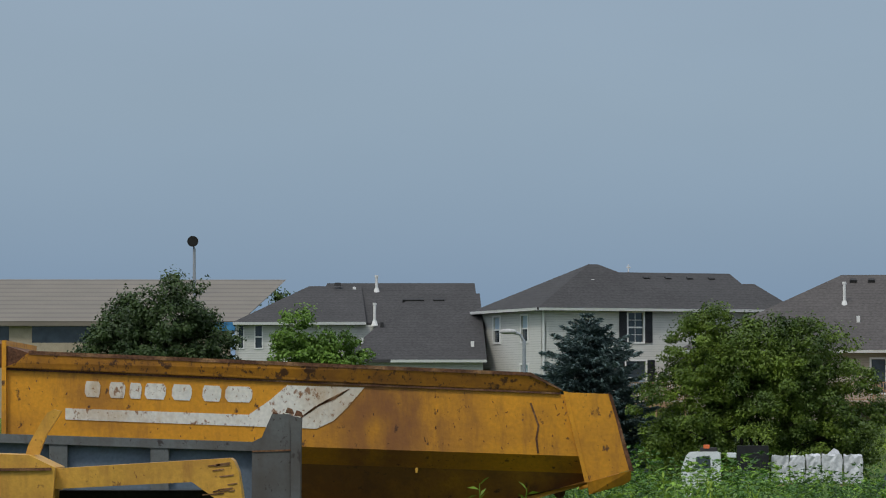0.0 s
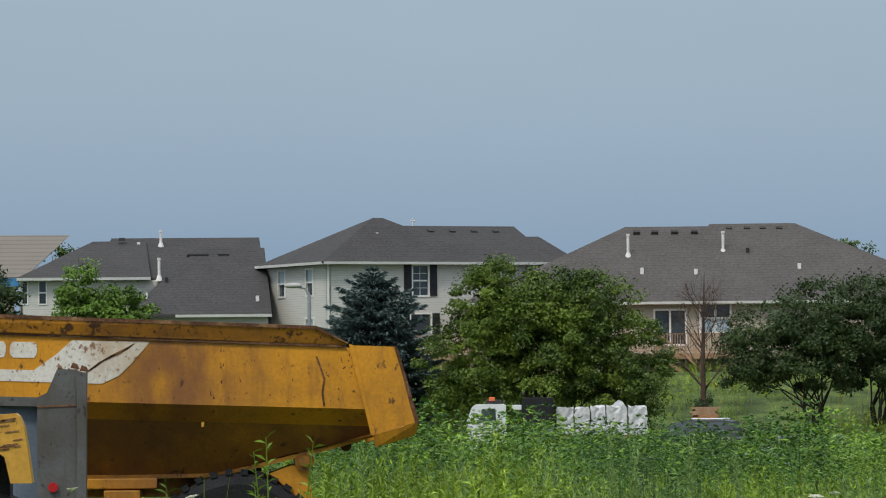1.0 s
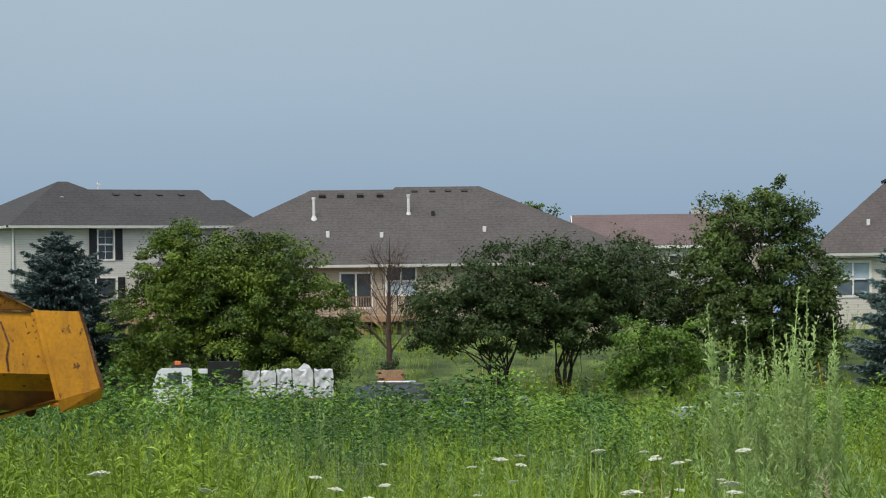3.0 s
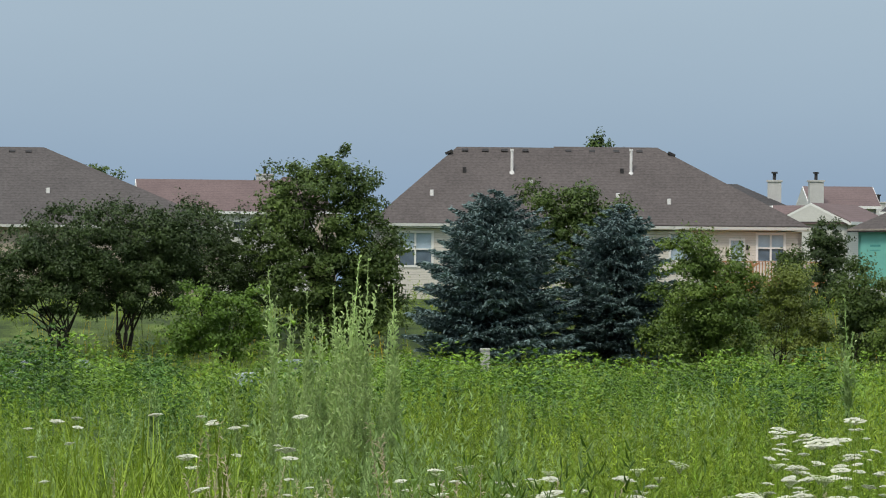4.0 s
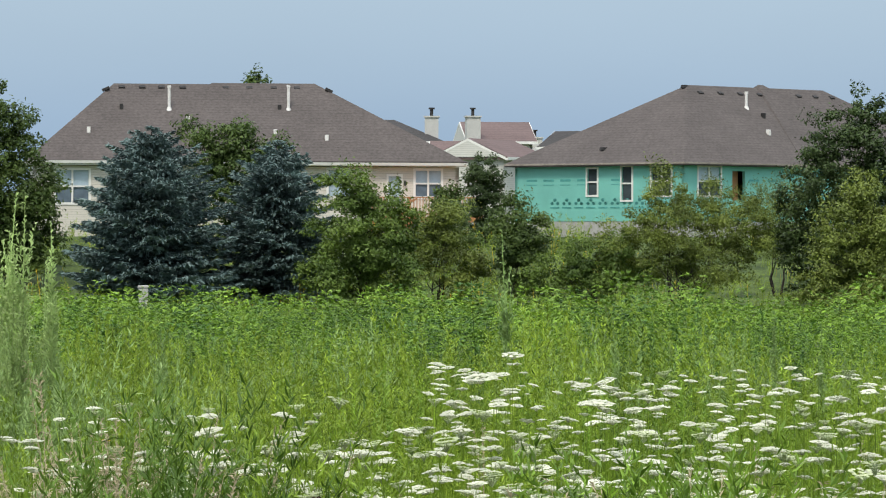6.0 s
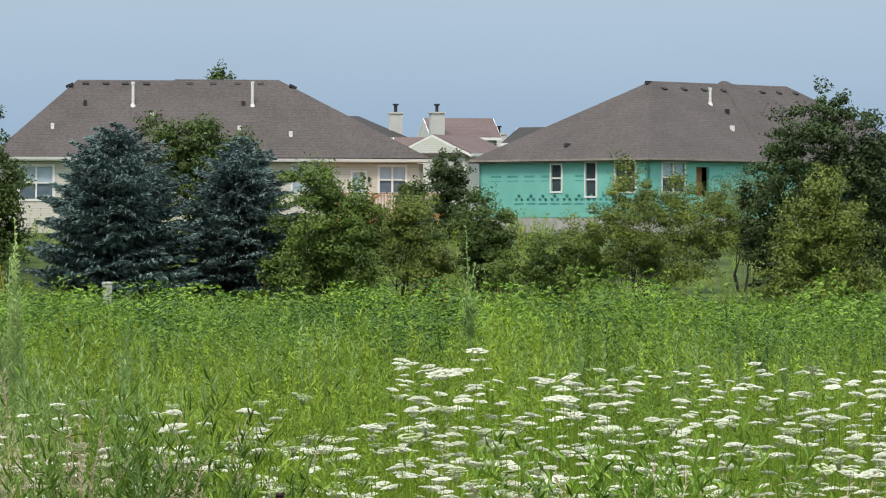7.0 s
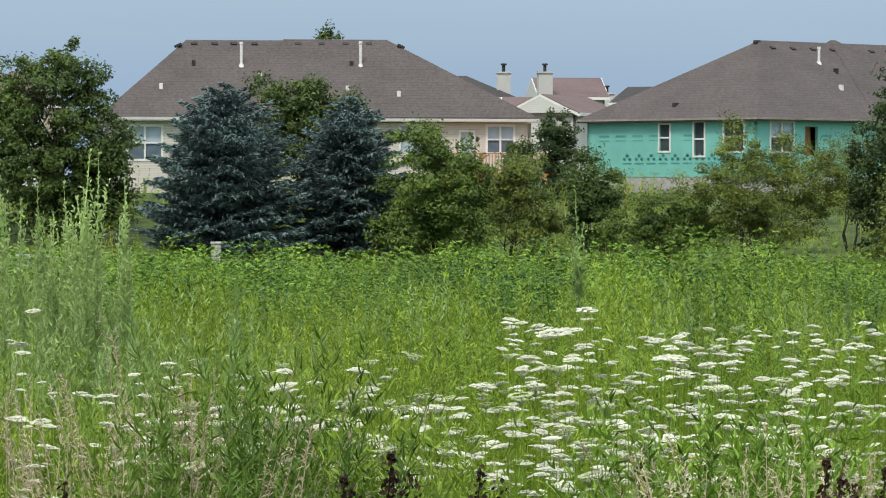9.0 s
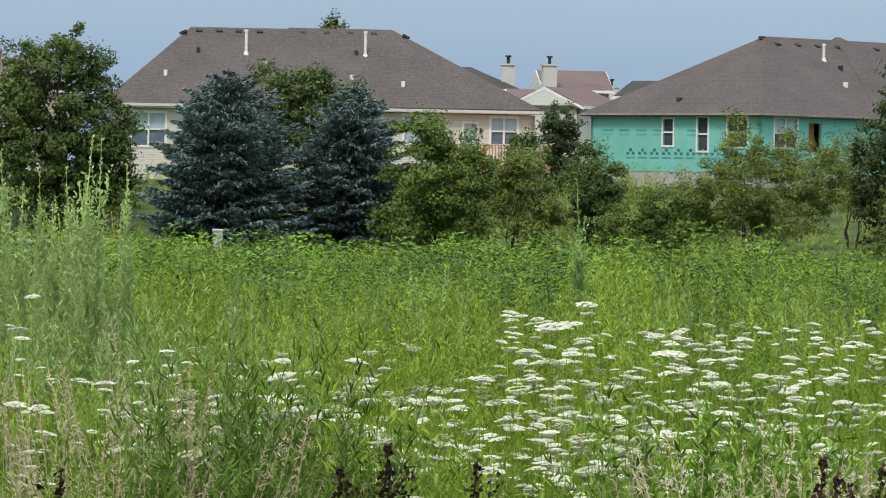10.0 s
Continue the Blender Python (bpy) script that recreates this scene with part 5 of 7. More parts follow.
        sheet(bm, [pt(1038, 852, y - 0.03 * sg), pt(1117, 831, y + 0.045 * sg), pt(1116, 849, y + 0.09 * sg), pt(1106, 856, y + 0.09 * sg), pt(1042, 874, y + 0.0 * sg)], 0.03 * sg)
        part("tail_lip", bm, TRUCK_YELLOW, t)
        bm = bmesh.new()
        sheet(bm, [pt(1076, 694, y + 0.04 * sg), pt(1083, 698, y + 0.04 * sg), pt(1121, 832, y + 0.045 * sg), pt(1114, 834, y + 0.045 * sg), pt(1104, 800, y + 0.045 * sg), pt(1090, 742, y + 0.045 * sg)], 0.05 * sg)
        part("tail_edge", bm, RUST, t, "rusted rear edge")
        bm = bmesh.new()
        sheet(bm, [pt(996, 691, y - 0.028 * sg), pt(1004, 692, y - 0.028 * sg), pt(1042, 852, y - 0.032 * sg), pt(1034, 852, y - 0.032 * sg)], 0.03 * sg)
        part("corner_seam", bm, TRUCK_YELLOW, t)
    # floor, tail floor and head wall
    bm = bmesh.new()
    v = [pt(10, 900, 0.5), pt(760, 915, 0.5), pt(1040, 852, 0.1), pt(1114, 845, 0.1)]
    lowr = [bm.verts.new(p) for p in v]
    upr = [bm.verts.new((p[0], D + wide - (p[1] - D), p[2])) for p in v]
    for i in range(3):
        bm.faces.new((lowr[i], lowr[i + 1], upr[i + 1], upr[i]))
    part("floor_plate", bm, RUST, t, "rusted load floor")
    bm = bmesh.new()
    box(bm, X(4), X(12), D - 0.05, D + wide + 0.05, Z(905), Z(600))
    part("head_wall", bm, TRUCK_YELLOW, t)
    bm = bmesh.new()
    prism(bm, ((X(-70), Z(585)), (X(8), Z(608)), (X(50), Z(622)), (X(22), Z(648)), (X(-70), Z(640))), D - 0.03, D + wide)
    part("canopy", bm, RUST, t, "rusty cab guard at the front of the body")
    # rust streaks and cracks
    rng = np.random.default_rng(77)
    for k in range(90):
        a = rng.uniform(20, 1015)
        b = rng.uniform(low(a) + 12, f1(a) - 10)
        if 120 < a < 470 and 665 < b < 765:
            continue
        bm = bmesh.new()
        l, w = rng.uniform(1.5, 6) * (2.2 if rng.random() < 0.12 else 1), rng.uniform(0.5, 1.5)
        tilt = rng.normal() * 0.5
        sheet(bm, [pt(a, b, -0.004), pt(a + w, b + 1, -0.004), pt(a + w + l * tilt, b + l, -0.004), pt(a + l * tilt - 1, b + l - 1, -0.004)], 0.005)
        part("scrape", bm, RUST, t)
    bm = bmesh.new()
    path = [(938, 712), (946, 735), (952, 752), (948, 775), (951, 800)]
    for (a, b), (c, d) in zip(path, path[1:]):
        sheet(bm, [pt(a - 1, b, -0.006), pt(a + 2.5, b, -0.006), pt(c + 2.5, d, -0.006), pt(c - 1, d, -0.006)], 0.007)
    part("crack", bm, RUST, t)
    # marker knob under the fold
    bm = bmesh.new()
    rod(bm, pt(737, 829, 0.05), pt(737, 829, 0.2), 0.014)
    rod(bm, pt(737, 827, 0.06), pt(737, 835, 0.06), 0.012)
    part("knob", bm, LOADER_YELLOW, t)
    # white stripe, flash and block lettering as plain shapes
    bm = bmesh.new()
    sheet(bm, [pt(116, 720, -0.006), pt(440, 732, -0.006), pt(478, 706, -0.006), pt(508, 680, -0.006), pt(645, 684, -0.006), pt(612, 722, -0.006), pt(590, 743, -0.006), pt(560, 757, -0.006), pt(116, 740, -0.006)], 0.006)
    part("white_flash", bm, WHITE_PAINT, t, "worn white stripe ending in a slanted flash")
    for k in range(3):
        bm = bmesh.new()
        curve = [(530 + 9 * k, 738 - 6 * k), (556 + 9 * k, 718 - 5 * k), (590 + 6 * k, 704 - 5 * k), (612 + 3 * k, 690 - 2 * k)]
        for (a, b), (c, d) in zip(curve, curve[1:]):
            sheet(bm, [pt(a, b, -0.009), pt(c, d, -0.009), pt(c, d + 2, -0.009), pt(a, b + 3, -0.009)], 0.008)
        part("scrape", bm, RUST, t)
    for a0, a1 in ((150, 178), (193, 222), (229, 251), (256, 294), (304, 340), (358, 392), (398, 447)):
        o = 672 + (a0 - 150) * 0.038
        bm = bmesh.new()
        k = (a1 - a0) * 0.12
        sheet(bm, [pt(a0 + k, o, -0.006), pt(a1 - k, o + 1, -0.006), pt(a1, o + 8, -0.006), pt(a1 - 1, o + 21, -0.006), pt(a1 - k, o + 29, -0.006), pt(a0 + k, o + 28, -0.006), pt(a0, o + 20, -0.006), pt(a0 + 1, o + 7, -0.006)], 0.006)
        part("white_block", bm, WHITE_PAINT, t)
    # chassis
    bm = bmesh.new()
    box(bm, X(-60), X(900), D + 0.75, D + 0.95, Z(962), Z(928))
    box(bm, X(-60), X(900), D + 1.65, D + 1.85, Z(962), Z(928))
    part("chassis_rail", bm, TRUCK_YELLOW, t)
    bm = bmesh.new()
    box(bm, X(530), X(655), D + 0.35, D + 0.8, Z(945), Z(926), 0.01)
    box(bm, X(560), X(625), D + 0.3, D + 0.8, Z(975), Z(947), 0.01)
    part("battery_box", bm, TRUCK_YELLOW, t)
    bm = bmesh.new()
    prism(bm, ((X(855), Z(920)), (X(895), Z(905)), (X(925), Z(912)), (X(932), Z(975)), (X(905), Z(975)), (X(890), Z(950))), D + 0.35, D + 0.9)
    part("rear_bracket", bm, TRUCK_YELLOW, t)
    bm = bmesh.new()
    rod(bm, pt(917, 898, 0.3), pt(917, 898, 1.0), 0.085, n=16)
    rod(bm, pt(917, 898, 0.26), pt(917, 898, 0.3), 0.05, n=12)
    part("hinge_pin", bm, SHADED_YELLOW, t)
    bm = bmesh.new()
    rod(bm, pt(992, 872, 0.45), pt(992, 872, 0.5), 0.05, n=12)
    part("tow_ring", bm, RUST, t)
    for cx in (796, 330):
        for y0 in (0.1, 1.95):
            c = Vector((X(cx), 0, Z(1074)))
            bm = bmesh.new()
            n = 36
            prof = ((0.42, 0.02), (0.66, 0.0), (0.745, 0.06), (0.75, 0.28), (0.745, 0.50), (0.66, 0.56), (0.42, 0.54))
            rings = [[bm.verts.new((c.x + r * math.cos(2 * math.pi * i / n), D + y0 + y, c.z + r * math.sin(2 * math.pi * i / n))) for i in range(n)] for r, y in prof]
            for a, b in zip(rings, rings[1:]):
                for i in range(n):
                    bm.faces.new((a[i], a[(i + 1) % n], b[(i + 1) % n], b[i]))
            wheel = part("tyre", bm, TYRE, t, "black lugged tyre")
            bm = bmesh.new()
            box(bm, 0.74, 0.785, -0.24, 0.24, -0.03, 0.03)
            lug = part("lug", bm, TYRE, wheel)
            for i in range(n):
                piece = lug if i == 0 else new("lug", lug.data)
                piece.parent = wheel
                piece.matrix_local = Matrix.Translation((c.x, D + y0 + 0.28, c.z)) @ Matrix.Rotation(-2 * math.pi * (i + 0.5) / n, 4, "Y")
            bm = bmesh.new()
            rod(bm, (c.x, D + y0 + 0.12, c.z), (c.x, D + y0 + 0.4, c.z), 0.43, 0.43, 24)
            rod(bm, (c.x, D + y0 + 0.04, c.z), (c.x, D + y0 + 0.14, c.z), 0.16, 0.2, 16)
            part("rim", bm, TRUCK_YELLOW, wheel)


def grey_box():
    D = 34.2
    s = 7467 / D
    X = lambda a: (a - 784) / s
    Z = lambda b: EYE_Z + (745.6 - b) / s
    t = thing("trailer_box", pose(0, 0, 0), "grey steel trailer box with ribbed sides beside the dump truck", "trailer")
    bm = bmesh.new()
    prism(bm, ((X(-300), Z(755)), (X(448), Z(780)), (X(448), Z(796)), (X(-300), Z(770))), D - 0.06, D + 0.06)
    part("top_rail", bm, GREY_STEEL, t)
    bm = bmesh.new()
    prism(bm, ((X(-300), Z(770)), (X(450), Z(796)), (X(450), Z(1010)), (X(-300), Z(1010))), D + 0.03, D + 0.06)
    part("side_panel", bm, BLUE_GREY, t, "blue-grey sheet panel")
    for a in (-280, -100, 88, 267):
        bm = bmesh.new()
        box(bm, X(a), X(a + 33), D - 0.05, D + 0.028, Z(1010), Z(772 + a * 0.033), 0.008)
        part("rib", bm, GREY_STEEL, t)
    bm = bmesh.new()
    prism(bm, ((X(445), Z(1040)), (X(447), Z(780)), (X(464), Z(772)), (X(482), Z(731)), (X(515), Z(731)), (X(515), Z(1040))), D - 0.10, D + 0.10)
    part("corner_post", bm, GREY_STEEL, t, "bent corner post")
    bm = bmesh.new()
    prism(bm, ((X(515), Z(1040)), (X(516), Z(765)), (X(514), Z(733)), (X(534), Z(738)), (X(533), Z(768)), (X(531), Z(1040))), D - 0.14, D + 0.16)
    part("post_flange", bm, GREY_STEEL, t)
    for k, (a, b) in enumerate(((480, 727), (497, 729), (505, 719), (521, 724))):
        bm = bmesh.new()
        prism(bm, ((X(a), Z(b + 10)), (X(a + 4), Z(b)), (X(a + 12), Z(b + 3)), (X(a + 16), Z(b + 12))), D - 0.05, D + 0.04)
        part("bent_tab", bm, RUST, t)
    bm = bmesh.new()
    prism(bm, ((X(447), Z(795)), (X(515), Z(793)), (X(515), Z(796)), (X(447), Z(798))), D - 0.108, D - 0.1)
    part("weld_seam", bm, RUST, t)
    bm = bmesh.new()
    box(bm, X(-300), X(445), D + 0.07, D + 2.3, Z(1040), Z(1000))
    part("bed", bm, GREY_STEEL, t)
    bm = bmesh.new()
    rod(bm, (X(474), D - 0.13, Z(938)), (X(474), D - 0.09, Z(938)), 0.04, n=14)
    part("marker_lamp", bm, RED_LENS, t, "round red marker lamp")
    for a in (-200, 100, 380):
        bm = bmesh.new()
        box(bm, X(a), X(a + 30), D + 0.2, D + 0.4, -0.4, Z(1035))
        part("leg", bm, GREY_STEEL, t)


def loader():
    D = 31.5
    s = 7467 / D
    X = lambda a: (a - 784) / s
    Z = lambda b: EYE_Z + (745.6 - b) / s
    t = thing("wheel_loader", pose(0, 0, 0), "weathered yellow loader arm and fender beside the trailer", "machine")
    bm = bmesh.new()
    prism(bm, ((X(98), Z(862)), (X(104), Z(826)), (X(410), Z(808)), (X(416), Z(813)), (X(424), Z(832)), (X(432), Z(884)), (X(438), Z(930)), (X(400), Z(930)), (X(390), Z(884)), (X(342), Z(850))), D - 0.18, D + 0.18)
    part("boom", bm, LOADER_YELLOW, t, "bent yellow boom with worn end")
    bm = bmesh.new()
    prism(bm, ((X(-250), Z(800)), (X(0), Z(800)), (X(58), Z(802)), (X(104), Z(824)), (X(97), Z(940)), (X(-250), Z(940))), D - 0.3, D + 0.5)
    part("fender", bm, LOADER_YELLOW, t)
    bm = bmesh.new()
    prism(bm, ((X(-250), Z(828)), (X(98), Z(824)), (X(98), Z(829)), (X(-250), Z(834))), D - 0.32, D - 0.298)
    part("fender_seam", bm, RUST, t)
    bm = bmesh.new()
    prism(bm, ((X(46), Z(802)), (X(50), Z(787)), (X(66), Z(757)), (X(84), Z(728)), (X(96), Z(722)), (X(109), Z(725)), (X(104), Z(735)), (X(84), Z(765)), (X(70), Z(802))), D - 0.02, D + 0.05)
    part("guard_strip", bm, LOADER_YELLOW, t, "curved upright guard strip")
    rng = np.random.default_rng(5)
    for k in range(12):
        a, b = rng.uniform(380, 422), rng.uniform(815, 870)
        bm = bmesh.new()
        l = rng.uniform(10, 40)
        prism(bm, ((X(a - l), Z(b + 3)), (X(a), Z(b)), (X(a), Z(b + 2.5)), (X(a - l), Z(b + 5))), D - 0.186, D - 0.18)
        part("scrape", bm, RUST, t)
    # block added below the boom; tyre black stands in for the shade
    bm = bmesh.new()
    box(bm, X(100), X(395), D + 0.2, D + 0.6, Z(1000), Z(866))
    part("frame", bm, TYRE, t, "near-black block under the boom, coloured for the shade there")
    for a in (-120, 330):
        bm = bmesh.new()
        rod(bm, (X(a), D + 0.1, 0.35), (X(a), D + 0.65, 0.35), 0.72, 0.72, 30)
        w = part("tyre", bm, TYRE, t)
        bm = bmesh.new()
        rod(bm, (X(a), D + 0.06, 0.35), (X(a), D + 0.1, 0.35), 0.36, 0.38, 20)
        part("rim", bm, LOADER_YELLOW, w)


dumper()
grey_box()
loader()

# ---- parked vehicles, pallets and posts in the hollow ----
CAR_WHITE = material("car_white", (0.72, 0.73, 0.73), 0.35, vary=0.05, specular=0.5)
CAR_GREY = material("car_grey", (0.045, 0.05, 0.055), 0.35, metal=0.0, vary=0.06, specular=0.5)
CAR_SILVER = material("car_silver", (0.42, 0.47, 0.52), 0.3, metal=0.3, vary=0.06, specular=0.5)
CAR_GLASS = material("car_glass", (0.06, 0.075, 0.085), 0.08, specular=0.6)
BEACON = material("beacon_orange", (0.55, 0.13, 0.04), 0.4)
PLASTIC_WRAP = material("white_wrap", (0.58, 0.58, 0.58), 0.45, vary=0.14, scale=1.5, fine=8, fine_vary=0.18, bump=0.8, bump_scale=5)
BLACK_BOARD = material("black_steel", (0.015, 0.015, 0.016), 0.6)


def loft(bm, sections):
    """Skins a list of closed rings with the same number of points."""
    rings = [[bm.verts.new(p) for p in r] for r in sections]
    n = len(rings[0])
    for a, b in zip(rings, rings[1:]):
        for i in range(n):
            bm.faces.new((a[i], a[(i + 1) % n], b[(i + 1) % n], b[i]))
    bm.faces.new(rings[0][::-1])
    bm.faces.new(rings[-1])


def wheels(t, xs, y0, y1, r):
    for x in xs:
        for y in (y0, y1):
            bm = bmesh.new()
            rod(bm, (x, y, r), (x, y + 0.22, r), r, r, 20)
            w = part("wheel", bm, TYRE, t)
            bm = bmesh.new()
            rod(bm, (x, y - 0.01, r), (x, y + 0.23, r), r * 0.6, r * 0.6, 16)
            part("rim", bm, STEEL, w)


def flatbed():
    D = 172
    s = 7467 / D
    Z = lambda b: EYE_Z + (578 - b) / s
    m = at(4.35, D)
    gz = ground_z(m.translation.x, m.translation.y)
    m.translation.z = gz
    X = lambda a: (a - 840) / s
    H = lambda b: Z(b) - gz
    t = thing("flatbed_truck", m, "white flatbed truck with an orange beacon loaded with wrapped pallets", "truck")
    bm = bmesh.new()
    prism(bm, ((X(694), 0.6), (X(694), H(662)), (X(703), H(637)), (X(709), H(632)), (X(757), H(631)), (X(763), H(634)), (X(764), 0.6)), 0, 2.0)
    part("cab", bm, CAR_WHITE, t)
    bm = bmesh.new()
    prism(bm, ((X(717), H(660)), (X(721), H(640)), (X(745), H(639)), (X(746), H(662))), -0.012, 0.006)
    part("side_window", bm, CAR_GLASS, t)
    bm = bmesh.new()
    sheet(bm, [(X(693), 0.1, H(662)), (X(702), 0.1, H(638)), (X(702), 1.9, H(638)), (X(693), 1.9, H(662))], 0.01)
    part("windscreen", bm, CAR_GLASS, t)
    bm = bmesh.new()
    box(bm, X(727), X(757), 0.5, 1.5, H(631), H(624), 0.02)
    part("light_bar", bm, VENT_DARK, t)
    bm = bmesh.new()
    box(bm, X(733), X(744), 0.45, 0.75, H(626), H(619), 0.03)
    part("beacon", bm, BEACON, t, "orange warning beacon")
    bm = bmesh.new()
    box(bm, X(774), X(791), -0.05, 0.2, H(642), H(633), 0.02)
    part("mirror", bm, CAR_WHITE, t)
    bm = bmesh.new()
    box(bm, X(792), X(848), 0.0, 2.1, H(668), H(621), 0.01)
    part("headboard", bm, BLACK_BOARD, t, "black bulkhead behind the cab")
    bm = bmesh.new()
    box(bm, X(766), X(1035), 0.0, 2.2, 0.85, 1.0, 0.01)
    part("bed", bm, BLACK_BOARD, t)
    bm = bmesh.new()
    box(bm, X(700), X(1030), 0.6, 0.8, 0.55, 0.83)
    box(bm, X(700), X(1030), 1.4, 1.6, 0.55, 0.83)
    part("chassis", bm, BLACK_BOARD, t)
    wheels(t, (X(728), X(985)), -0.02, 1.98, 0.42)
    rng = np.random.default_rng(9)
    spans = ((799, 848, 645), (852, 884, 642), (885, 912, 642), (913, 940, 640), (941, 978, 639), (980, 1014, 641))
    for a, b, h in spans:
        mm = m @ Matrix.Translation((X((a + b) / 2), 1.0, 1.004))
        w, top = (b - a) / s, H(h) - 1.0
        bale = tagged(new("wrapped_pallet", None), "pallet load shrouded in crumpled white plastic wrap", "pallet", "wrapped pallets")
        bale.matrix_world = mm
        bm = bmesh.new()
        box(bm, -w / 2 + 0.02, w / 2 - 0.02, -0.6, 0.6, 0.0, 0.12)
        part("pallet_base", bm, DECK_WOOD, bale)
        bm = bmesh.new()
        box(bm, -w / 2 + 0.015, w / 2 - 0.015, -0.62, 0.62, 0.123, top)
        bmesh.ops.subdivide_edges(bm, edges=bm.edges, cuts=4, use_grid_fill=True)
        for v in bm.verts:
            v.co += Vector(rng.normal(size=3) * 0.018)
            if v.co.z > top - 0.05:
                v.co.z += rng.uniform(-0.03, 0.10)
                v.co.x *= 0.94
        part("wrap", bm, PLASTIC_WRAP, bale)
        if a == 941:
            bm = bmesh.new()
            prism(bm, ((-w * 0.3, top), (w * 0.1, top + 0.30), (w * 0.3, top + 0.22), (w * 0.45, top)), -0.3, 0.3)
            part("loose_flap", bm, PLASTIC_WRAP, bale)


def estate_car(az, D, roof_at, length, paint, label, turn=0.0, rails=True, shift=0.0):
    """A car in the hollow whose roof stands roof_at metres above its ground."""
    m = at(az, D, 0, turn)
    m.translation.z = ground_z(m.translation.x, m.translation.y) + shift
    t = thing("car", m, label, "car", "parked cars")
    L, h = length, roof_at
    prof = [(-L * 0.5, 0.35), (-L * 0.5, 0.8), (-L * 0.47, 0.95), (-L * 0.2, 1.02), (L * 0.46, 1.05), (L * 0.5, 0.95), (L * 0.5, 0.35)]
    bm = bmesh.new()
    prism(bm, prof, 0, 1.8)
    bmesh.ops.bevel(bm, geom=[e for e in bm.edges], offset=0.05, segments=2, affect="EDGES", profile=0.5)
    part("body", bm, paint, t)
    cab = [(-L * 0.21, 1.0), (-L * 0.06, h - 0.05), (0.0, h), (L * 0.36, h - 0.01), (L * 0.41, h - 0.06), (L * 0.46, 1.03)]
    bm = bmesh.new()
    loft(bm, [[(x, y, z) for x, z in cab] for y in (0.12, 1.68)])
    for v in bm.verts:
        if v.co.z > 1.2:
            v.co.y += 0.13 if v.co.y < 0.9 else -0.13
    part("cabin", bm, paint, t)
    for a, b in ((-0.135, 0.03), (0.05, 0.20), (0.22, 0.37)):
        for y in (0, 1):
            bm = bmesh.new()
            zb, zt = 1.08, h - 0.10
            lo, hi = (0.125, 0.235) if not y else (1.675, 1.565)
            q = [(L * a - (0.10 if a < 0 else 0), lo, zb), (L * b, lo, zb), (L * b - (0.05 if b > 0.3 else 0), hi, zt), (L * a + (0.12 if a < 0 else 0), hi, zt)]
            sheet(bm, [(x, yy - 0.008, z) for x, yy, z in q], 0.016)
            part("side_window", bm, CAR_GLASS, t)
    bm = bmesh.new()
    sheet(bm, [(-L * 0.205, 0.2, 1.05), (-L * 0.07, 0.3, h - 0.07), (-L * 0.07, 1.5, h - 0.07), (-L * 0.205, 1.6, 1.05)], -0.012)
    part("windscreen", bm, CAR_GLASS, t)
    if rails:
        for y in (0.33, 1.45):
            bm = bmesh.new()
            rod(bm, (0.05, y, h + 0.05), (L * 0.34, y, h + 0.05), 0.02)
            for x in (0.06, L * 0.17, L * 0.33):
                rod(bm, (x, y, h - 0.02), (x, y, h + 0.05), 0.02)
            part("roof_rail", bm, CAR_SILVER, t)
    wheels(t, (-L * 0.31, L * 0.32), -0.02, 1.6, 0.33)


def lumber_stack():
    m = at(6.46, 178)
    m.translation.z = ground_z(m.translation.x, m.translation.y)
    t = thing("lumber_stack", m, "stack of weathered reddish timber pallets and boards", "lumber")
    rng = np.random.default_rng(3)
    z = 0.0
    H = EYE_Z + (578 - 641) * 178 / 7467.0 - m.translation.z
    while z < H:
        for k in range(3):
            bm = bmesh.new()
            o, e = rng.uniform(-0.16, 0.16), rng.uniform(0.38, 0.58)
            box(bm, -e + o, e + o, -0.5 + 0.36 * k, -0.2 + 0.36 * k, z, z + 0.075)
            part("board", bm, RAW_WOOD if rng.random() < 0.25 else DECK_WOOD, t)
        z += 0.085


def marker_post():
    m = at(13.698, 150)
    m.translation.z = ground_z(m.translation.x, m.translation.y)
    t = thing("utility_pedestal", m, "pale grey utility pedestal standing in the weeds", "post")
    top = EYE_Z + (416 - 502.5) * 150 / 7467.0 - m.translation.z
    bm = bmesh.new()
    box(bm, -0.17, 0.17, -0.12, 0.12, -0.1, top - 0.1, 0.02)
    part("body", bm, CONCRETE, t)
    bm = bmesh.new()
    box(bm, -0.2, 0.2, -0.15, 0.15, top - 0.1, top, 0.03)
    part("cap", bm, CONCRETE, t)


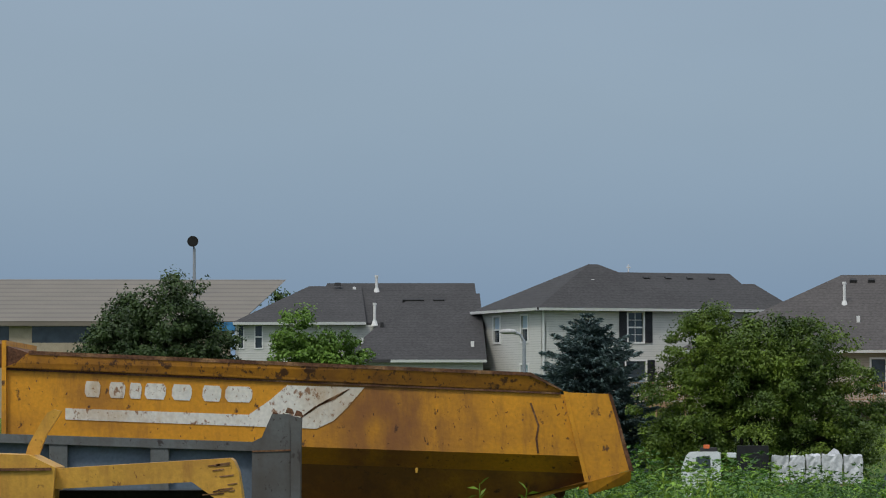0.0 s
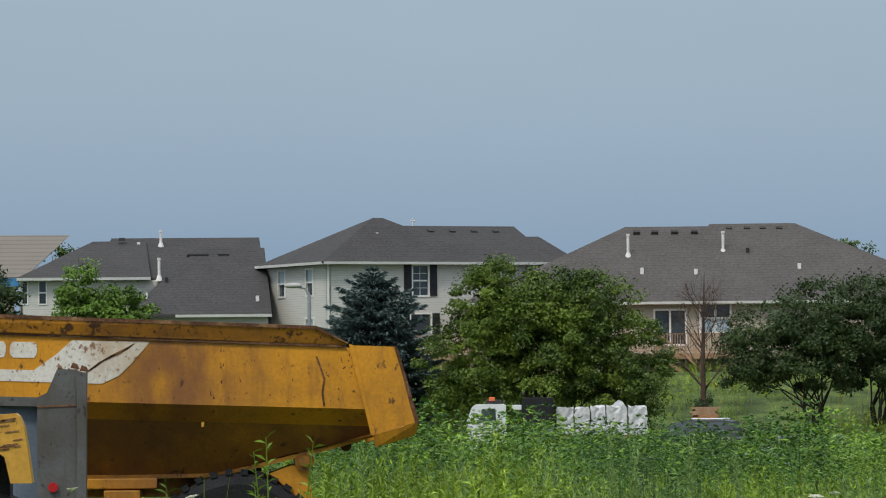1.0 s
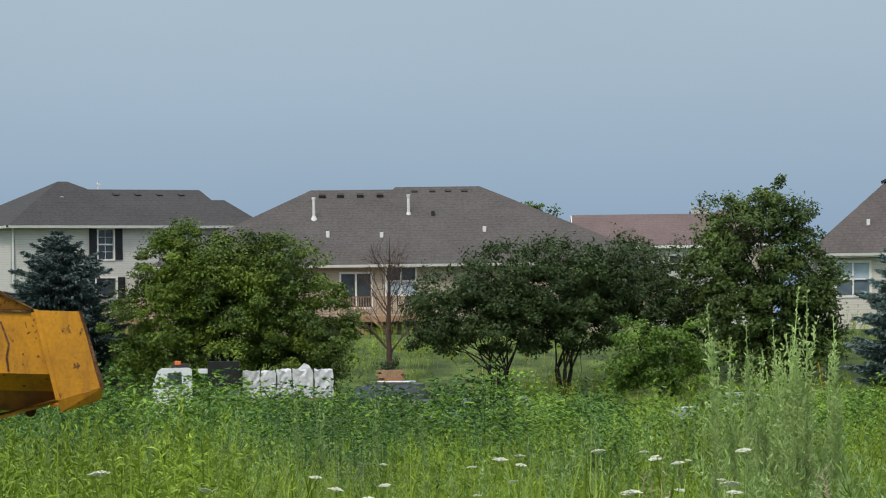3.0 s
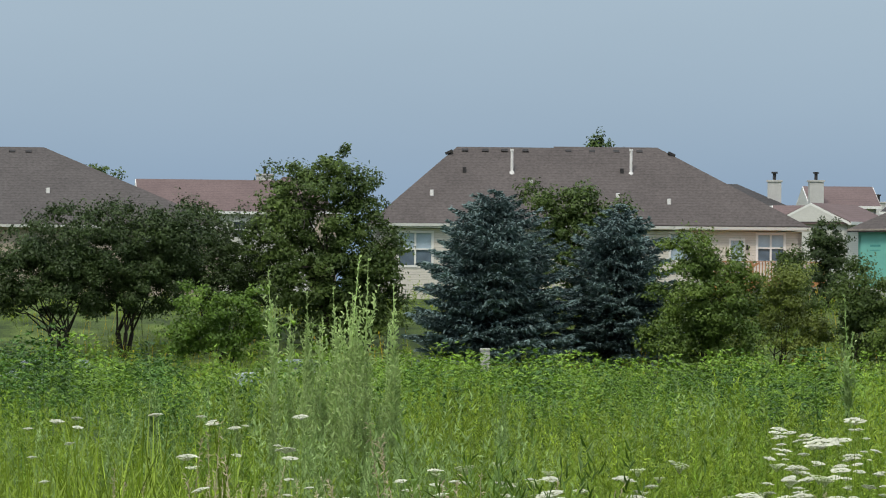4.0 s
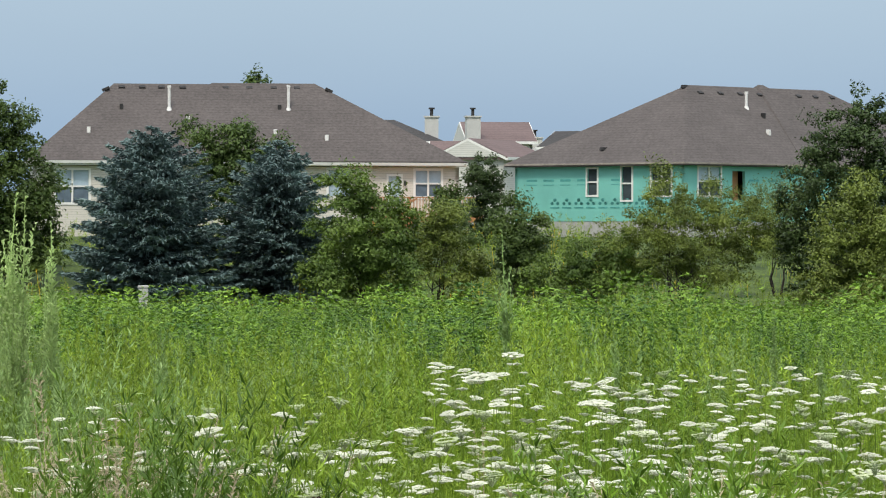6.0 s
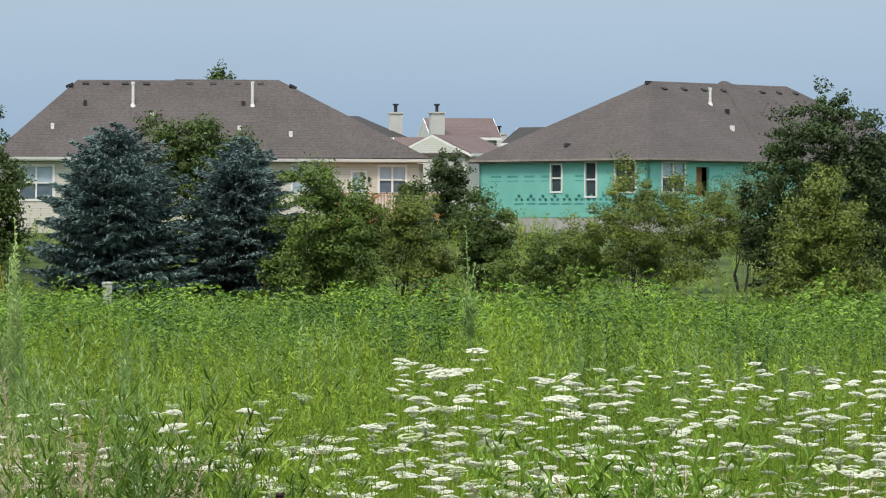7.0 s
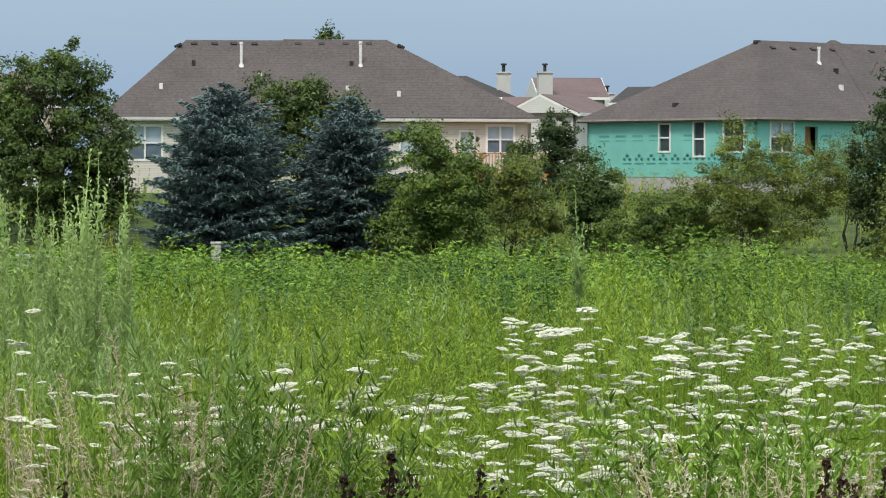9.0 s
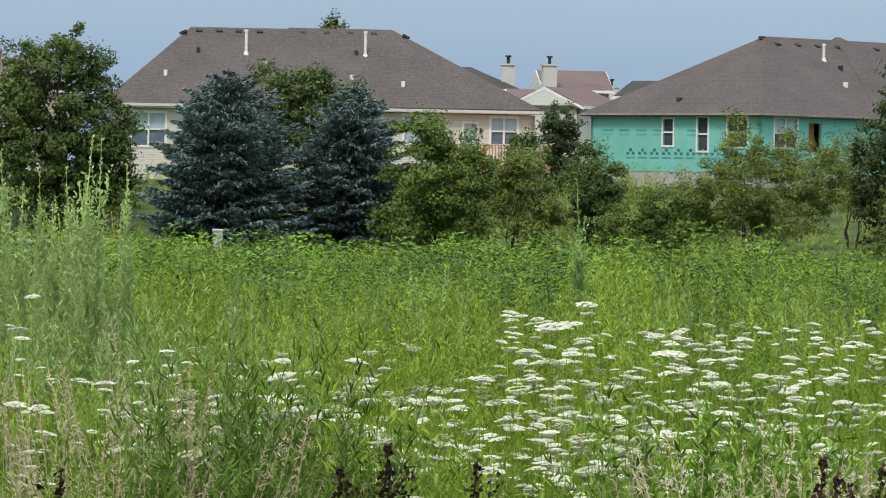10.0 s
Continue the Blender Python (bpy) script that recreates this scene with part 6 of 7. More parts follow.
def street_lamp():
    D = 120
    m = at(1.105, D)
    m.translation.z = ground_z(m.translation.x, m.translation.y)
    t = thing("street_lamp", m, "pale street lamp with an oval cobra head", "street lamp")
    top = EYE_Z + (746 - 590) * D / 7467.0 - m.translation.z
    bm = bmesh.new()
    rod(bm, (0, 0, -0.1), (0, 0, top - 0.2), 0.09, 0.05, 10)
    part("pole", bm, STEEL, t)
    bm = bmesh.new()
    rod(bm, (0, 0, top - 0.22), (-0.12, 0, top - 0.02), 0.035)
    rod(bm, (-0.12, 0, top - 0.02), (-0.3, 0, top + 0.03), 0.035, 0.05)
    part("arm", bm, STEEL, t)
    bm = bmesh.new()
    bmesh.ops.create_uvsphere(bm, u_segments=16, v_segments=10, radius=1)
    for v in bm.verts:
        v.co = Vector((v.co.x * 0.26 - 0.46, v.co.y * 0.15, v.co.z * 0.10 * (1.0 if v.co.z > 0 else 0.6) + top + 0.04))
    part("lamp_head", bm, CONCRETE, t, smooth=True)


flatbed()
estate_car(6.15, 165, 1.7, 4.6, CAR_GREY, "dark grey estate car with silver roof rails", -14, True, EYE_Z - 84 * 165 / 7467.0 - 1.72 - ground_z(*at(6.15, 165).translation.xy))
estate_car(7.82, 160, 1.5, 4.3, CAR_SILVER, "silver-blue car mostly hidden by weeds", 30, False, EYE_Z - 112 * 160 / 7467.0 - 1.5 - ground_z(*at(7.82, 160).translation.xy))
estate_car(10.98, 160, 1.5, 4.3, CAR_SILVER, "silver car hidden behind tall weeds", 0, False, EYE_Z - 110 * 160 / 7467.0 - 1.5 - ground_z(*at(10.98, 160).translation.xy))
lumber_stack()
marker_post()
street_lamp()

# ---- meadow ----
rng_m = np.random.default_rng(2024)


def strip(points, width, side):
    """Quads along a polyline (k, 3) with half width per point and a sideways direction."""
    p, w = np.array(points, float), np.array(width, float)[:, None]
    l, r = p - side * w, p + side * w
    return np.stack([np.stack([l[i], r[i], r[i + 1], l[i + 1]]) for i in range(len(p) - 1)])


def blade(rng, base, length, width, lean, az, curl=0.4, segs=2):
    d = np.array([math.cos(az), math.sin(az), 0.0])
    side = np.array([-d[1], d[0], 0.0])
    u = np.linspace(0, 1, segs + 1)[:, None]
    p = base + d * (lean * u + curl * u * u) * length + np.array([0, 0, 1.0]) * (u - 0.35 * curl * u * u) * length
    w = width * np.array([0.8, 1.0, 0.12] if segs == 2 else [0.7, 1.0, 0.8, 0.1])[: segs + 1] * 0.5
    return strip(p, w, side)


def lance(rng, base, direction, length, width):
    """A lance-shaped leaf of one folded kite, rolled a little about its rib."""
    d = direction / np.linalg.norm(direction)
    up = rng.normal(size=3) * 0.55
    up[2] += 0.9
    side = np.cross(d, up)
    side /= np.linalg.norm(side) + 1e-9
    mid = base + d * length * 0.45 + np.array([0, 0, length * 0.06])
    return np.stack([base, mid + side * width / 2, base + d * length - np.array([0, 0, length * 0.10]), mid - side * width / 2])[None]


def stem(height, radius, lean=(0.0, 0.0)):
    out = []
    top = np.array([lean[0], lean[1], height])
    for side in (np.array([1.0, 0, 0]), np.array([0, 1.0, 0])):
        out.append(strip([(0, 0, 0), top * 0.55, top], [radius, radius * 0.8, radius * 0.3], side))
    return np.concatenate(out)


def grass_tuft(rng, n=14, height=0.8, width=0.012, spread=0.12):
    return np.concatenate([blade(rng, np.array([*rng.normal(size=2) * spread, 0.0]), height * rng.uniform(0.6, 1.15), width, rng.uniform(-0.05, 0.3), rng.uniform(0, 6.28), rng.uniform(0.05, 0.5)) for _ in range(n)])


def leafy_stalk(rng, height=1.0, leaves=44, length=0.10, width=0.016, stalks=3, spread=0.08, start=0.15, upward=0.7):
    """Goldenrod-like stalks with many lance leaves set spirally."""
    out = []
    for _ in range(stalks):
        lean = rng.normal(size=2) * 0.07 * height
        o = np.array([*rng.normal(size=2) * spread, 0.0])
        h = height * rng.uniform(0.75, 1.08)
        out.append(stem(h, 0.006, lean) + o)
        for i in range(leaves):
            k = start + (1 - start) * (i + rng.uniform(0, 1)) / leaves
            a = i * 2.4 + rng.uniform(-0.4, 0.4)
            base = o + np.array([lean[0] * k, lean[1] * k, h * k])
            d = np.array([math.cos(a), math.sin(a), upward * rng.uniform(0.3, 1.4)])
            out.append(lance(rng, base, d, length * rng.uniform(0.6, 1.2) * (1.15 - 0.5 * k), width))
    return np.concatenate(out)


def leaflet(rng, base, direction, length, width):
    """A small pointed leaf of one triangle, rolled a little about its rib."""
    d = direction / np.linalg.norm(direction)
    up = rng.normal(size=3) * 0.55
    up[2] += 0.9
    side = np.cross(d, up)
    side *= width / (np.linalg.norm(side) + 1e-9)
    return np.stack([base - side * 0.4, base + d * length * 0.35 + side * 0.6, base + d * length])


def stalk(foot, top, radius):
    """A thin stem of two crossed slivers."""
    return [np.stack([foot - e, foot + e, top]) for e in (np.array([radius, 0, 0]), np.array([0, radius, 0]))]


def ragweed(rng, height=1.3, leaves=60, radius=0.42, size=0.17):
    """A bushy broad-leaved weed: stalk, a domed head of drooping lobed leaves."""
    out = stalk(np.zeros(3), np.array([0, 0, height]), 0.012)
    for i in range(leaves):
        k = rng.uniform(0.2, 1.0) ** 0.7
        a = rng.uniform(0, 6.28)
        r = radius * math.sqrt(max(0.0, 1.05 - k ** 2.2)) * rng.uniform(0.35, 1.05) + 0.02
        base = np.array([r * math.cos(a), r * math.sin(a), height * k + r * 0.25])
        tip = rng.uniform(-0.7, 0.7)
        for lobe in (-1.0, -0.5, 0.0, 0.5, 1.0):
            d = np.array([math.cos(a + lobe), math.sin(a + lobe), tip + rng.uniform(-0.25, 0.25)])
            out.append(leaflet(rng, base, d, size * rng.uniform(0.7, 1.2) * (1.0 - 0.35 * abs(lobe)), size * 0.30))
    return np.stack(out)


def mound(rng, radius=0.5, height=1.1, stalks=14, leaves=26, length=0.12, width=0.018, upward=0.8):
    """A domed clump of feathery leafy stalks that lean outwards from its middle."""
    out = []
    for _ in range(stalks):
        q, a = math.sqrt(rng.random()), rng.uniform(0, 6.28)
        o = np.array([math.cos(a), math.sin(a), 0.0]) * q * radius
        h = height * (1.0 - 0.42 * q * q) * rng.uniform(0.82, 1.12)
        lean = o[:2] * 0.5 + rng.normal(size=2) * 0.05
        top = np.array([lean[0], lean[1], h])
        out += stalk(o, o + top, 0.004)
        for i in range(leaves):
            k = rng.uniform(0.28, 1.0)
            b = i * 2.4 + rng.uniform(-0.4, 0.4)
            d = np.array([math.cos(b), math.sin(b), upward * rng.uniform(-0.1, 1.5) + (0.8 if k > 0.9 else 0.0)])
            out.append(leaflet(rng, o + top * k, d, length * rng.uniform(0.6, 1.2) * (1.25 - 0.6 * k), width))
    return np.stack(out)


def spire(rng, height=1.9):
    """A tall pale weed: slender stem, narrow leaves, and a thin plume of upright side shoots."""
    lean = rng.normal(size=2) * 0.05 * height
    out = [stem(height, 0.005, lean)]
    for i in range(60):
        k = rng.uniform(0.15, 0.70)
        a = rng.uniform(0, 6.28)
        base = np.array([lean[0] * k, lean[1] * k, height * k])
        out.append(lance(rng, base, np.array([math.cos(a), math.sin(a), 1.3]), rng.uniform(0.07, 0.16), 0.010))
    shoots = [(0.0, 0.0, 1.0, 0.45)] + [(rng.uniform(0, 6.28), rng.uniform(0.03, 0.075), rng.uniform(0.64, 0.92), rng.uniform(0.10, 0.24)) for _ in range(11)]
    for a, off, top, run in shoots:
        for i in range(int(run * 170)):
            u = rng.random()
            k = top - run * u
            swing = off * (1 - u * 0.85)
            p = np.array([lean[0] * k + math.cos(a) * swing, lean[1] * k + math.sin(a) * swing, height * k])
            d = rng.normal(size=3) * 0.6 + np.array([0, 0, 1.2])
            out.append(lance(rng, p, d, rng.uniform(0.035, 0.06) * (0.6 + 0.8 * u), 0.014))
    return np.concatenate(out)


def plume(rng, height=1.0):
    """Dry grass stalks with a loose seed head."""
    out = []
    for _ in range(5):
        o = np.array([*rng.normal(size=2) * 0.08, 0.0])
        lean = rng.normal(size=2) * 0.12
        h = height * rng.uniform(0.7, 1.1)
        out.append(stem(h, 0.0025, lean) + o)
        for i in range(55):
            k = rng.uniform(0.70, 1.02)
            base = o + np.array([lean[0] * k, lean[1] * k, h * k])
            out.append(lance(rng, base, rng.normal(size=3) * 0.7 + np.array([lean[0] * 4, lean[1] * 4, 0.9]), rng.uniform(0.012, 0.03), 0.0045))
    return np.concatenate(out)


def dock(rng, height=1.1):
    """Dark brown seed spikes of dock."""
    out = [stem(height, 0.006)]
    for i in range(230):
        k = rng.uniform(0.45, 1.0)
        a = rng.uniform(0, 6.28)
        r = 0.018 * (1.15 - k * 0.6) * rng.uniform(0.5, 1.4)
        p = np.array([r * math.cos(a), r * math.sin(a), height * k])
        out.append(lance(rng, p, rng.normal(size=3) + np.array([0, 0, 0.4]), 0.022, 0.016))
    for j in range(3):
        a = rng.uniform(0, 6.28)
        for i in range(45):
            k = rng.uniform(0, 1)
            p = np.array([math.cos(a) * 0.10 * k, math.sin(a) * 0.10 * k, height * (0.5 + 0.14 * j) + 0.20 * k])
            out.append(lance(rng, p + rng.normal(size=3) * 0.010, rng.normal(size=3), 0.022, 0.015))
    return np.concatenate(out)


def place(name, protos, spots, mat, label, category, lean=0.08):
    """Joins many plants into one mesh. spots: (x, y, scale); each takes one of the prototypes."""
    rng = np.random.default_rng(len(spots) + len(name))
    vs = []
    which = rng.integers(0, len(protos), len(spots))
    turn = rng.uniform(0, 6.28, len(spots))
    tilt = rng.normal(size=(len(spots), 2)) * lean
    zs = np.array([ground_z(x, y) for x, y, _ in spots])
    arr = np.array(spots)
    for k, proto in enumerate(protos):
        idx = np.nonzero(which == k)[0]
        if not len(idx):
            continue
        v = proto.reshape(-1, 3)
        c, s = np.cos(turn[idx])[:, None], np.sin(turn[idx])[:, None]
        x = v[None, :, 0] * c - v[None, :, 1] * s + v[None, :, 2] * tilt[idx, 0:1]
        y = v[None, :, 0] * s + v[None, :, 1] * c + v[None, :, 2] * tilt[idx, 1:2]
        sc = arr[idx, 2][:, None]
        z = v[None, :, 2] * sc + zs[idx][:, None] - 0.02
        vs.append(np.stack([x * sc + arr[idx, 0][:, None], y * sc + arr[idx, 1][:, None], z], -1).reshape(-1, 3))
    v = np.concatenate(vs)
    ob = mesh_from(name, v, np.arange(len(v)).reshape(-1, protos[0].shape[1]), mat)
    return tagged(ob, label, category, kind="stuff")


def blocked(x, y):
    return (-9 < x < 1.75 and 35.0 < y < 39.2) or (-9 < x < -0.9 and 30.6 < y < 36.8)


def sow(count, d0, d1, a0=-7.5, a1=25.5, size=(0.8, 1.2), power=1.0, patch=0.0, patch_scale=0.2, seed=0):
    """Random spots in a sector of the meadow; patch keeps only the thicker parts of a noise field."""
    rng = np.random.default_rng(seed)
    out = []
    while len(out) < count:
        u = rng.random()
        d = math.sqrt(d0 * d0 + (d1 * d1 - d0 * d0) * u ** power)
        a = radians(rng.uniform(a0, a1))
        x, y = d * math.sin(a), d * math.cos(a)
        if blocked(x, y) or (patch and noise.noise((x * patch_scale, y * patch_scale, seed)) < patch - 0.5):
            if patch and rng.random() > 0.02:
                continue
            if blocked(x, y):
                continue
        swell = 1.0 + 0.36 * noise.noise((x * 0.22, y * 0.10, 5.0)) + (0.85 if d > 55 else 1.0) * noise.noise((x * 0.55, y * 0.30, 9.0))
        if d > 58:
            swell *= 1.08 if a < 0.12 else 0.84 if a < 0.2 else 1.05
        if d > 58 and a > 0.36:
            swell *= 0.88
        if d > 55 and 5.2 < math.degrees(a) < 7.1:
            swell *= 0.82
        out.append((x, y, rng.uniform(*size) * min(swell, 1.35)))
    return out


R = rng_m
RAG = [ragweed(R, 1.3, 56, 0.46, 0.088) for _ in range(6)]
RAG_FAR = [ragweed(R, 1.25, 22, 0.5, 0.17) for _ in range(4)]
MOUND = [mound(R, 0.55, 1.08, 14, 42, 0.088, 0.016) for _ in range(7)]
MOUND_FINE = [mound(R, 0.42, 1.12, 15, 42, 0.085, 0.012, 1.8) for _ in range(6)]
MOUND_NEAR = [mound(R, 0.30, 0.80, 12, 40, 0.060, 0.009, 1.0) for _ in range(7)]
MOUND_MID = [mound(R, 0.50, 1.0, 18, 54, 0.055, 0.0095, 1.2) for _ in range(6)]
MOUND_WILLOW = [mound(R, 0.24, 1.0, 10, 54, 0.070, 0.0075, 1.3) for _ in range(5)]
MOUND_BANK = [mound(R, 0.6, 1.0, 8, 17, 0.15, 0.030) for _ in range(5)]
GOLD_NEAR = [leafy_stalk(R, 1.0, 46, 0.085, 0.011, 3, 0.08) for _ in range(6)]
TUFT = [grass_tuft(R, 16, 0.85, 0.011, 0.10) for _ in range(6)]
TUFT_FAR = [grass_tuft(R, 15, 0.95, 0.017, 0.2) for _ in range(5)]
SPIRE = [spire(R) for _ in range(6)]
PLUME = [plume(R) for _ in range(5)]
DOCK = [dock(R) for _ in range(3)]

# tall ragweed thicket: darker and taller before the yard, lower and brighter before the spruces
place("ragweed_thicket", RAG, sow(1200, 62, 108, -7.5, 9.5, (0.85, 1.3), 0.8, 0.42, 0.12, 1), LEAF_RAGWEED_DARK_SHADED, "dense dark green thicket of tall ragweed", "weeds")
place("ragweed", RAG, sow(260, 62, 108, -7.5, 12.0, (0.85, 1.3), 0.8, 0.45, 0.2, 2), LEAF_RAGWEED, "bright green ragweed among the thicket", "weeds")
place("ragweed", RAG, sow(1350, 58, 110, 8.5, 25.5, (0.65, 1.02), 0.8, 0.40, 0.15, 3), LEAF_RAGWEED, "bright green ragweed across the meadow", "weeds")
place("ragweed_far", RAG_FAR, sow(800, 110, 166, -7.5, 25.5, (0.7, 1.1), 1.0, 0.0, 0.1, 4), LEAF_RAGWEED, "green weeds at the far side of the meadow", "weeds")
# these patches paint shaded gaps with the darker leaf colour
place("ragweed_dark", RAG, sow(560, 58, 110, 9.0, 25.5, (0.7, 1.05), 0.9, 0.58, 0.25, 5), LEAF_RAGWEED_DARK_SHADED, "darker weeds in meadow patches, shade of the gaps included in their green", "weeds")
place("ragweed_tops", RAG, sow(160, 60, 105, 7.5, 25.5, (1.0, 1.25), 0.9, 0.5, 0.3, 18), LEAF_RAGWEED, "taller ragweed heads rising from the meadow", "weeds")
place("ragweed_tops", RAG, sow(60, 60, 100, -7.5, 9.0, (1.15, 1.4), 0.9, 0.5, 0.3, 19), LEAF_RAGWEED, "taller ragweed heads rising from the thicket", "weeds")
# middle meadow: mounds of goldenrod and feathery weeds in patches of their own green
place("goldenrod", MOUND, sow(270, 41, 66, -7.5, 25.0, (0.65, 1.25), 0.9, 0.50, 0.36, 6), LEAF_GOLDENROD, "bushy green goldenrod not yet in flower", "weeds")
place("goldenrod_bright", MOUND, sow(220, 41, 64, -7.5, 25.0, (0.65, 1.2), 0.9, 0.54, 0.34, 21), LEAF_GRASS, "bushy bright yellow-green weeds in clumps", "weeds")
place("feathery_weeds", MOUND_FINE, sow(200, 36, 62, -7.5, 25.0, (0.8, 1.2), 0.9, 0.52, 0.32, 7), LEAF_GRASS, "soft upright yellow-green feathery weeds", "weeds")
place("pale_weeds", MOUND_FINE, sow(100, 34, 62, -7.5, 25.0, (0.8, 1.1), 1.0, 0.56, 0.35, 8), LEAF_PALE, "grey-green feathery weeds scattered in the grass", "weeds")
# dark mounds whose leaf colour carries the shade between lit clumps
place("dark_weeds", MOUND, sow(170, 40, 66, -7.5, 25.0, (0.75, 1.15), 0.9, 0.56, 0.34, 22), LEAF_RAGWEED_DARK_SHADED, "darker green weeds between the goldenrod, coloured for the shaded pockets there", "weeds")
place("goldenrod_mid", MOUND_MID, sow(130, 26, 42, -7.5, 25.0, (0.8, 1.2), 0.9, 0.50, 0.40, 24), LEAF_GOLDENROD, "soft mounds of fine-leaved green goldenrod", "weeds")
place("bright_mid", MOUND_MID, sow(120, 26, 42, -7.5, 25.0, (0.8, 1.15), 0.9, 0.52, 0.40, 25), LEAF_GRASS, "soft mounds of fine yellow-green weeds", "weeds")
place("dark_mid", MOUND_MID, sow(50, 27, 42, -7.5, 25.0, (0.8, 1.1), 0.9, 0.56, 0.40, 26), LEAF_RAGWEED, "mounds of deeper green weeds", "weeds")
place("goldenrod_tall", GOLD_NEAR, sow(180, 24, 34, -7.5, 4.0, (1.0, 1.35), 1.0, 0.0, 0.3, 15), LEAF_GOLDENROD, "tall green goldenrod before the dump truck", "weeds")
place("grass_tall", TUFT, sow(420, 23, 35, -7.5, 11.0, (0.9, 1.3), 1.0, 0.0, 0.3, 17), LEAF_GRASS, "tall pale green grass before the dump truck", "grass")
# near meadow
place("goldenrod_near", MOUND_NEAR, sow(420, 14.5, 27.5, -7.5, 25.0, (0.75, 1.15), 1.0, 0.42, 0.6, 9), LEAF_GOLDENROD, "narrow-leaved green goldenrod close by", "weeds")
place("bright_weeds_near", MOUND_NEAR, sow(230, 15, 28, -7.5, 25.0, (0.75, 1.1), 1.0, 0.5, 0.5, 23), LEAF_GRASS, "fine yellow-green weeds close by", "weeds")
place("grass_near", TUFT, sow(1500, 13.5, 27, -7.5, 25.5, (0.55, 0.9), 1.0, 0.0, 0.5, 10), LEAF_GOLDENROD, "fresh green grass close by", "grass")
place("dry_grass", PLUME, sow(160, 13.0, 25, 8.0, 25.5, (0.75, 1.02), 1.0, 0.5, 0.6, 11), STRAW, "dry straw-coloured grass with seed heads", "grass")
# rough grass on the bank behind the trees
place("bank_weeds", MOUND_BANK, sow(1900, 158, 207, -7.5, 25.0, (0.7, 1.2), 1.0, 0.3, 0.12, 12), LEAF_GRASS, "rough yellow-green weeds on the bank", "weeds")
place("bank_grass", TUFT_FAR, sow(900, 172, 207, -7.5, 25.5, (0.6, 1.05), 1.0, 0.0, 0.1, 13), LEAF_GRASS, "rough yellow-green grass on the bank", "grass")

# ---- single plants and flowers ----


def spot_on(az, d, s):
    return (d * math.sin(radians(az)), d * math.cos(radians(az)), s)


rs = np.random.default_rng(31)
clump = [spot_on(11.9 + 0.5 * rs.normal(), 33.5 + 1.2 * rs.normal(), rs.uniform(0.75, 1.08)) for _ in range(30)]
clump += [spot_on(a, 33, s) for a, s in ((10.96, 1.3), (11.03, 1.16), (11.2, 1.08), (11.33, 1.0), (11.42, 1.2), (11.55, 1.1), (11.62, 1.36), (11.72, 1.15), (11.82, 1.22), (11.9, 1.1), (12.02, 1.34), (12.1, 1.2), (12.2, 1.14), (12.36, 1.05), (12.5, 1.24), (12.58, 1.08))]
place("mugwort_clump", SPIRE, clump, LEAF_SILVER, "tall pale green clump of weeds with upright plumes", "weeds", 0.05)
place("mugwort_base", MOUND_FINE, [spot_on(11.9 + 0.5 * rs.normal(), 33 + 1.3 * rs.normal(), rs.uniform(1.0, 1.4)) for _ in range(22)], LEAF_PALE, "leafy grey-green base of the tall weed clump", "weeds", 0.06)
place("mugwort_leaves", MOUND_FINE, [spot_on(11.9 + 0.7 * rs.normal(), 33 + 1.3 * rs.normal(), rs.uniform(0.8, 1.15)) for _ in range(14)], LEAF_GOLDENROD, "green leaves within the tall weed clump", "weeds", 0.08)
for az, d, s in ((18.73, 39, 1.26), (3.2, 47, 0.92), (5.2, 46, 1.0), (5.55, 45, 0.95), (7.0, 44, 0.9), (4.5, 52, 0.9), (22.3, 40, 0.85), (22.9, 39, 0.8), (9.3, 42, 0.95), (14.0, 42, 0.8), (20.2, 40, 0.8), (1.9, 47, 0.9), (6.3, 50, 0.95)):
    p = place("horseweed", [SPIRE[int(az * 7) % 6]], [spot_on(az, d, s)], LEAF_PALE, "single tall pale weed spike above the meadow", "weed", 0.04)
    p["kind"] = "thing"
place("willowherb_clump", MOUND_WILLOW, [spot_on(14.05 + 0.40 * rs.normal(), 15.2 + 0.4 * rs.normal(), rs.uniform(1.2, 1.6)) for _ in range(44)], LEAF_LIGHT, "bushy clump of narrow-leaved green stalks", "weeds", 0.12)
place("feathery_clump", MOUND_WILLOW, [spot_on(15.7 + 0.33 * rs.normal(), 16 + 0.5 * rs.normal(), rs.uniform(1.15, 1.5)) for _ in range(32)], LEAF_GOLDENROD, "feathery light green clump of stalks", "weeds", 0.10)
place("leafy_clump", MOUND_NEAR, [spot_on(20.4 + 0.33 * rs.normal(), 15.3 + 0.3 * rs.normal(), rs.uniform(1.35, 1.7)) for _ in range(34)], LEAF_RAGWEED, "bright leafy clump among the flowers", "weeds", 0.12)
place("straw_patch", PLUME, [spot_on(12.95 + 0.34 * rs.normal(), 15.3 + 0.6 * rs.normal(), rs.uniform(1.05, 1.3)) for _ in range(32)], STRAW, "patch of pinkish dry grass plumes", "grass", 0.14)
place("straw_patch", PLUME, [spot_on(21.7 + 0.9 * rs.normal(), 13.6 + 0.3 * rs.normal(), rs.uniform(1.02, 1.2)) for _ in range(46)], STRAW, "patch of drooping dry grass plumes", "grass", 0.22)
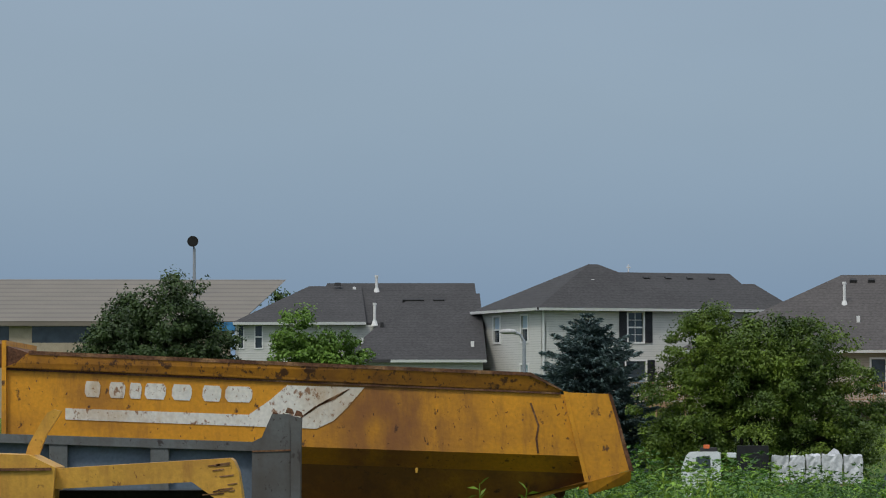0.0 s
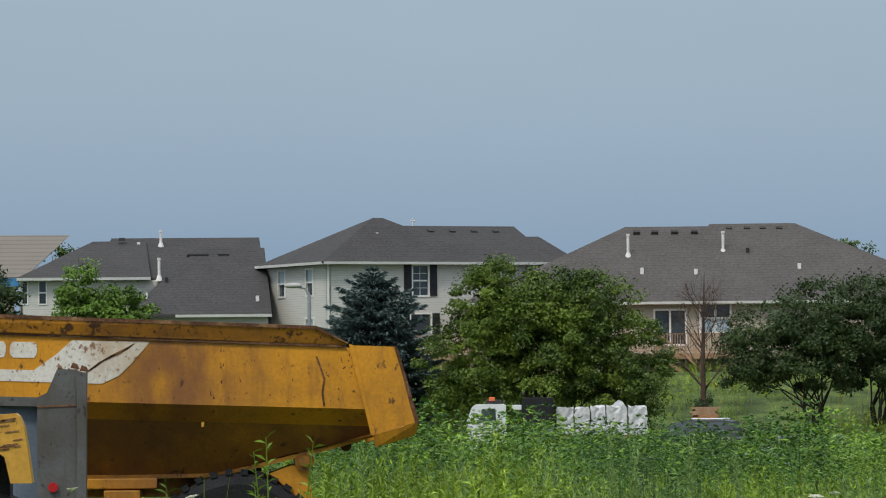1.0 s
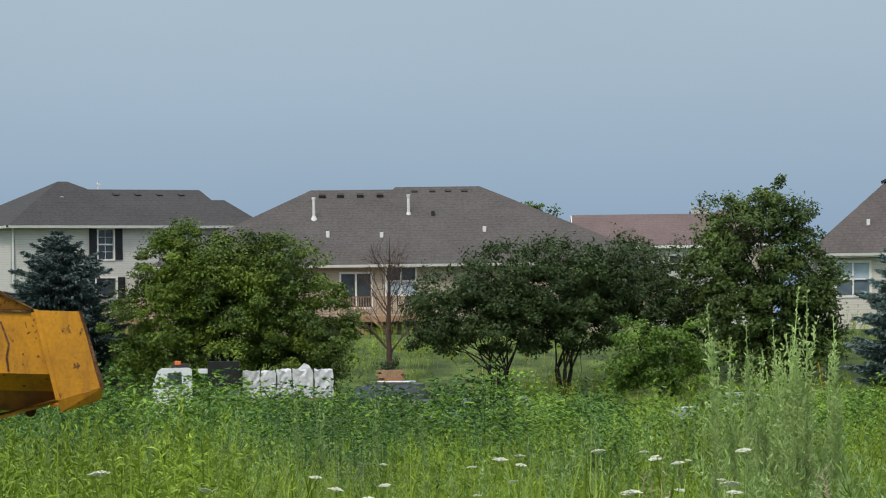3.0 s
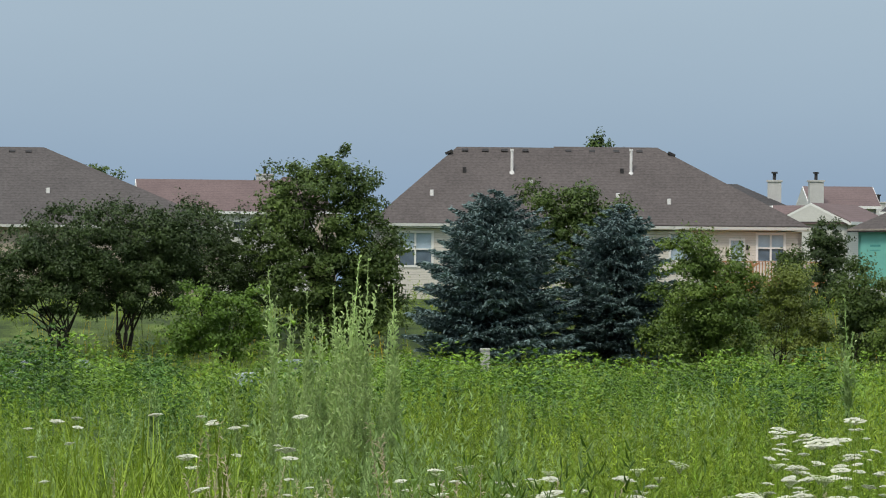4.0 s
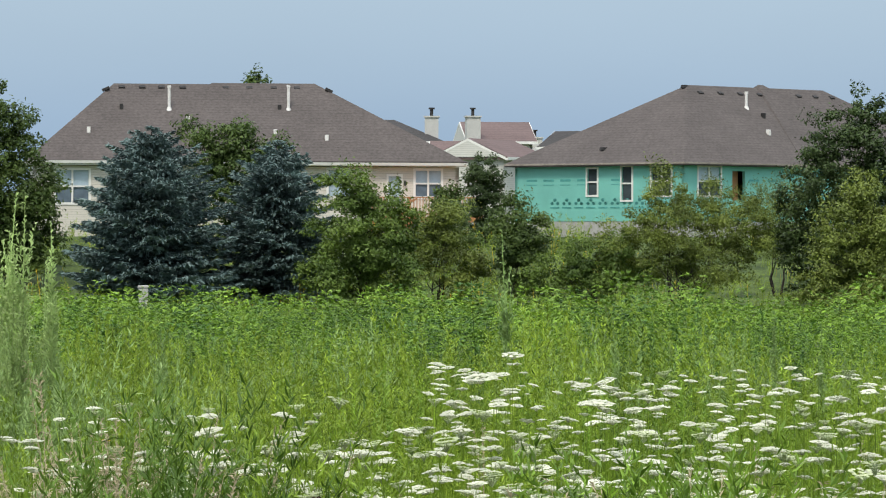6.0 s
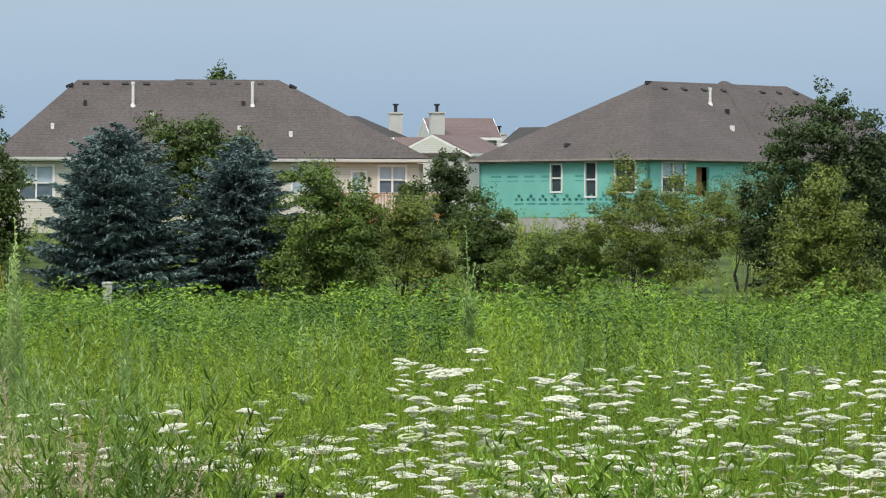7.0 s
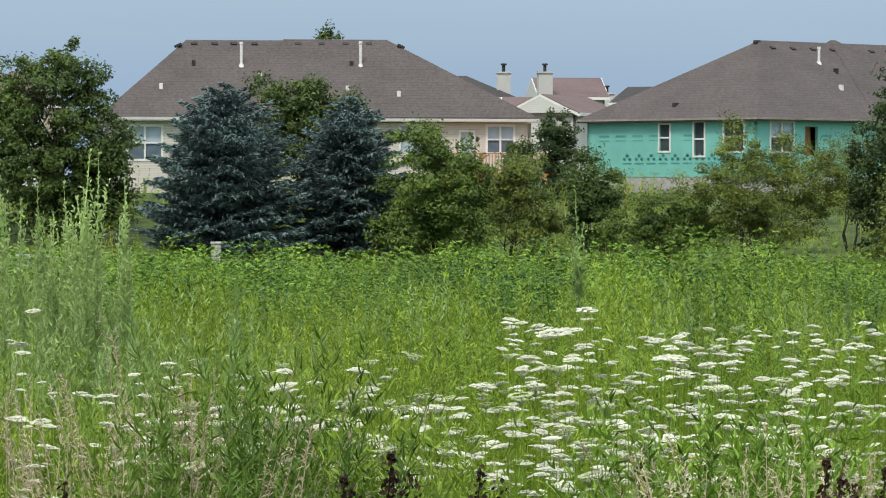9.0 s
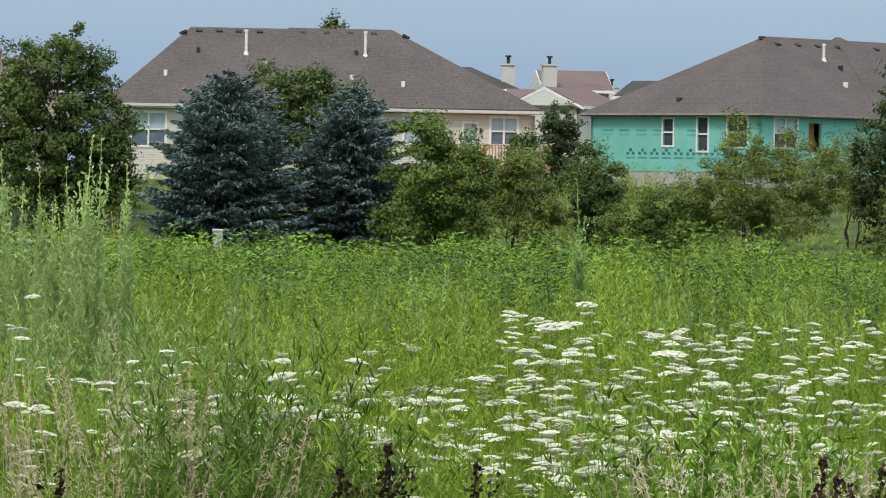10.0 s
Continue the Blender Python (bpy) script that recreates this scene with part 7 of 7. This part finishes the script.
for az, d, s in ((14.93, 13.0, 1.06), (15.05, 13.1, 1.02), (15.55, 13.0, 1.13), (15.62, 13.1, 1.06), (16.8, 13.2, 1.08), (21.55, 13.2, 1.12), (21.75, 13.1, 1.07), (22.35, 13.0, 1.1), (22.6, 13.2, 1.06), (11.1, 13.0, 1.04), (17.6, 13.1, 0.98), (21.95, 13.0, 1.05)):
    p = place("dock_stalk", [DOCK[int(az * 5) % 3]], [spot_on(az, d, s)], DOCK_DARK, "dark brown dried dock seed stalk", "weed", 0.10)
    p["kind"] = "thing"


def umbel_mesh(name, seed, mat, cup=0.0):
    """A flat wild carrot head: a disc of small domed umbellets on thin rays; cup > 0 closes it like a nest."""
    rng = np.random.default_rng(seed)
    quads = []
    r0 = 0.046
    for ring, n in ((0.0, 1), (0.42, 6), (0.76, 11), (1.0, 14)):
        for i in range(n):
            a = 2 * math.pi * i / n + rng.uniform(-0.2, 0.2)
            rr = r0 * ring * rng.uniform(0.9, 1.08)
            c = np.array([rr * math.cos(a), rr * math.sin(a), 0.012 - 0.010 * ring ** 2 + cup * 0.035 * ring ** 2 + rng.normal() * 0.0015])
            s = 0.0118 * rng.uniform(0.8, 1.2)
            top = c + np.array([0, 0, 0.0045])
            ringp = [c + s * np.array([math.cos(b), math.sin(b), 0]) for b in np.linspace(0, 2 * math.pi, 7)[:-1]]
            for k in (0, 2, 4):
                quads.append(np.stack([top, ringp[k], ringp[(k + 1) % 6], ringp[(k + 2) % 6]]))
            foot = np.array([0, 0, -0.016])
            side = np.array([-math.sin(a), math.cos(a), 0]) * 0.0012
            quads.append(np.stack([foot - side, foot + side, c + side, c - side]))
    v = np.concatenate(quads)
    me = mesh_from(name, v, np.arange(len(v)).reshape(-1, 4), mat)
    data = me.data
    bpy.data.objects.remove(me)
    return data, v.reshape(-1, 4, 3)


HEADS = [umbel_mesh("flower_head", k, UMBEL) for k in range(4)]
NESTS = [umbel_mesh("closed_head", 10 + k, UMBEL_GREEN, 1.0) for k in range(2)]
STEM_V = np.concatenate([stem(1.0, 0.0032), leafy_stalk(np.random.default_rng(3), 0.75, 12, 0.07, 0.010, 1, 0.0)])
stem_ob = mesh_from("stem", STEM_V.reshape(-1, 3), np.arange(STEM_V.size // 3).reshape(-1, 4), LEAF_GOLDENROD)
STEM_DATA = stem_ob.data
bpy.data.objects.remove(stem_ob)


def carrot(x, y, height, size, closed, rng):
    t = thing("wild_carrot", Matrix.Translation((x, y, ground_z(x, y))), "white wild carrot flower on a thin green stem" if not closed else "closing green wild carrot head on a thin stem", "flower", "wild carrot flowers")
    s = new("stem", STEM_DATA)
    s.parent = t
    s.matrix_local = pose(0, 0, -0.02, 0, 0, rng.uniform(0, 360)) @ Matrix.Diagonal((1, 1, height, 1))
    h = new("flower_head", (NESTS[rng.integers(2)] if closed else HEADS[rng.integers(4)])[0])
    h.parent = t
    h.matrix_local = pose(0, 0, height, rng.normal() * 6, rng.normal() * 6, rng.uniform(0, 360)) @ Matrix.Diagonal((size, size, size * rng.uniform(0.75, 1.25), 1))


def carrot_spots(n, a0, a1, d0, d1, h0, h1, seed):
    rng = np.random.default_rng(seed)
    out = []
    while len(out) < n:
        a, d = rng.uniform(a0, a1), rng.uniform(d0, d1)
        if noise.noise((a * 0.9, d * 0.35, seed)) < -0.18:
            continue
        out.append((d * math.sin(radians(a)), d * math.cos(radians(a)), rng.uniform(h0, h1), rng.uniform(0.5, 1.05) * (0.75 if rng.random() < 0.4 else 1.0), rng.random() < 0.16))
    return out


crng = np.random.default_rng(8)
near = carrot_spots(130, 15.6, 24.8, 16.0, 20.5, 0.80, 1.22, 1) + carrot_spots(80, 17.4, 24.8, 20.0, 27.0, 1.0, 1.4, 2) + carrot_spots(60, 11.0, 16.0, 15.5, 22.0, 0.75, 1.2, 3)
near += carrot_spots(40, -6.0, 11.5, 19.0, 27.0, 1.08, 1.5, 4)
near += [(*spot_on(az, d, 1)[:2], h, s, False) for az, d, h, s in ((18.28, 20, 1.42, 1.5), (18.72, 20.5, 1.52, 1.05), (17.95, 20, 1.30, 1.1), (20.05, 20.5, 1.36, 0.95), (19.9, 20, 1.3, 1.3), (17.3, 19, 1.20, 1.15), (14.6, 18, 1.22, 1.2), (14.55, 18, 1.05, 1.4))]
for x, y, h, s, closed in near:
    carrot(x, y, h, s, closed, crng)


def carrot_field(name, spots, heads, mat, label):
    rng = np.random.default_rng(len(spots))
    vs = []
    for x, y, h, s, _ in spots:
        v = heads[rng.integers(len(heads))][1].reshape(-1, 3) * s
        a, t1, t2 = rng.uniform(0, 6.28), rng.normal() * 0.10, rng.normal() * 0.10
        c, q = math.cos(a), math.sin(a)
        w = np.stack([v[:, 0] * c - v[:, 1] * q, v[:, 0] * q + v[:, 1] * c, v[:, 2] + v[:, 0] * t1 + v[:, 1] * t2], 1)
        vs.append(w + np.array([x, y, ground_z(x, y) + h]))
    v = np.concatenate(vs)
    tagged(mesh_from(name, v, np.arange(len(v)).reshape(-1, 4), mat), label, "flowers", kind="stuff")


field = carrot_spots(480, 15.8, 25.2, 15.5, 22.5, 0.62, 1.06, 5) + carrot_spots(260, 17.6, 25.2, 21.0, 29.0, 0.9, 1.36, 6) + carrot_spots(90, 9.0, 16.0, 15.5, 24.0, 0.6, 0.95, 7) + carrot_spots(60, -6.5, 11.5, 20.0, 27.0, 1.0, 1.4, 11) + carrot_spots(70, 12.2, 16.0, 16.0, 22.0, 0.85, 1.25, 12)
carrot_field("wild_carrot_field", field, HEADS, UMBEL, "sheet of white wild carrot flowers in the meadow")
carrot_field("wild_carrot_seed_heads", carrot_spots(170, 13.0, 25.0, 15.0, 24.0, 0.75, 1.25, 9), NESTS, UMBEL_GREEN, "green closing wild carrot heads")
place("wild_carrot_stems", [STEM_V], [(x, y, h) for x, y, h, s, c in field], LEAF_GOLDENROD, "thin green flower stems", "flowers", 0.0)
place("bank_flowers", [leafy_stalk(R, 1.0, 8, 0.05, 0.04, 1, 0.0, 0.8)], sow(420, 178, 203, 6.5, 24, (0.8, 1.5), 1.0, 0.5, 0.15, 14), YELLOW_FLOWER, "scattered yellow flowers on the bank", "flowers")
for az, d, h in ((15.35, 17, 0.92), (15.1, 16, 0.84), (4.75, 27, 0.95), (8.4, 26, 0.9), (20.2, 19, 0.88), (21.9, 19, 0.86), (13.2, 22, 1.05)):
    x, y, _ = spot_on(az, d, 1)
    t = thing("yellow_flower", Matrix.Translation((x, y, ground_z(x, y))), "small yellow daisy-like flower on a stem", "flower", "yellow flowers")
    s = new("stem", STEM_DATA)
    s.parent = t
    s.matrix_local = Matrix.Diagonal((1, 1, h, 1))
    bm = bmesh.new()
    for k in range(9):
        a = 2 * math.pi * k / 9
        rod(bm, (0, 0, h), (0.026 * math.cos(a), 0.026 * math.sin(a), h + 0.006), 0.004, 0.006, 5)
    part("petals", bm, YELLOW_FLOWER, t)
    bm = bmesh.new()
    rod(bm, (0, 0, h - 0.005), (0, 0, h + 0.012), 0.010, 0.006, 8)
    part("disc", bm, STRAW, t)
